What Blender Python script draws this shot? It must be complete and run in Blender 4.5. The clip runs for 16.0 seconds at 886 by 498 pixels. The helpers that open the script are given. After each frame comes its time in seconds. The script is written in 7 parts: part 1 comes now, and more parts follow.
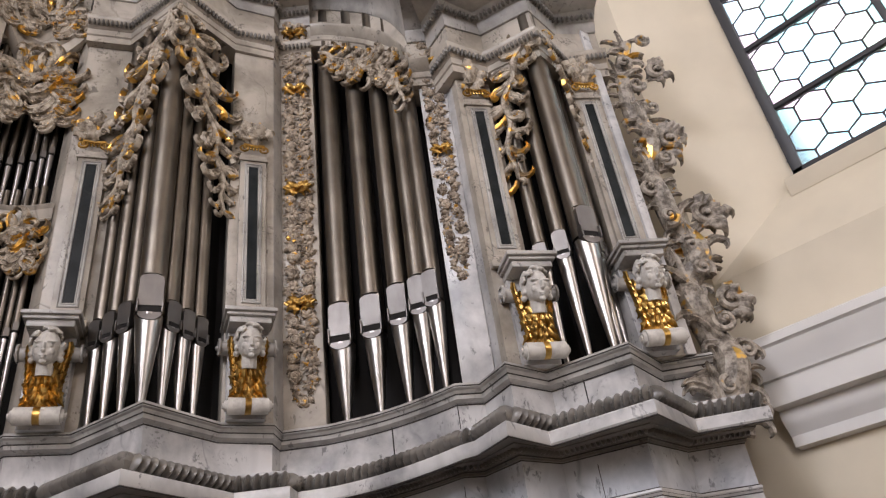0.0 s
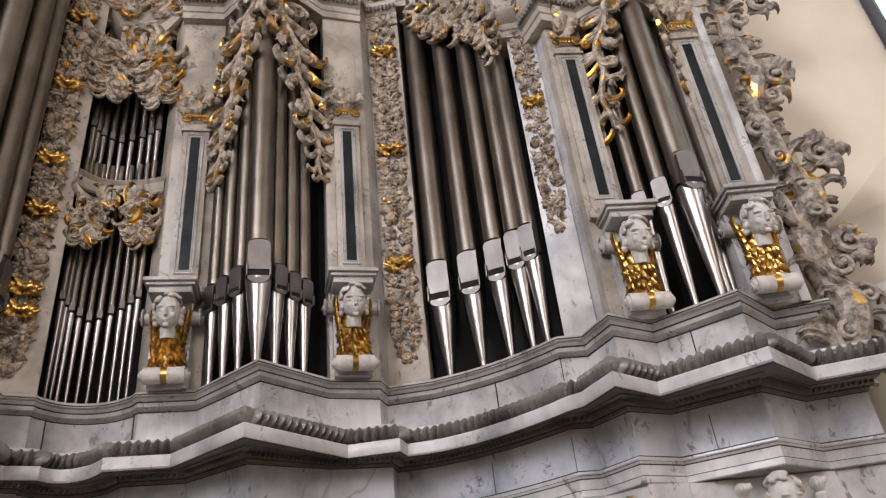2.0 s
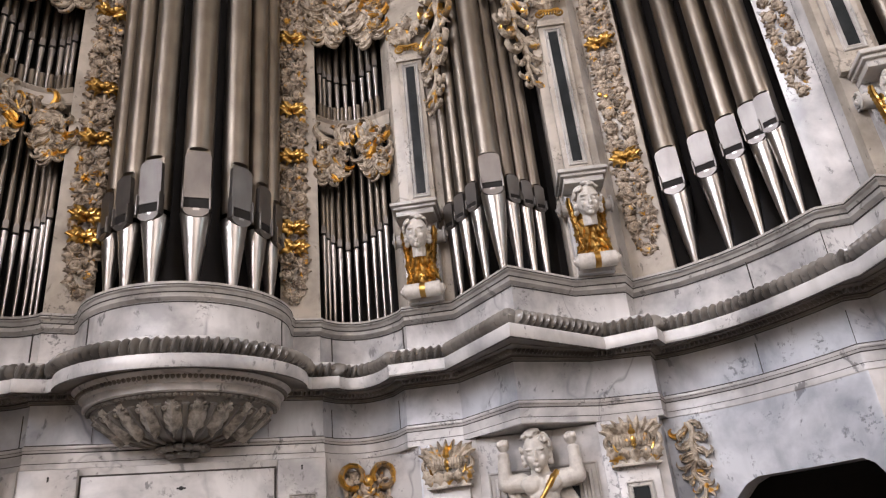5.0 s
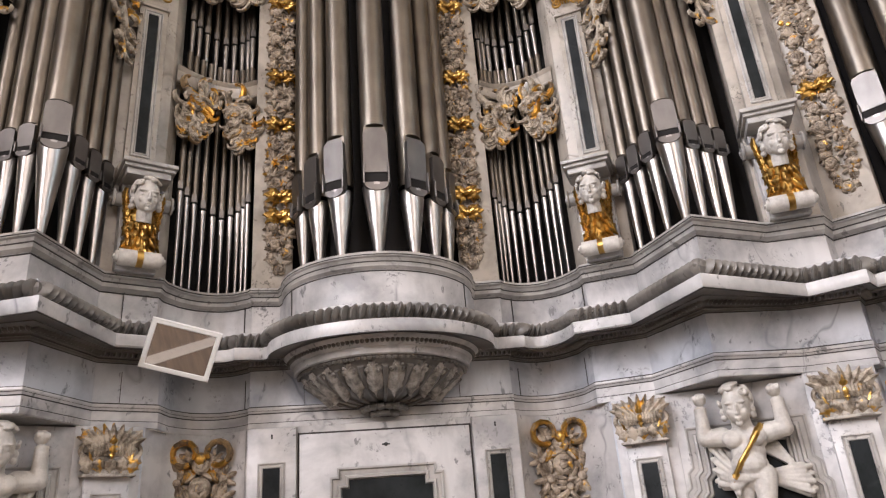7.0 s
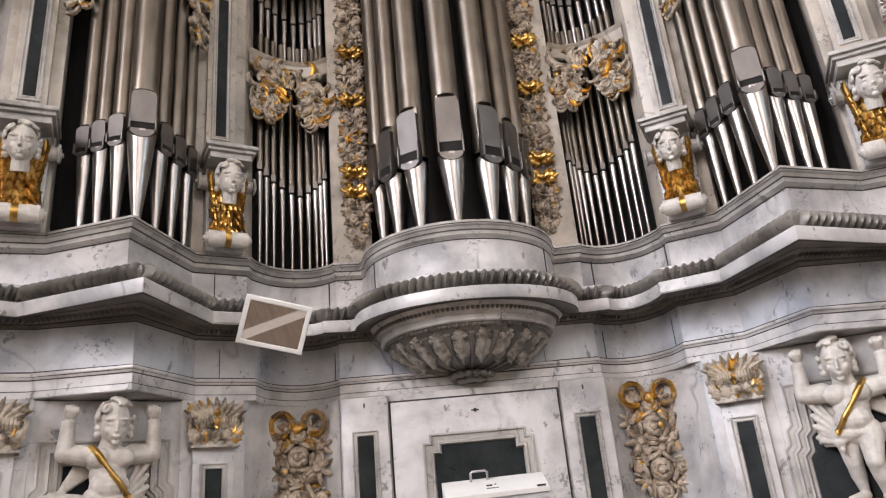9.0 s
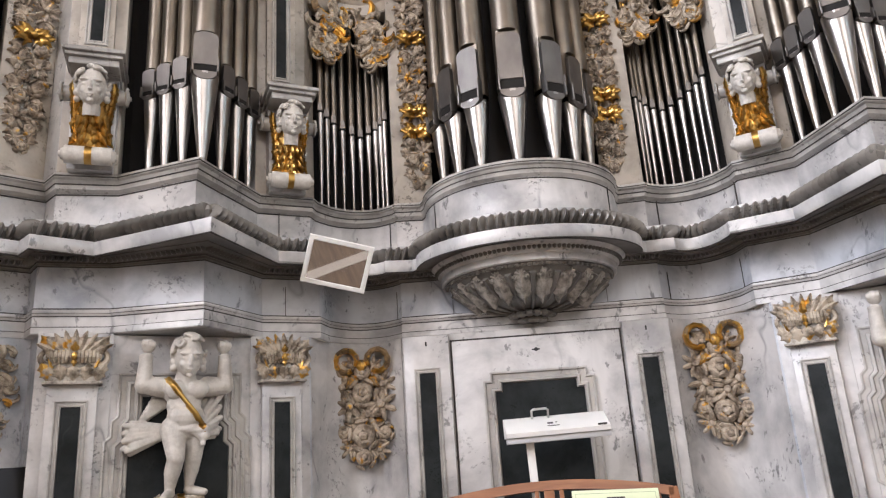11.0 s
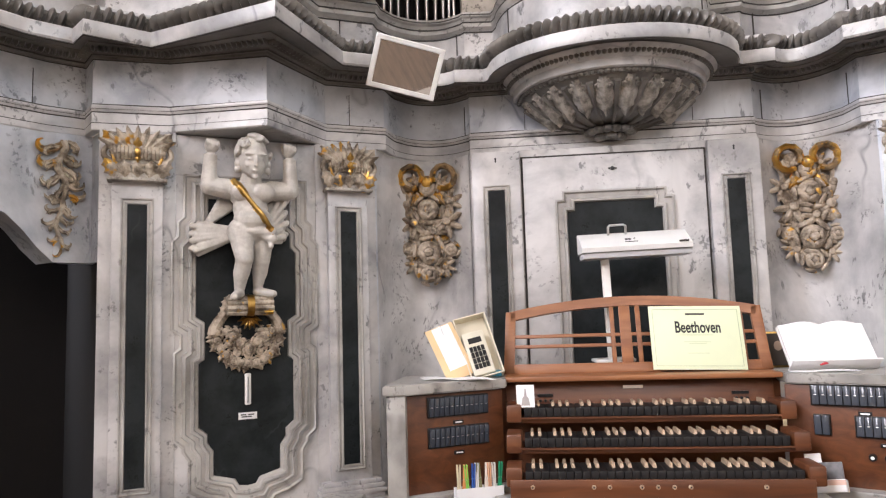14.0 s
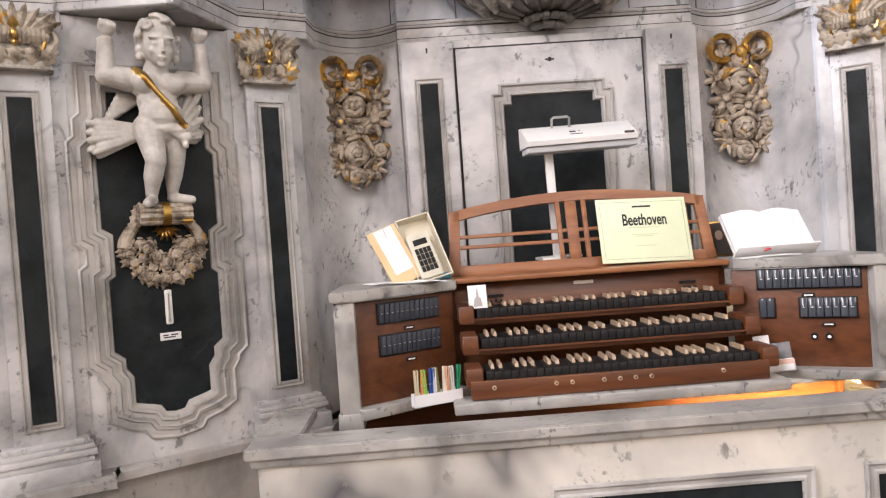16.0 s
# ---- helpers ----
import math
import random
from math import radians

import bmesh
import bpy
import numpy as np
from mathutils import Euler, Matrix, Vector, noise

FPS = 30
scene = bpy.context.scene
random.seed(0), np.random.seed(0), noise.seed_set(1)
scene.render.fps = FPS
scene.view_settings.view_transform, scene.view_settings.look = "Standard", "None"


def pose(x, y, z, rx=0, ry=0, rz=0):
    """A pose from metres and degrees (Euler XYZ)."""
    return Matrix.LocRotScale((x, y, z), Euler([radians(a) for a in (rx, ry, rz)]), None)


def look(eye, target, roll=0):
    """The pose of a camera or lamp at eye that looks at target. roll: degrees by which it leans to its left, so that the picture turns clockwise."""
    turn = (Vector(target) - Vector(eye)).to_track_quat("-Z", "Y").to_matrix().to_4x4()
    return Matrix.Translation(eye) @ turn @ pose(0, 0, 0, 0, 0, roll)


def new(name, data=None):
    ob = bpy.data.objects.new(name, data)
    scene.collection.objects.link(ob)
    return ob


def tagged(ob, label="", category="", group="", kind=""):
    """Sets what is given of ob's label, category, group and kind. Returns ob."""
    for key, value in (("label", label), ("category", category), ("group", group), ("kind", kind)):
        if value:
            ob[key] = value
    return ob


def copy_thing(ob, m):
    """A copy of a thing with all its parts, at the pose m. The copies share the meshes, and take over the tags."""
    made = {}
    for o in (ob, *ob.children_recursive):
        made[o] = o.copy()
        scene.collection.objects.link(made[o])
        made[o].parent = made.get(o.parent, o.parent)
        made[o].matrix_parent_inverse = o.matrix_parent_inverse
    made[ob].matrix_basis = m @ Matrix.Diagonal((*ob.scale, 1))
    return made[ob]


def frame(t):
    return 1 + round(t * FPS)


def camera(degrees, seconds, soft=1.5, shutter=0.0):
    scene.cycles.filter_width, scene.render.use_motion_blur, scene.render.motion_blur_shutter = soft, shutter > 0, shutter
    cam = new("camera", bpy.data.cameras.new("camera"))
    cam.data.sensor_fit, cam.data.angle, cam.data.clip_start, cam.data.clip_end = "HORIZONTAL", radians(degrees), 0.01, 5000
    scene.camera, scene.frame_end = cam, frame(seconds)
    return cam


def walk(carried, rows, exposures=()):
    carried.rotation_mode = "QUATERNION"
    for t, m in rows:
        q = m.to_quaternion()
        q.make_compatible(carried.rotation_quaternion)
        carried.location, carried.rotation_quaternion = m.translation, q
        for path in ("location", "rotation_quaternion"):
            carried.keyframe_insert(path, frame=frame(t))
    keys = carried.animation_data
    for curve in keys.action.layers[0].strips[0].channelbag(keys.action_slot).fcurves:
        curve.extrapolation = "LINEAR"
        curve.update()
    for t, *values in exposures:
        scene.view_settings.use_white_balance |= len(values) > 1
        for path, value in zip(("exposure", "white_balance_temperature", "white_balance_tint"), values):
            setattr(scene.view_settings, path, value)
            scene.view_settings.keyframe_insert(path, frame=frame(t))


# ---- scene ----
cam = camera(63.7, 16.0, 1.2)
PATH = [
    (0, (0.171, 0.294, 1.656), (1.445, 1.42, 2.709), -8.5),
    (0.5, (0.163, 0.308, 1.652), (1.409, 1.467, 2.704), -7.9),
    (1, (0.167, 0.308, 1.652), (1.381, 1.512, 2.689), -7.4),
    (1.5, (0.166, 0.315, 1.647), (1.33, 1.587, 2.659), -6.7),
    (2, (0.148, 0.327, 1.645), (1.265, 1.663, 2.63), -6.5),
    (2.5, (0.122, 0.344, 1.633), (1.177, 1.747, 2.591), -6.2),
    (3, (0.094, 0.352, 1.63), (1.077, 1.829, 2.552), -6.2),
    (3.5, (0.059, 0.364, 1.622), (0.973, 1.904, 2.512), -6.2),
    (4, (0.044, 0.369, 1.611), (0.868, 1.976, 2.47), -6.0),
    (4.5, (0.026, 0.361, 1.609), (0.772, 2.021, 2.439), -5.9),
    (6.8, (-0.12, 0.366, 1.573), (0.17, 2.188, 2.345), -4.8),
    (7, (-0.11, 0.369, 1.591), (0.137, 2.204, 2.347), -4.5),
    (7.5, (-0.129, 0.369, 1.589), (0.06, 2.218, 2.329), -4.6),
    (8, (-0.15, 0.373, 1.589), (-0.003, 2.231, 2.314), -4.9),
    (8.5, (-0.159, 0.369, 1.588), (-0.063, 2.237, 2.296), -5.0),
    (9, (-0.191, 0.372, 1.584), (-0.119, 2.247, 2.277), -5.3),
    (11.3, (-0.199, 0.392, 1.566), (-0.321, 2.313, 2.109), -3.5),
    (11.5, (-0.24, 0.383, 1.542), (-0.365, 2.306, 2.077), -3.2),
    (12, (-0.264, 0.388, 1.524), (-0.448, 2.317, 2.019), -2.6),
    (12.5, (-0.303, 0.402, 1.505), (-0.574, 2.332, 1.951), -1.8),
    (13, (-0.323, 0.456, 1.477), (-0.64, 2.394, 1.854), -1.3),
    (13.5, (-0.297, 0.527, 1.421), (-0.613, 2.483, 1.701), -1.3),
    (14, (-0.351, 0.568, 1.398), (-0.587, 2.544, 1.595), -1.7),
    (14.5, (-0.479, 0.598, 1.381), (-0.603, 2.591, 1.495), -2.4),
    (15, (-0.55, 0.62, 1.365), (-0.578, 2.619, 1.415), -3.1),
    (15.5, (-0.562, 0.635, 1.36), (-0.529, 2.635, 1.365), -3.6),
    (16, (-0.546, 0.733, 1.339), (-0.481, 2.731, 1.302), -4.0),
]
walk(cam, [(t, look(eye, target, roll)) for t, eye, target, roll in PATH],
     exposures=((0.0, -0.98, 6700, 21), (4.5, -0.50, 6700, 22), (9.0, -0.22, 6500, 19.5), (12.0, -0.10, 6350, 18), (14.5, 0.0, 6500, 20), (16.0, -0.05, 6600, 20.5)))

# ---- light ----
world = bpy.data.worlds.new("sky")
scene.world = world
world.use_nodes = True
wn = world.node_tree
sky = wn.nodes.new("ShaderNodeTexSky")
sky.sky_type = "NISHITA"
sky.sun_disc = False
sky.sun_elevation, sky.sun_rotation = radians(40), radians(250)
bgn = wn.nodes["Background"]
wn.links.new(sky.outputs[0], bgn.inputs[0])
bgn.inputs[1].default_value = 0.12


def sun_lamp(power, angle, way):
    d = bpy.data.lights.new("sun", "SUN")
    d.energy, d.angle, d.color = power, radians(angle), (1.0, 0.94, 0.85)
    ob = new("sun", d)
    ob.matrix_world = look((0, 0, 12), (Vector((0, 0, 12)) + Vector(way)))
    return ob


def window_lamp(name, at, target, w, h, power, colour):
    d = bpy.data.lights.new(name, "AREA")
    d.shape, d.size, d.size_y, d.energy, d.color = "RECTANGLE", w, h, power, colour
    ob = new(name, d)
    ob.matrix_world = look(at, target)
    return ob


sun_lamp(0.9, 12, (0.75, 0.35, -0.75))
window_lamp("window_light_west", (-5.4, 0.2, 5.3), (0.8, 3.0, 2.0), 2.2, 5.0, 1250, (0.84, 0.92, 1.0))
window_lamp("window_light_west_back", (-5.4, -4.4, 5.6), (0.6, 3.0, 2.0), 2.2, 5.0, 900, (0.95, 0.97, 1.0))
window_lamp("window_light_east_back", (3.5, -5.5, 5.6), (-0.8, 3.0, 1.8), 2.0, 4.5, 200, (0.86, 0.93, 1.0))
window_lamp("window_light_east", (4.75, -0.1, 5.3), (-1.6, 1.6, 1.8), 2.6, 2.9, 160, (0.84, 0.92, 1.0))
window_lamp("window_light_back", (1.0, -13.7, 7.4), (0.0, 3.4, 1.8), 6.0, 6.0, 850, (1.0, 0.93, 0.84))


# ---- materials ----
def material(name, rough=0.5, metal=0.0):
    m = bpy.data.materials.new(name)
    m.use_nodes = True
    nt = m.node_tree
    b = nt.nodes["Principled BSDF"]
    b.inputs["Roughness"].default_value = rough
    b.inputs["Metallic"].default_value = metal
    return m, nt, b


def node(nt, kind, **values):
    n = nt.nodes.new(kind)
    for k, v in values.items():
        n.inputs[k.replace("_", " ")].default_value = v
    return n


def coords(nt, scale=(1, 1, 1)):
    g = nt.nodes.new("ShaderNodeNewGeometry")
    mp = nt.nodes.new("ShaderNodeMapping")
    mp.inputs["Scale"].default_value = scale
    nt.links.new(g.outputs["Position"], mp.inputs["Vector"])
    return mp.outputs["Vector"]


def ramp(nt, fac, stops):
    r = nt.nodes.new("ShaderNodeValToRGB")
    e = r.color_ramp.elements
    while len(e) < len(stops):
        e.new(0.5)
    for el, (p, c) in zip(e, stops):
        el.position, el.color = p, (*c, 1)
    nt.links.new(fac, r.inputs[0])
    return r.outputs[0]


def mixc(nt, fac, a, b, mode="MIX"):
    m = nt.nodes.new("ShaderNodeMix")
    m.data_type, m.blend_type = "RGBA", mode
    for v, s in ((fac, m.inputs[0]), (a, m.inputs[6]), (b, m.inputs[7])):
        if isinstance(v, (int, float)):
            s.default_value = v
        elif isinstance(v, tuple):
            s.default_value = (*v, 1)
        else:
            nt.links.new(v, s)
    return m.outputs[2]


def bump(nt, b, height, strength, distance=0.002):
    n = nt.nodes.new("ShaderNodeBump")
    n.inputs["Strength"].default_value, n.inputs["Distance"].default_value = strength, distance
    nt.links.new(height, n.inputs["Height"])
    nt.links.new(n.outputs[0], b.inputs["Normal"])


def marble(name, base, cloud, vein, vein_amount=1.0, rough=0.32, scale=1.0, wide=1.0, gate_at=0.50):
    """Painted marble: soft clouds, thin broken veins, small dark specks and darker upright streaks."""
    m, nt, b = material(name, rough)
    v = coords(nt, (scale, scale, scale))
    warp = node(nt, "ShaderNodeTexNoise", Scale=1.6, Detail=3.0, Roughness=0.5)
    nt.links.new(v, warp.inputs["Vector"])
    add = nt.nodes.new("ShaderNodeVectorMath")
    add.operation = "MULTIPLY_ADD"
    nt.links.new(warp.outputs["Color"], add.inputs[0])
    add.inputs[1].default_value = (0.30, 0.30, 0.30)
    nt.links.new(v, add.inputs[2])
    cl = node(nt, "ShaderNodeTexNoise", Scale=4.2, Detail=6.0, Roughness=0.58)
    nt.links.new(add.outputs[0], cl.inputs["Vector"])
    c = ramp(nt, cl.outputs["Fac"], [(0.34, cloud), (0.60, base)])
    tilt = nt.nodes.new("ShaderNodeMapping")
    tilt.inputs["Rotation"].default_value = (0.5, 0.7, 0.4)
    tilt.inputs["Scale"].default_value = (1.0, 1.0, 0.6)
    nt.links.new(add.outputs[0], tilt.inputs["Vector"])
    ve = node(nt, "ShaderNodeTexNoise", Scale=2.3, Detail=3.0, Roughness=0.5, Distortion=0.2)
    nt.links.new(tilt.outputs["Vector"], ve.inputs["Vector"])
    line = ramp(nt, ve.outputs["Fac"], [(0.5 - 0.016 * wide, (0, 0, 0)), (0.5, (1, 1, 1)), (0.5 + 0.012 * wide, (0, 0, 0))])
    brk = node(nt, "ShaderNodeTexNoise", Scale=2.7, Detail=3.0)
    nt.links.new(v, brk.inputs["Vector"])
    gate = ramp(nt, brk.outputs["Fac"], [(gate_at, (0, 0, 0)), (gate_at + 0.18, (min(1.0, 0.55 * vein_amount),) * 3)])
    vm = mixc(nt, 1.0, line, gate, "MULTIPLY")
    c = mixc(nt, vm, c, vein)
    sp = node(nt, "ShaderNodeTexNoise", Scale=21.0, Detail=4.0, Roughness=0.62)
    nt.links.new(tilt.outputs["Vector"], sp.inputs["Vector"])
    spots = ramp(nt, sp.outputs["Fac"], [(0.625, (0, 0, 0)), (0.68, (min(1.0, 0.75 * vein_amount),) * 3)])
    c = mixc(nt, spots, c, tuple(0.45 * x for x in cloud))
    fl = node(nt, "ShaderNodeTexNoise", Scale=58.0, Detail=3.0, Roughness=0.6)
    nt.links.new(add.outputs[0], fl.inputs["Vector"])
    patch = node(nt, "ShaderNodeTexNoise", Scale=6.5, Detail=2.0)
    nt.links.new(v, patch.inputs["Vector"])
    flecks = mixc(nt, 1.0, ramp(nt, fl.outputs["Fac"], [(0.54, (0, 0, 0)), (0.62, (0.7,) * 3)]), ramp(nt, patch.outputs["Fac"], [(0.56, (0, 0, 0)), (0.66, (1, 1, 1))]), "MULTIPLY")
    c = mixc(nt, flecks, c, tuple(0.35 * x for x in cloud))
    st = node(nt, "ShaderNodeTexNoise", Scale=7.0, Detail=4.0)
    nt.links.new(coords(nt, (1.6, 1.6, 0.25)), st.inputs["Vector"])
    streak = ramp(nt, st.outputs["Fac"], [(0.56, (0, 0, 0)), (0.85, (0.35,) * 3)])
    c = mixc(nt, streak, c, tuple(0.6 * x for x in cloud))
    nt.links.new(c, b.inputs["Base Color"])
    fine = node(nt, "ShaderNodeTexNoise", Scale=60.0, Detail=3.0)
    nt.links.new(v, fine.inputs["Vector"])
    bump(nt, b, fine.outputs["Fac"], 0.12)
    return m


def carved(name, base, dark, gold_at=None, rough=0.55, metal_rough=0.3):
    """Painted carving: pale paint, random dark patches for wear and in place of shade in pits, gold leaf in broken
    patches on top.
    """
    m, nt, b = material(name, rough)
    v = coords(nt)
    n = node(nt, "ShaderNodeTexNoise", Scale=22.0, Detail=5.0, Roughness=0.65)
    nt.links.new(v, n.inputs["Vector"])
    c = ramp(nt, n.outputs["Fac"], [(0.38, dark), (0.58, base)])
    if gold_at:
        w = node(nt, "ShaderNodeTexNoise", Scale=gold_at[0], Detail=3.0, Roughness=0.55)
        nt.links.new(v, w.inputs["Vector"])
        leaf = ramp(nt, w.outputs["Fac"], [(gold_at[1], (0, 0, 0)), (gold_at[1] + 0.05, (1, 1, 1))])
        c = mixc(nt, leaf, c, (0.72, 0.42, 0.10))
        nt.links.new(leaf, b.inputs["Metallic"])
        rr = ramp(nt, leaf, [(0, (rough,) * 3), (1, (metal_rough,) * 3)])
        nt.links.new(rr, b.inputs["Roughness"])
    nt.links.new(c, b.inputs["Base Color"])
    f = node(nt, "ShaderNodeTexNoise", Scale=90.0, Detail=3.0)
    nt.links.new(v, f.inputs["Vector"])
    bump(nt, b, f.outputs["Fac"], 0.25)
    return m


def metal(name, base, dark, rough=0.25, streak=(30, 30, 0.6), amount=0.5):
    m, nt, b = material(name, rough, 1.0)
    n = node(nt, "ShaderNodeTexNoise", Scale=1.0, Detail=5.0, Roughness=0.6)
    nt.links.new(coords(nt, streak), n.inputs["Vector"])
    p = node(nt, "ShaderNodeTexNoise", Scale=6.0, Detail=4.0)
    nt.links.new(coords(nt), p.inputs["Vector"])
    f = mixc(nt, 0.5, n.outputs["Fac"], p.outputs["Fac"])
    nt.links.new(ramp(nt, f, [(0.35, dark), (0.62, base)]), b.inputs["Base Color"])
    nt.links.new(ramp(nt, f, [(0.3, (rough + 0.15 * amount,) * 3), (0.7, (rough,) * 3)]), b.inputs["Roughness"])
    return m


def wood(name, light, dark, scale=(3, 3, 40), rough=0.38):
    m, nt, b = material(name, rough)
    n = node(nt, "ShaderNodeTexNoise", Scale=1.0, Detail=6.0, Roughness=0.6, Distortion=0.6)
    nt.links.new(coords(nt, scale), n.inputs["Vector"])
    p = node(nt, "ShaderNodeTexNoise", Scale=5.0, Detail=2.0)
    nt.links.new(coords(nt), p.inputs["Vector"])
    c = ramp(nt, n.outputs["Fac"], [(0.35, dark), (0.65, light)])
    c = mixc(nt, mixc(nt, 1.0, p.outputs["Fac"], (0.35, 0.35, 0.35), "MULTIPLY"), c, dark)
    nt.links.new(c, b.inputs["Base Color"])
    bump(nt, b, n.outputs["Fac"], 0.08)
    return m


def plain(name, colour, rough=0.5, metal_=0.0, vary=0.12, scale=14.0):
    m, nt, b = material(name, rough, metal_)
    n = node(nt, "ShaderNodeTexNoise", Scale=scale, Detail=4.0)
    nt.links.new(coords(nt), n.inputs["Vector"])
    nt.links.new(ramp(nt, n.outputs["Fac"], [(0.3, tuple(x * (1 - vary) for x in colour)), (0.7, colour)]), b.inputs["Base Color"])
    return m


MARBLE = marble("marble_pale", (0.60, 0.585, 0.57), (0.30, 0.295, 0.295), (0.08, 0.08, 0.095), 1.05, 0.32, 1.0, 0.95, 0.485)
MARBLE_WARM = marble("marble_moulding", (0.47, 0.45, 0.42), (0.24, 0.228, 0.212), (0.09, 0.085, 0.08), 0.9)
# MARBLE darkened and warmed: the upper storey's dim warm light in its colour
MARBLE_DIM_WARM = marble("marble_yellowed", (0.47, 0.42, 0.355), (0.25, 0.22, 0.18), (0.09, 0.08, 0.065), 1.0, 0.36, 1.0, 0.95, 0.485)
# grimy grey ornament, darkened further to carry the shade under the cornice
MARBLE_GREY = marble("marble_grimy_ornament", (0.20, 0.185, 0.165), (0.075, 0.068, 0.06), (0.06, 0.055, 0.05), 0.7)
# MARBLE with the cool window light put into its colour
MARBLE_COOL_LIT = marble("marble_bluish", (0.56, 0.58, 0.61), (0.29, 0.31, 0.345), (0.07, 0.085, 0.115), 1.05, 0.32, 1.0, 0.95, 0.485)
MARBLE_BOLD = marble("marble_bold_veined", (0.60, 0.55, 0.48), (0.44, 0.41, 0.36), (0.06, 0.06, 0.065), 1.8, 0.3, 0.8, 4.5, 0.44)
MARBLE_SLAB = marble("marble_grey_slab", (0.40, 0.38, 0.35), (0.21, 0.20, 0.187), (0.07, 0.065, 0.06), 1.25, 0.3, 1.3, 2.0, 0.42)
DARK_LINE = plain("grimy_groove", (0.085, 0.078, 0.07), 0.8, 0, 0.5, 25.0)
GREEN = marble("marble_dark_green", (0.022, 0.026, 0.027), (0.009, 0.011, 0.012), (0.10, 0.13, 0.12), 0.30, 0.40, 2.2)
GREEN.node_tree.nodes["Principled BSDF"].inputs["Specular IOR Level"].default_value = 0.14
GROOVE = plain("grime_line", (0.05, 0.045, 0.04), 0.8)
CARVE = carved("carving_grey", (0.47, 0.43, 0.37), (0.13, 0.11, 0.09), (17.0, 0.66))
CARVE_GOLD = carved("carving_parcel_gilt", (0.50, 0.43, 0.34), (0.12, 0.09, 0.06), (17.0, 0.60))
GOLD_WORN = carved("worn_gilding", (0.30, 0.20, 0.10), (0.09, 0.055, 0.025), (13.0, 0.47), 0.5, 0.36)
FLOWER = carved("carving_flowers", (0.48, 0.40, 0.31), (0.13, 0.095, 0.065), (20.0, 0.615))
BOWL_LEAF = carved("carving_bowl_leaf", (0.37, 0.34, 0.30), (0.11, 0.10, 0.085))
SILVER_CARVE = carved("carving_worn", (0.40, 0.35, 0.29), (0.10, 0.08, 0.06), (8.0, 0.61))
STATUE = carved("statue_paint", (0.58, 0.55, 0.50), (0.44, 0.41, 0.37))
GOLD = metal("gold_leaf", (0.74, 0.47, 0.14), (0.17, 0.085, 0.02), 0.27, (14, 14, 14), 0.8)
PIPE = metal("pipe_tin", (0.235, 0.205, 0.17), (0.135, 0.116, 0.094), 0.38, (22, 22, 0.5), 0.2)
FOOT = metal("pipe_foot_tin", (0.40, 0.38, 0.36), (0.25, 0.235, 0.22), 0.29, (22, 22, 0.8), 0.2)
LIP = metal("pipe_lip_tin", (0.225, 0.21, 0.197), (0.15, 0.138, 0.13), 0.45, (10, 10, 3))
# near-black that stands for unlit depth: behind pipes, in slots and passages
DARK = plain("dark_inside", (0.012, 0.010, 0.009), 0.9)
CREAM = plain("cream_plaster", (0.74, 0.66, 0.52), 0.85, 0, 0.1, 3.0)
WHITE_WALL = plain("white_plaster", (0.78, 0.76, 0.73), 0.8, 0, 0.08, 4.0)
WOOD = wood("walnut_veneer", (0.165, 0.057, 0.021), (0.078, 0.025, 0.010), (2.5, 30, 30))
WOOD_LIGHT = wood("cherry_wood", (0.33, 0.135, 0.052), (0.21, 0.075, 0.028), (3, 30, 30))
FLOOR = wood("floor_boards", (0.14, 0.095, 0.066), (0.065, 0.043, 0.028), (30, 2, 2), 0.5)
BLACK = plain("black_key", (0.012, 0.011, 0.011), 0.45)
BLACK.node_tree.nodes["Principled BSDF"].inputs["Specular IOR Level"].default_value = 0.3
IVORY = plain("ivory_key", (0.42, 0.30, 0.20), 0.4)
PAPER = plain("paper_white", (0.82, 0.81, 0.80), 0.7, 0, 0.04)
COVER = plain("cover_pale_green", (0.70, 0.76, 0.52), 0.6, 0, 0.05)
INK = plain("ink", (0.02, 0.02, 0.02), 0.6)
LAMP_WHITE = plain("enamel_white", (0.80, 0.79, 0.76), 0.35, 0, 0.04)
STEEL = metal("steel", (0.6, 0.6, 0.6), (0.45, 0.45, 0.45), 0.3)


# ---- building helpers ----
def finish(bm, sharp=35.0):
    bmesh.ops.recalc_face_normals(bm, faces=bm.faces)
    lim = radians(sharp)
    for f in bm.faces:
        f.smooth = True
    for e in bm.edges:
        e.smooth = not (len(e.link_faces) == 2 and e.calc_face_angle(0) > lim)


def part(name, bm, mat, parent=None, label="", matrix=None):
    """Links a bmesh as one mesh object under a thing or a part."""
    finish(bm)
    me = bpy.data.meshes.new(name)
    bm.to_mesh(me)
    bm.free()
    for m in mat if isinstance(mat, (list, tuple)) else (mat,):
        me.materials.append(m)
    ob = new(name, me)
    if parent:
        ob.parent = parent
    if matrix is not None:
        ob.matrix_basis = matrix
    return tagged(ob, label)


def again(ob, m, parent=None):
    """A piece of its own on the same mesh."""
    o = new(ob.name.split(".")[0], ob.data)
    o.parent = parent or ob.parent
    o.matrix_basis = m
    return o


def thing(name, m, label, category, group="", kind=""):
    ob = new(name)
    ob.empty_display_size = 0.05
    ob.matrix_basis = m
    return tagged(ob, label, category, group, kind)


shapes = {}


def shape(key, make):
    """Corner places and faces of a plain shape, made once."""
    if key not in shapes:
        t = bmesh.new()
        make(t)
        t.verts.index_update()
        shapes[key] = ([v.co.copy() for v in t.verts], [[v.index for v in f.verts] for f in t.faces])
        t.free()
    return shapes[key]


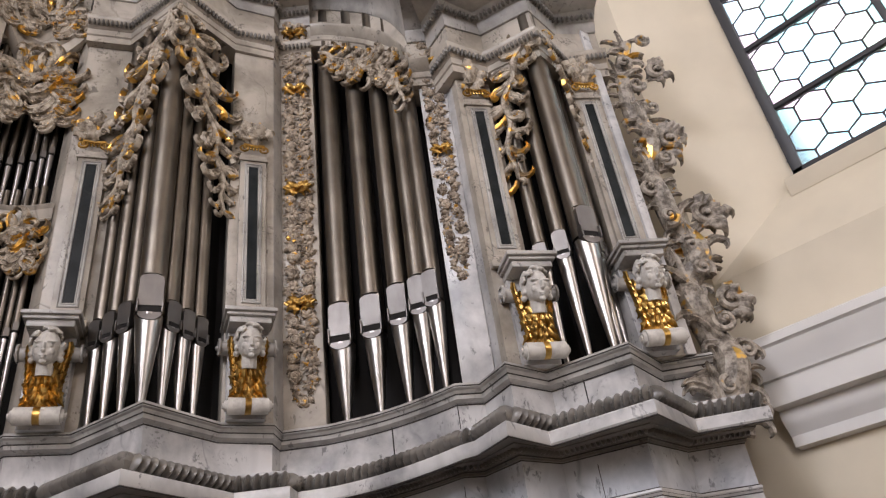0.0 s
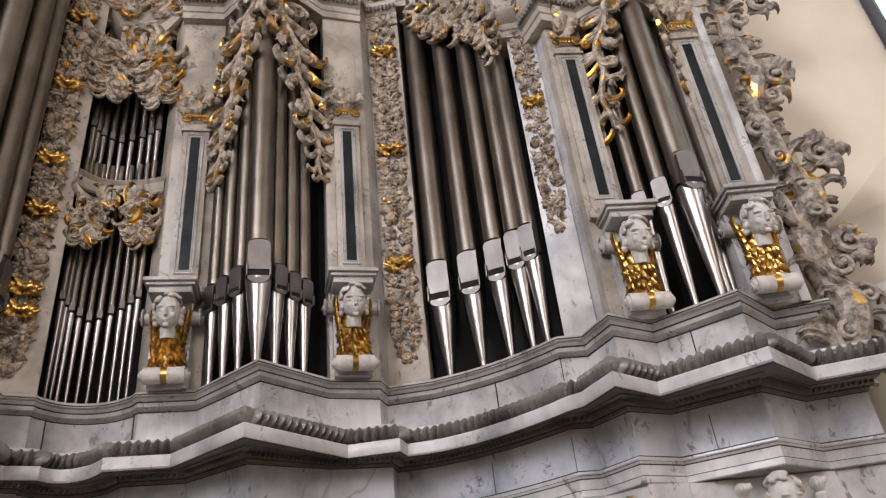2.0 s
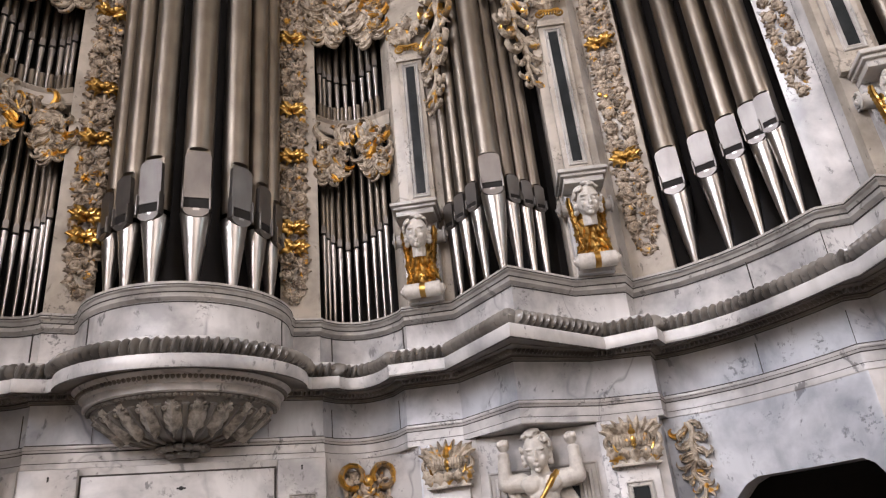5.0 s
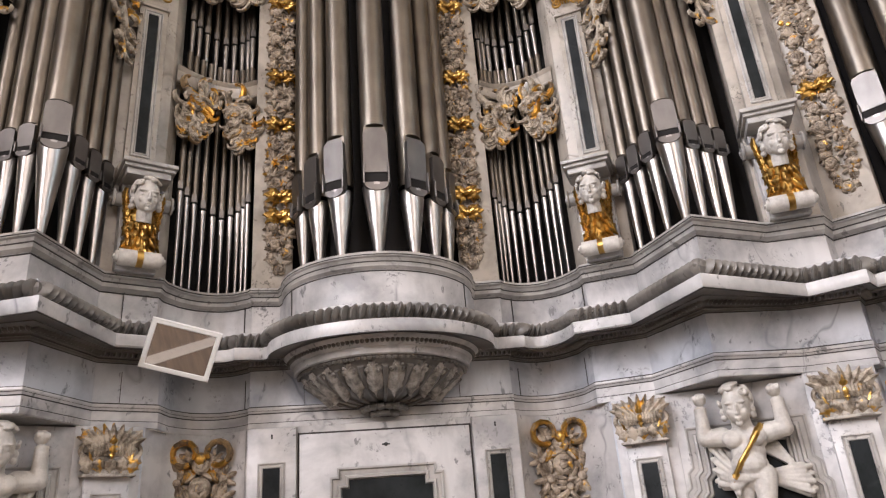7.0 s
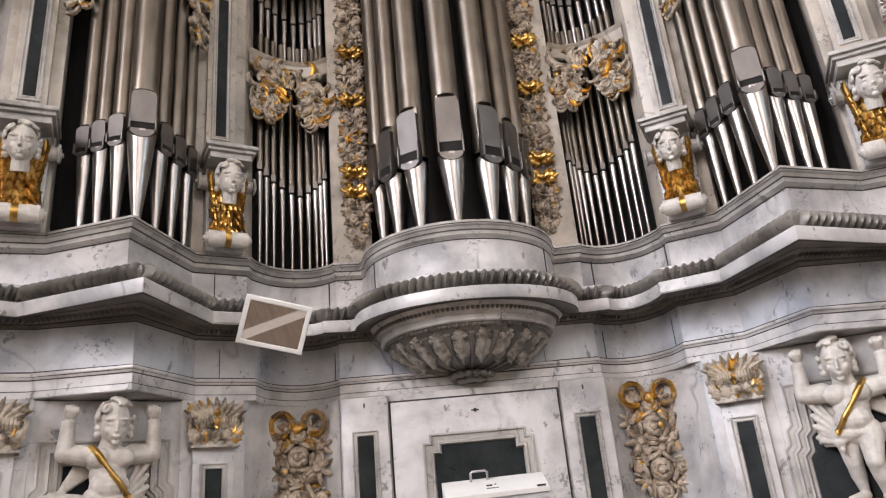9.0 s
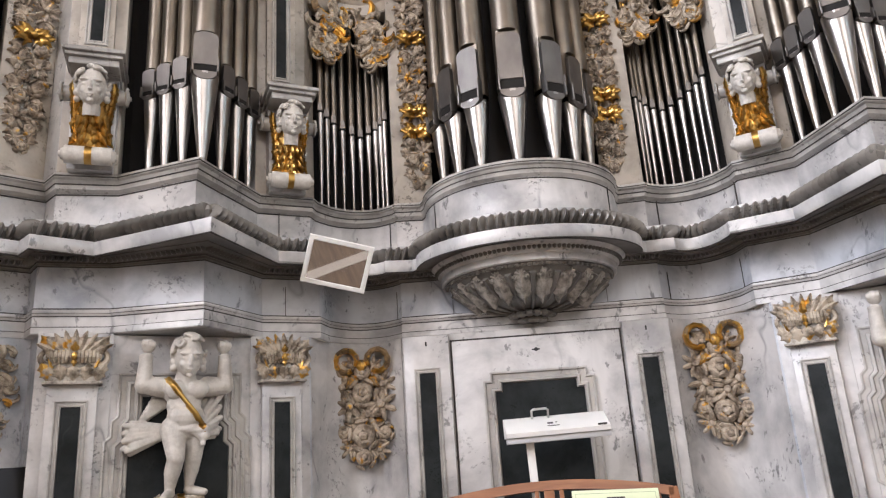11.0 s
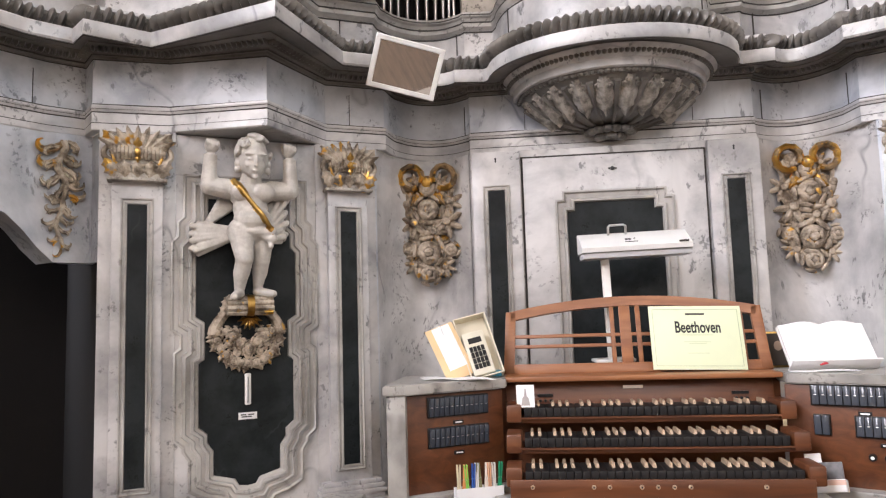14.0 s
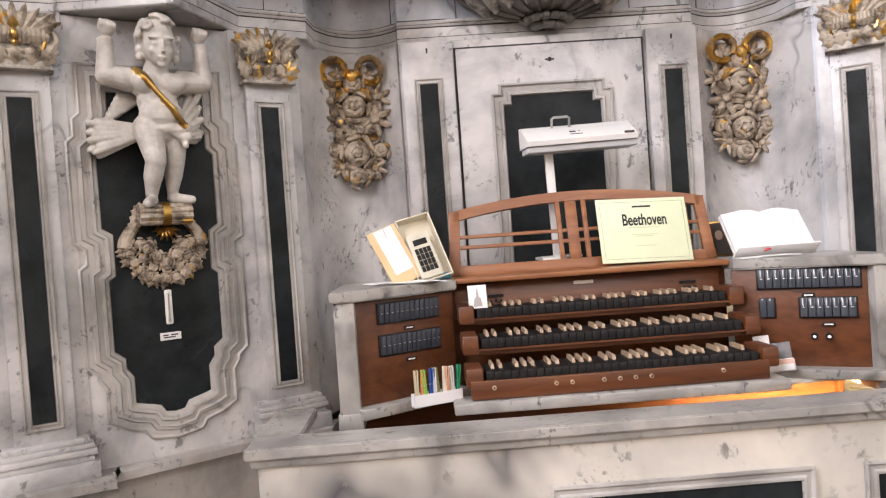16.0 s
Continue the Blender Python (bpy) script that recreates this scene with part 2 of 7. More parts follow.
def lay(bm, key, make, m):
    co, fs = shape(key, make)
    vs = [bm.verts.new(m @ c) for c in co]
    for f in fs:
        bm.faces.new([vs[i] for i in f])
    return vs


def box(bm, x0, y0, z0, x1, y1, z1, bevel=0.0, m=None):
    def make(t):
        r = bmesh.ops.create_cube(t, size=1.0)["verts"]
        bmesh.ops.scale(t, verts=r, vec=(x1 - x0, y1 - y0, z1 - z0))
        if bevel:
            bmesh.ops.bevel(t, geom=t.edges[:], offset=bevel, segments=2, affect="EDGES", profile=0.5)

    key = ("box", round(x1 - x0, 5), round(y1 - y0, 5), round(z1 - z0, 5), bevel)
    at = Matrix.Translation(((x0 + x1) / 2, (y0 + y1) / 2, (z0 + z1) / 2))
    return lay(bm, key, make, at if m is None else m @ at)


def ball(bm, c, r, m=None, u=12, v=8):
    r = (r, r, r) if isinstance(r, (int, float)) else r
    k = Matrix.Diagonal((*r, 1))
    k = Matrix.Translation(c) @ (k if m is None else m @ k)
    return lay(bm, ("ball", u, v), lambda t: bmesh.ops.create_uvsphere(t, u_segments=u, v_segments=v, radius=1.0), k)


def rod(bm, a, b, ra, rb=None, n=12):
    a, b = Vector(a), Vector(b)
    rb = ra if rb is None else rb
    q = Matrix.Translation((a + b) / 2) @ (b - a).to_track_quat("Z", "Y").to_matrix().to_4x4() @ Matrix.Diagonal((ra, ra, (b - a).length, 1))
    ratio = round(rb / ra, 4)
    return lay(bm, ("rod", n, ratio), lambda t: bmesh.ops.create_cone(t, cap_ends=True, segments=n, radius1=1.0, radius2=ratio, depth=1.0), q)


def lathe(bm, rows, n=24, c=(0, 0), a0=0.0, a1=360.0):
    """Rows of (radius, z), turned round the upright axis at c."""
    full = abs(a1 - a0 - 360) < 1e-6
    k = n if full else n + 1
    rings = [[bm.verts.new((c[0] + r * math.cos(radians(a0 + (a1 - a0) * i / n)), c[1] + r * math.sin(radians(a0 + (a1 - a0) * i / n)), z)) for i in range(k)] for r, z in rows]
    for p, q in zip(rings, rings[1:]):
        for i in range(n):
            j = (i + 1) % k
            bm.faces.new((p[i], p[j], q[j], q[i]))
    return rings


def tube(bm, pts, radii, n=7, flat=1.0):
    """A round strand through points, with a radius at each."""
    pts = [Vector(p) for p in pts]
    rings = []
    for i, p in enumerate(pts):
        t = (pts[min(i + 1, len(pts) - 1)] - pts[max(i - 1, 0)]).normalized()
        a = t.cross(Vector((0, 1, 0.01))).normalized()
        b = t.cross(a).normalized()
        r = radii[i] if isinstance(radii, (list, tuple)) else radii
        rings.append([bm.verts.new(p + r * (math.cos(2 * math.pi * k / n) * a + flat * math.sin(2 * math.pi * k / n) * b)) for k in range(n)])
    for p, q in zip(rings, rings[1:]):
        for k in range(n):
            bm.faces.new((p[k], p[(k + 1) % n], q[(k + 1) % n], q[k]))
    bm.faces.new(rings[0])
    bm.faces.new(rings[-1][::-1])


def prism(bm, pts, y0, y1):
    """A flat outline in x and z, from y0 to y1."""
    a = [bm.verts.new((x, y0, z)) for x, z in pts]
    b = [bm.verts.new((x, y1, z)) for x, z in pts]
    n = len(pts)
    for i in range(n):
        bm.faces.new((a[i], a[(i + 1) % n], b[(i + 1) % n], b[i]))
    bm.faces.new(a)
    bm.faces.new(b[::-1])


def facing(p, q, z=0.0, d=0.0):
    """A pose between the plan points p and q: x runs along them, y into the wall; d metres out of it."""
    p, q = Vector(p), Vector(q)
    u = (q - p).normalized()
    c = (p + q) / 2 + d * Vector((u.y, -u.x))
    return Matrix.Translation((c.x, c.y, z)) @ Matrix.Rotation(math.atan2(u.y, u.x), 4, "Z")


def mirrored(p):
    return (-p[0], p[1])

# ---- plan of the organ front: half of it, from the middle outwards; the other half mirrors it ----
def curve_through(pts, n):
    """n + 1 points on a smooth curve through the given ones."""
    p = [Vector(q) for q in pts]
    p = [2 * p[0] - p[1]] + p + [2 * p[-1] - p[-2]]
    out = []
    for i in range(n + 1):
        s = i / n * (len(p) - 3)
        k = min(int(s), len(p) - 4)
        t = s - k
        a, b, c, d = p[k : k + 4]
        out.append(0.5 * (2 * b + (c - a) * t + (2 * a - 5 * b + 4 * c - d) * t * t + (3 * b - a - 3 * c + d) * t**3))
    return [tuple(q) for q in out]


def half_plan(drum, strip, cove, f_block, tip, e_block, strip_2, hollow, strip_3, c_block, tip_2, d_block):
    w, depth, y = drum
    pts = [(w * math.sin(radians(a)), y - depth * math.cos(radians(a))) for a in range(0, 85, 7)]
    pts += list(strip) + curve_through(cove, 10) + list(f_block) + [tip] + list(e_block) + list(strip_2)
    return pts + curve_through(hollow, 14) + list(strip_3) + list(c_block) + [tip_2] + list(d_block)


LEDGE = half_plan((0.46, 0.44, 3.64), ((0.475, 3.63), (0.60, 3.615)), ((0.615, 3.635), (0.70, 3.675), (0.80, 3.665), (0.89, 3.60), (0.945, 3.50)),
                  ((0.95, 3.445), (1.165, 3.335)), (1.265, 2.895), ((1.65, 3.0), (1.865, 2.92)), ((1.95, 2.99), (2.09, 2.845)),
                  ((2.10, 2.83), (2.19, 2.66), (2.245, 2.49), (2.275, 2.33), (2.285, 2.22)), ((2.29, 2.21), (2.375, 2.15)),
                  ((2.31, 1.945), (2.55, 1.925)), (2.625, 1.56), ((2.95, 1.605), (3.085, 1.43)))
FASCIA = half_plan((0.485, 0.385, 3.385), ((0.50, 3.36), (0.615, 3.34)), ((0.625, 3.355), (0.67, 3.375), (0.72, 3.36), (0.77, 3.29), (0.79, 3.20)),
                   ((0.79, 3.17), (1.0, 3.06)), (1.095, 2.61), ((1.59, 2.77), (1.74, 2.625)), ((1.82, 2.69), (1.90, 2.60)),
                   ((1.91, 2.585), (1.97, 2.46), (2.01, 2.30), (2.03, 2.14), (2.035, 2.0)), ((2.035, 1.99), (2.05, 1.94)),
                   ((1.99, 1.74), (2.24, 1.755)), (2.32, 1.37), ((2.69, 1.42), (2.84, 1.20)))
FRIEZE = half_plan((0.40, 0.0, 3.50), ((0.42, 3.50), (0.575, 3.50)), ((0.58, 3.52), (0.66, 3.575), (0.75, 3.585), (0.83, 3.54), (0.885, 3.45)),
                   ((0.90, 3.335), (1.115, 3.225)), (1.225, 2.885), ((1.59, 2.895), (1.82, 2.80)), ((1.895, 2.875), (1.98, 2.79)),
                   ((1.99, 2.775), (2.08, 2.62), (2.135, 2.44), (2.165, 2.27), (2.175, 2.14)), ((2.18, 2.13), (2.25, 2.09)),
                   ((2.225, 1.89), (2.43, 1.86)), (2.54, 1.55), ((2.85, 1.555), (2.985, 1.38)))
# the lower wall runs straight under the prows
LOWER = half_plan((0.40, 0.0, 3.47), ((0.42, 3.47), (0.575, 3.47)), ((0.58, 3.49), (0.66, 3.55), (0.75, 3.57), (0.83, 3.53), (0.90, 3.44)),
                  ((0.935, 3.30), (1.10, 3.20)), (1.36, 3.10), ((1.62, 2.90), (1.79, 2.82)), ((1.87, 2.885), (1.95, 2.80)),
                  ((1.99, 2.775), (2.08, 2.62), (2.135, 2.44), (2.165, 2.27), (2.175, 2.14)), ((2.18, 2.13), (2.25, 2.09)),
                  ((2.24, 1.89), (2.46, 1.83)), (2.66, 1.68), ((2.87, 1.56), (2.99, 1.40)))
# the upper case, behind the ledge
CASE = half_plan((0.40, 0.36, 3.70), ((0.41, 3.67), (0.60, 3.64)), ((0.61, 3.67), (0.70, 3.72), (0.80, 3.71), (0.90, 3.64), (0.96, 3.56)),
                 ((0.995, 3.475), (1.20, 3.365)), (1.36, 3.10), ((1.66, 3.02), (1.87, 2.935)), ((1.95, 2.99), (2.09, 2.845)),
                 ((2.11, 2.84), (2.21, 2.68), (2.265, 2.50), (2.30, 2.34), (2.33, 2.22)), ((2.335, 2.21), (2.42, 2.09)),
                 ((2.38, 1.985), (2.56, 1.90)), (2.68, 1.72), ((2.86, 1.62), (3.03, 1.47)))
SEG = {"drum": (0, 12), "strip": (13, 14), "cove": (15, 25), "f": (26, 27), "tip": (28, 28), "e": (29, 30), "strip2": (31, 32), "hollow": (33, 47), "strip3": (48, 49), "c": (50, 51), "tip2": (52, 52), "d": (53, 54)}


def whole(half):
    return [mirrored(p) for p in half[:0:-1]] + list(half)


def blend(a, b, k):
    return [(p[0] + k * (q[0] - p[0]), p[1] + k * (q[1] - p[1])) for p, q in zip(a, b)]


def moulding(rows, piece=None):
    """A moulding swept along the plan: rows of (plan from, plan to, share, z)."""
    bm = bmesh.new()
    rings = []
    for a, b, k, z in rows:
        line = whole(blend(a, b, k)) if piece is None else blend(a, b, k)[piece[0] : piece[1] + 1]
        rings.append([bm.verts.new((x, y, z)) for x, y in line])
    for p, q in zip(rings, rings[1:]):
        for i in range(len(p) - 1):
            bm.faces.new((p[i], p[i + 1], q[i + 1], q[i]))
    return bm


case = thing("organ_case", pose(0, 0, 0), "pale painted-marble baroque organ case with curving cornices", "organ case", kind="structure")
L, F, R, W = LEDGE, FASCIA, FRIEZE, LOWER
part("ledge", moulding([(L, F, -1.3, 2.752), (L, F, 0, 2.757), (L, F, 0.02, 2.748), (L, F, 0.02, 2.736), (L, F, -0.03, 2.731), (L, F, -0.05, 2.722), (L, F, -0.08, 2.714), (L, F, -0.09, 2.698), (L, F, -0.17, 2.686)]), MARBLE_WARM, case)
part("dado", moulding([(L, F, -0.17, 2.688), (L, F, -0.19, 2.678), (L, F, -0.19, 2.55), (L, F, -0.19, 2.478)]), MARBLE, case)
part("cornice_top", moulding([(L, F, -0.2, 2.484), (L, F, 0.62, 2.482), (L, F, 0.74, 2.480), (L, F, 0.74, 2.470), (L, F, 0.66, 2.466)]), MARBLE, case)
part("fascia", moulding([(L, F, 0.62, 2.408), (L, F, 0.9, 2.400), (L, F, 1.0, 2.397), (L, F, 1.015, 2.391), (L, F, 1.015, 2.352), (L, F, 1.0, 2.346), (L, F, 0.96, 2.3465)]), MARBLE, case)
# soffit and bed moulding in dark grey: cornice shade painted into the colour
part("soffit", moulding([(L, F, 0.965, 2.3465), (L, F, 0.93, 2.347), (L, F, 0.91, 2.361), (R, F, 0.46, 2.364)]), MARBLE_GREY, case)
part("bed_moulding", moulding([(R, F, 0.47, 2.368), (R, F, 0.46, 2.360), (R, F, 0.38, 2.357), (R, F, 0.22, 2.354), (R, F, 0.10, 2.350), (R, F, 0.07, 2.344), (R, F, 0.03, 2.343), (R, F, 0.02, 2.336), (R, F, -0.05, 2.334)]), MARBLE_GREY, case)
part("frieze", moulding([(R, F, -0.04, 2.338), (R, F, -0.06, 2.330), (R, F, -0.06, 2.17)]), MARBLE_COOL_LIT, case)
part("architrave", moulding([(R, F, -0.06, 2.174), (R, F, 0.03, 2.170), (R, F, 0.035, 2.162), (R, F, 0.01, 2.155), (R, F, -0.01, 2.148), (R, F, -0.015, 2.144), (R, F, -0.005, 2.142), (R, F, -0.005, 2.108), (R, F, 0.015, 2.103), (R, F, 0.02, 2.084), (R, F, 0.0, 2.080), (W, W, 0.0, 2.081)]), MARBLE, case)

# thin dark strips along the joints between the mouldings
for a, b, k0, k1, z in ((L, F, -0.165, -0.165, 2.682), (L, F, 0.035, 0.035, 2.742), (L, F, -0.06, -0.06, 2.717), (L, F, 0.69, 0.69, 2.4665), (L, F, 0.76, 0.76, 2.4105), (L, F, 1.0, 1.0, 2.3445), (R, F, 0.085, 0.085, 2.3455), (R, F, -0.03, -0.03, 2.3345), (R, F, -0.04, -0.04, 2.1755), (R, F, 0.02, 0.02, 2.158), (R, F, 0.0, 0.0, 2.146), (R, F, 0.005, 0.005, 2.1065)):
    part("grimy_groove", moulding([(a, b, k0 - 0.02, z - 0.0028), (a, b, k0, z - 0.0014), (a, b, k1, z + 0.0014), (a, b, k1 - 0.02, z + 0.0028)]), DARK_LINE, case)


# the lower wall: plain faces piece by piece; the hollow bays are open to dark passages
def wall_piece(name, a, b, z0, z1, mat, half=LOWER, thick=0.06):
    for side in (1, -1):
        bm = bmesh.new()
        line = [(side * x, y) for x, y in half[a : b + 1]]
        bot = [bm.verts.new((x, y, z0)) for x, y in line]
        top = [bm.verts.new((x, y, z1)) for x, y in line]
        for i in range(len(line) - 1):
            bm.faces.new((bot[i], bot[i + 1], top[i + 1], top[i]))
        geo = bmesh.ops.extrude_face_region(bm, geom=bm.faces[:])
        bmesh.ops.translate(bm, verts=[v for v in geo["geom"] if isinstance(v, bmesh.types.BMVert)], vec=(0.02 * side, thick, 0))
        part(name, bm, mat, case)


wall_piece("wall_panel", 0, 14, 0.0, 2.08, MARBLE)
wall_piece("wall_panel", 14, 26, 0.0, 2.08, MARBLE)
wall_piece("wall_panel", 26, 30, 0.0, 2.08, MARBLE_COOL_LIT)
wall_piece("wall_panel", 30, 32, 1.63, 2.08, MARBLE_COOL_LIT)
wall_piece("wall_panel", 48, 54, 0.0, 2.08, MARBLE)


def hollow_arch(side):
    """The curved wall over a passage, with a shouldered arch cut out of it."""
    bm = bmesh.new()
    line = LOWER[32:49]
    n = len(line) - 1
    bot, top = [], []
    for i, (x, y) in enumerate(line):
        s = i / n
        e = min(s, 1 - s)
        z = 1.63 + 0.18 * math.sin(min(1, e / 0.26) * math.pi / 2) ** 1.3
        bot.append(bm.verts.new((side * x, y, z)))
        top.append(bm.verts.new((side * x, y, 2.08)))
    for i in range(n):
        bm.faces.new((bot[i], bot[i + 1], top[i + 1], top[i]))
    geo = bmesh.ops.extrude_face_region(bm, geom=bm.faces[:])
    bmesh.ops.translate(bm, verts=[v for v in geo["geom"] if isinstance(v, bmesh.types.BMVert)], vec=(0.10 * side, 0.05, 0))
    part("arch_wall", bm, MARBLE_COOL_LIT, case)
    # near-black sheets stand for the unlit depth of the passage
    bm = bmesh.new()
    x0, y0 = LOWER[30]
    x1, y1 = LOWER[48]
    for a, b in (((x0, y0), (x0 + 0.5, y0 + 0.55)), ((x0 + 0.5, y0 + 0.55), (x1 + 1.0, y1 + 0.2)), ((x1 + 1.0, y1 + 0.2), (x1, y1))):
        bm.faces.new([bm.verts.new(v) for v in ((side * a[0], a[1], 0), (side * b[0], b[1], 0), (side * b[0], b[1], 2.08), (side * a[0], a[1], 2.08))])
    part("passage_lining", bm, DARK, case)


hollow_arch(1)
hollow_arch(-1)

# near-black backing that stands for the unlit inside of the upper case, behind the pipes
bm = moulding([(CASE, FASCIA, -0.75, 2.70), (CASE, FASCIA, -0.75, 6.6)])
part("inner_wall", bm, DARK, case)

# ---- organ pipes ----
def organ_pipe(x, y, z, r, foot, mouth, top, turn, group):
    """A front pipe: a tapering foot, a flattened mouth with an upper lip and ears, and a long body. turn: where its mouth looks, degrees from the front."""
    t = thing("organ_pipe", pose(x, y, z, 0, 0, turn), "grey tin organ pipe with a bright tapered foot", "organ pipe", group)
    tip = max(0.011, 0.24 * r)
    bm = bmesh.new()
    lathe(bm, [(tip * 0.9, -0.02), (tip, 0.0), (tip + 0.45 * (r - tip), 0.42 * foot), (r * 0.97, foot * 0.94), (r, foot)], 20)
    part("foot", bm, FOOT, t, "bright polished tin foot")
    # body, cut away flat at the mouth
    bm = bmesh.new()
    rings = lathe(bm, [(r, foot + 0.10 * mouth), (r, foot + 0.16 * mouth), (r, foot + mouth), (r, foot + mouth * 1.02), (r, foot + mouth + 1.4 * r), (r, 0.5 * (foot + top)), (r, top)], 28)
    for ring in rings[:3]:
        for v in ring:
            if v.co.y < -0.62 * r:
                v.co.y = -0.66 * r
    part("body", bm, PIPE, t)
    # upper lip with a rounded top, leaning in
    bm = bmesh.new()
    w = 0.86 * r
    mouth *= 0.84
    pts = [(-w, foot + 0.22 * mouth), (w, foot + 0.22 * mouth), (w, foot + mouth)]
    pts += [(w * math.cos(radians(a)), foot + mouth + 0.55 * w * math.sin(radians(a))) for a in range(20, 161, 20)] + [(-w, foot + mouth)]
    prism(bm, pts, -0.97 * r, -0.60 * r)
    for v in bm.verts:
        k = (v.co.z - foot - 0.22 * mouth) / mouth
        v.co.y -= (0.10 * r) * min(1, max(0, k))
    part("upper_lip", bm, LIP, t, "flat satin tin upper lip")
    # near-black slot for the unlit opening, lower lip and ears
    bm = bmesh.new()
    box(bm, -w, -0.90 * r, foot + 0.0, w, -0.5 * r, foot + 0.24 * mouth)
    part("slot", bm, DARK, t)
    bm = bmesh.new()
    lathe(bm, [(r * 1.0, foot - 0.10 * r), (r * 1.005, foot + 0.02 * mouth), (r * 0.9, foot + 0.02 * mouth)], 20)
    bmesh.ops.translate(bm, verts=bm.verts, vec=(0, -0.03 * r, 0))
    part("lower_lip", bm, FOOT, t)
    bm = bmesh.new()
    pts = [(w * math.cos(radians(a)), foot + 0.02 * mouth + 0.75 * w * math.sin(radians(a))) for a in range(180, 361, 20)]
    prism(bm, pts, -1.0 * r, -0.5 * r)
    part("lower_lip_plate", bm, LIP, t, "dull rounded lower lip plate")
    for s in (-1, 1):
        bm = bmesh.new()
        box(bm, s * w - 0.004, -1.22 * r, foot - 0.02 * mouth, s * w + 0.004, -0.55 * r, foot + 0.40 * mouth, 0.002)
        part("ear", bm, LIP, t)
    return t


def small_pipe(x, y, z, r, foot, top, group, turn=0.0):
    """A slim pipe of an inner field: narrow foot, pale little mouth, body."""
    t = thing("organ_pipe", pose(x, y, z, 0, 0, turn), "slim grey tin organ pipe in an inner field", "organ pipe", group)
    bm = bmesh.new()
    lathe(bm, [(0.005, -0.01), (0.007, 0.0), (r * 0.94, foot * 0.95), (r, foot)], 12)
    part("foot", bm, FOOT, t)
    bm = bmesh.new()
    lathe(bm, [(r, foot + 0.012), (r, top)], 14)
    part("body", bm, PIPE, t)
    bm = bmesh.new()
    w = 0.72 * r
    pts = [(-w, foot + 0.012), (w, foot + 0.012), (w, foot + 0.045)] + [(w * math.cos(radians(a)), foot + 0.045 + w * math.sin(radians(a))) for a in (30, 60, 90, 120, 150)] + [(-w, foot + 0.045)]
    prism(bm, pts, -1.04 * r, -0.5 * r)
    part("upper_lip", bm, LIP, t, "pale little mouth")
    bm = bmesh.new()
    lathe(bm, [(r * 0.8, foot), (r * 0.8, foot + 0.014)], 10)
    part("slot", bm, DARK, t)
    return t


LZ = 2.757
# the round middle tower
for x, y, r, foot in ((0.0, 3.335, 0.066, 0.365), (0.165, 3.375, 0.061, 0.355), (0.268, 3.455, 0.054, 0.345), (0.345, 3.555, 0.048, 0.34)):
    for s in (1, -1) if x else (1,):
        organ_pipe(s * x, y, LZ, r, foot, 0.31 * r / 0.066, 3.9, s * x / 0.345 * 62, "pipes of the middle tower")
# the pointed towers: one large pipe at the tip and three on each side
for s in (1, -1):
    tip, a, b = Vector((1.30, 3.005)), Vector((1.19, 3.38)), Vector((1.62, 3.09))
    organ_pipe(s * tip.x, tip.y, LZ, 0.058, 0.408, 0.19, 3.7, s * -24, "pipes of a pointed tower")
    for k, r in ((0.30, 0.040), (0.56, 0.037), (0.80, 0.035)):
        for q, turn in ((a, -66), (b, 12)):
            p = tip.lerp(q, k)
            organ_pipe(s * p.x, p.y, LZ, r, 0.395 - 0.03 * k, 0.13, 3.6, s * turn, "pipes of a pointed tower")
    # the hollow fields
    line = curve_through([(2.14, 2.86), (2.235, 2.69), (2.29, 2.51), (2.325, 2.36), (2.345, 2.26)], 100)
    for i, k in enumerate((9, 31, 52, 71, 88)):
        x, y = line[k]
        organ_pipe(s * x, y, LZ, 0.062 - 0.0045 * i, 0.385 + 0.012 * i, 0.22 - 0.012 * i, 3.4, s * (-52 - 4 * i), "pipes of a hollow field")
    # the outer towers
    tip, a, b = Vector((2.665, 1.645)), Vector((2.575, 1.93)), Vector((2.92, 1.70))
    organ_pipe(s * tip.x, tip.y, LZ, 0.055, 0.53, 0.17, 3.2, s * -25, "pipes of an outer tower")
    for k, r in ((0.36, 0.040), (0.70, 0.036)):
        for q, turn in ((a, -66), (b, 10)):
            p = tip.lerp(q, k)
            organ_pipe(s * p.x, p.y, LZ, r, 0.52 - 0.07 * k, 0.13, 3.0, s * turn, "pipes of an outer tower")
    # the inner fields, two storeys
    line = curve_through([(0.635, 3.75), (0.70, 3.78), (0.80, 3.765), (0.90, 3.69), (0.965, 3.60)], 100)
    for i in range(10):
        x, y = line[5 + 10 * i]
        v = abs(i - 4.2) / 5
        small_pipe(s * x, y, LZ, 0.0165, 0.42 + 0.10 * v, 1.35, "pipes of an inner field", s * -12)
    for i in range(9):
        x, y = line[6 + 11 * i]
        v = abs(i - 4) / 4
        small_pipe(s * x, y, 3.99, 0.018, 0.27 + 0.05 * v, 1.1, "pipes of an inner field", s * -12)

# ---- the church round it ----
def slab(name, verts, mat, label, kind="structure", thick=None):
    """A wall face given by its four corners, thickened away from the room."""
    bm = bmesh.new()
    f = bm.faces.new([bm.verts.new(v) for v in verts])
    if thick:
        geo = bmesh.ops.extrude_face_region(bm, geom=[f])
        bmesh.ops.translate(bm, verts=[v for v in geo["geom"] if isinstance(v, bmesh.types.BMVert)], vec=thick)
    ob = part(name, bm, mat)
    return tagged(ob, label, name.split("_")[0], "", kind)


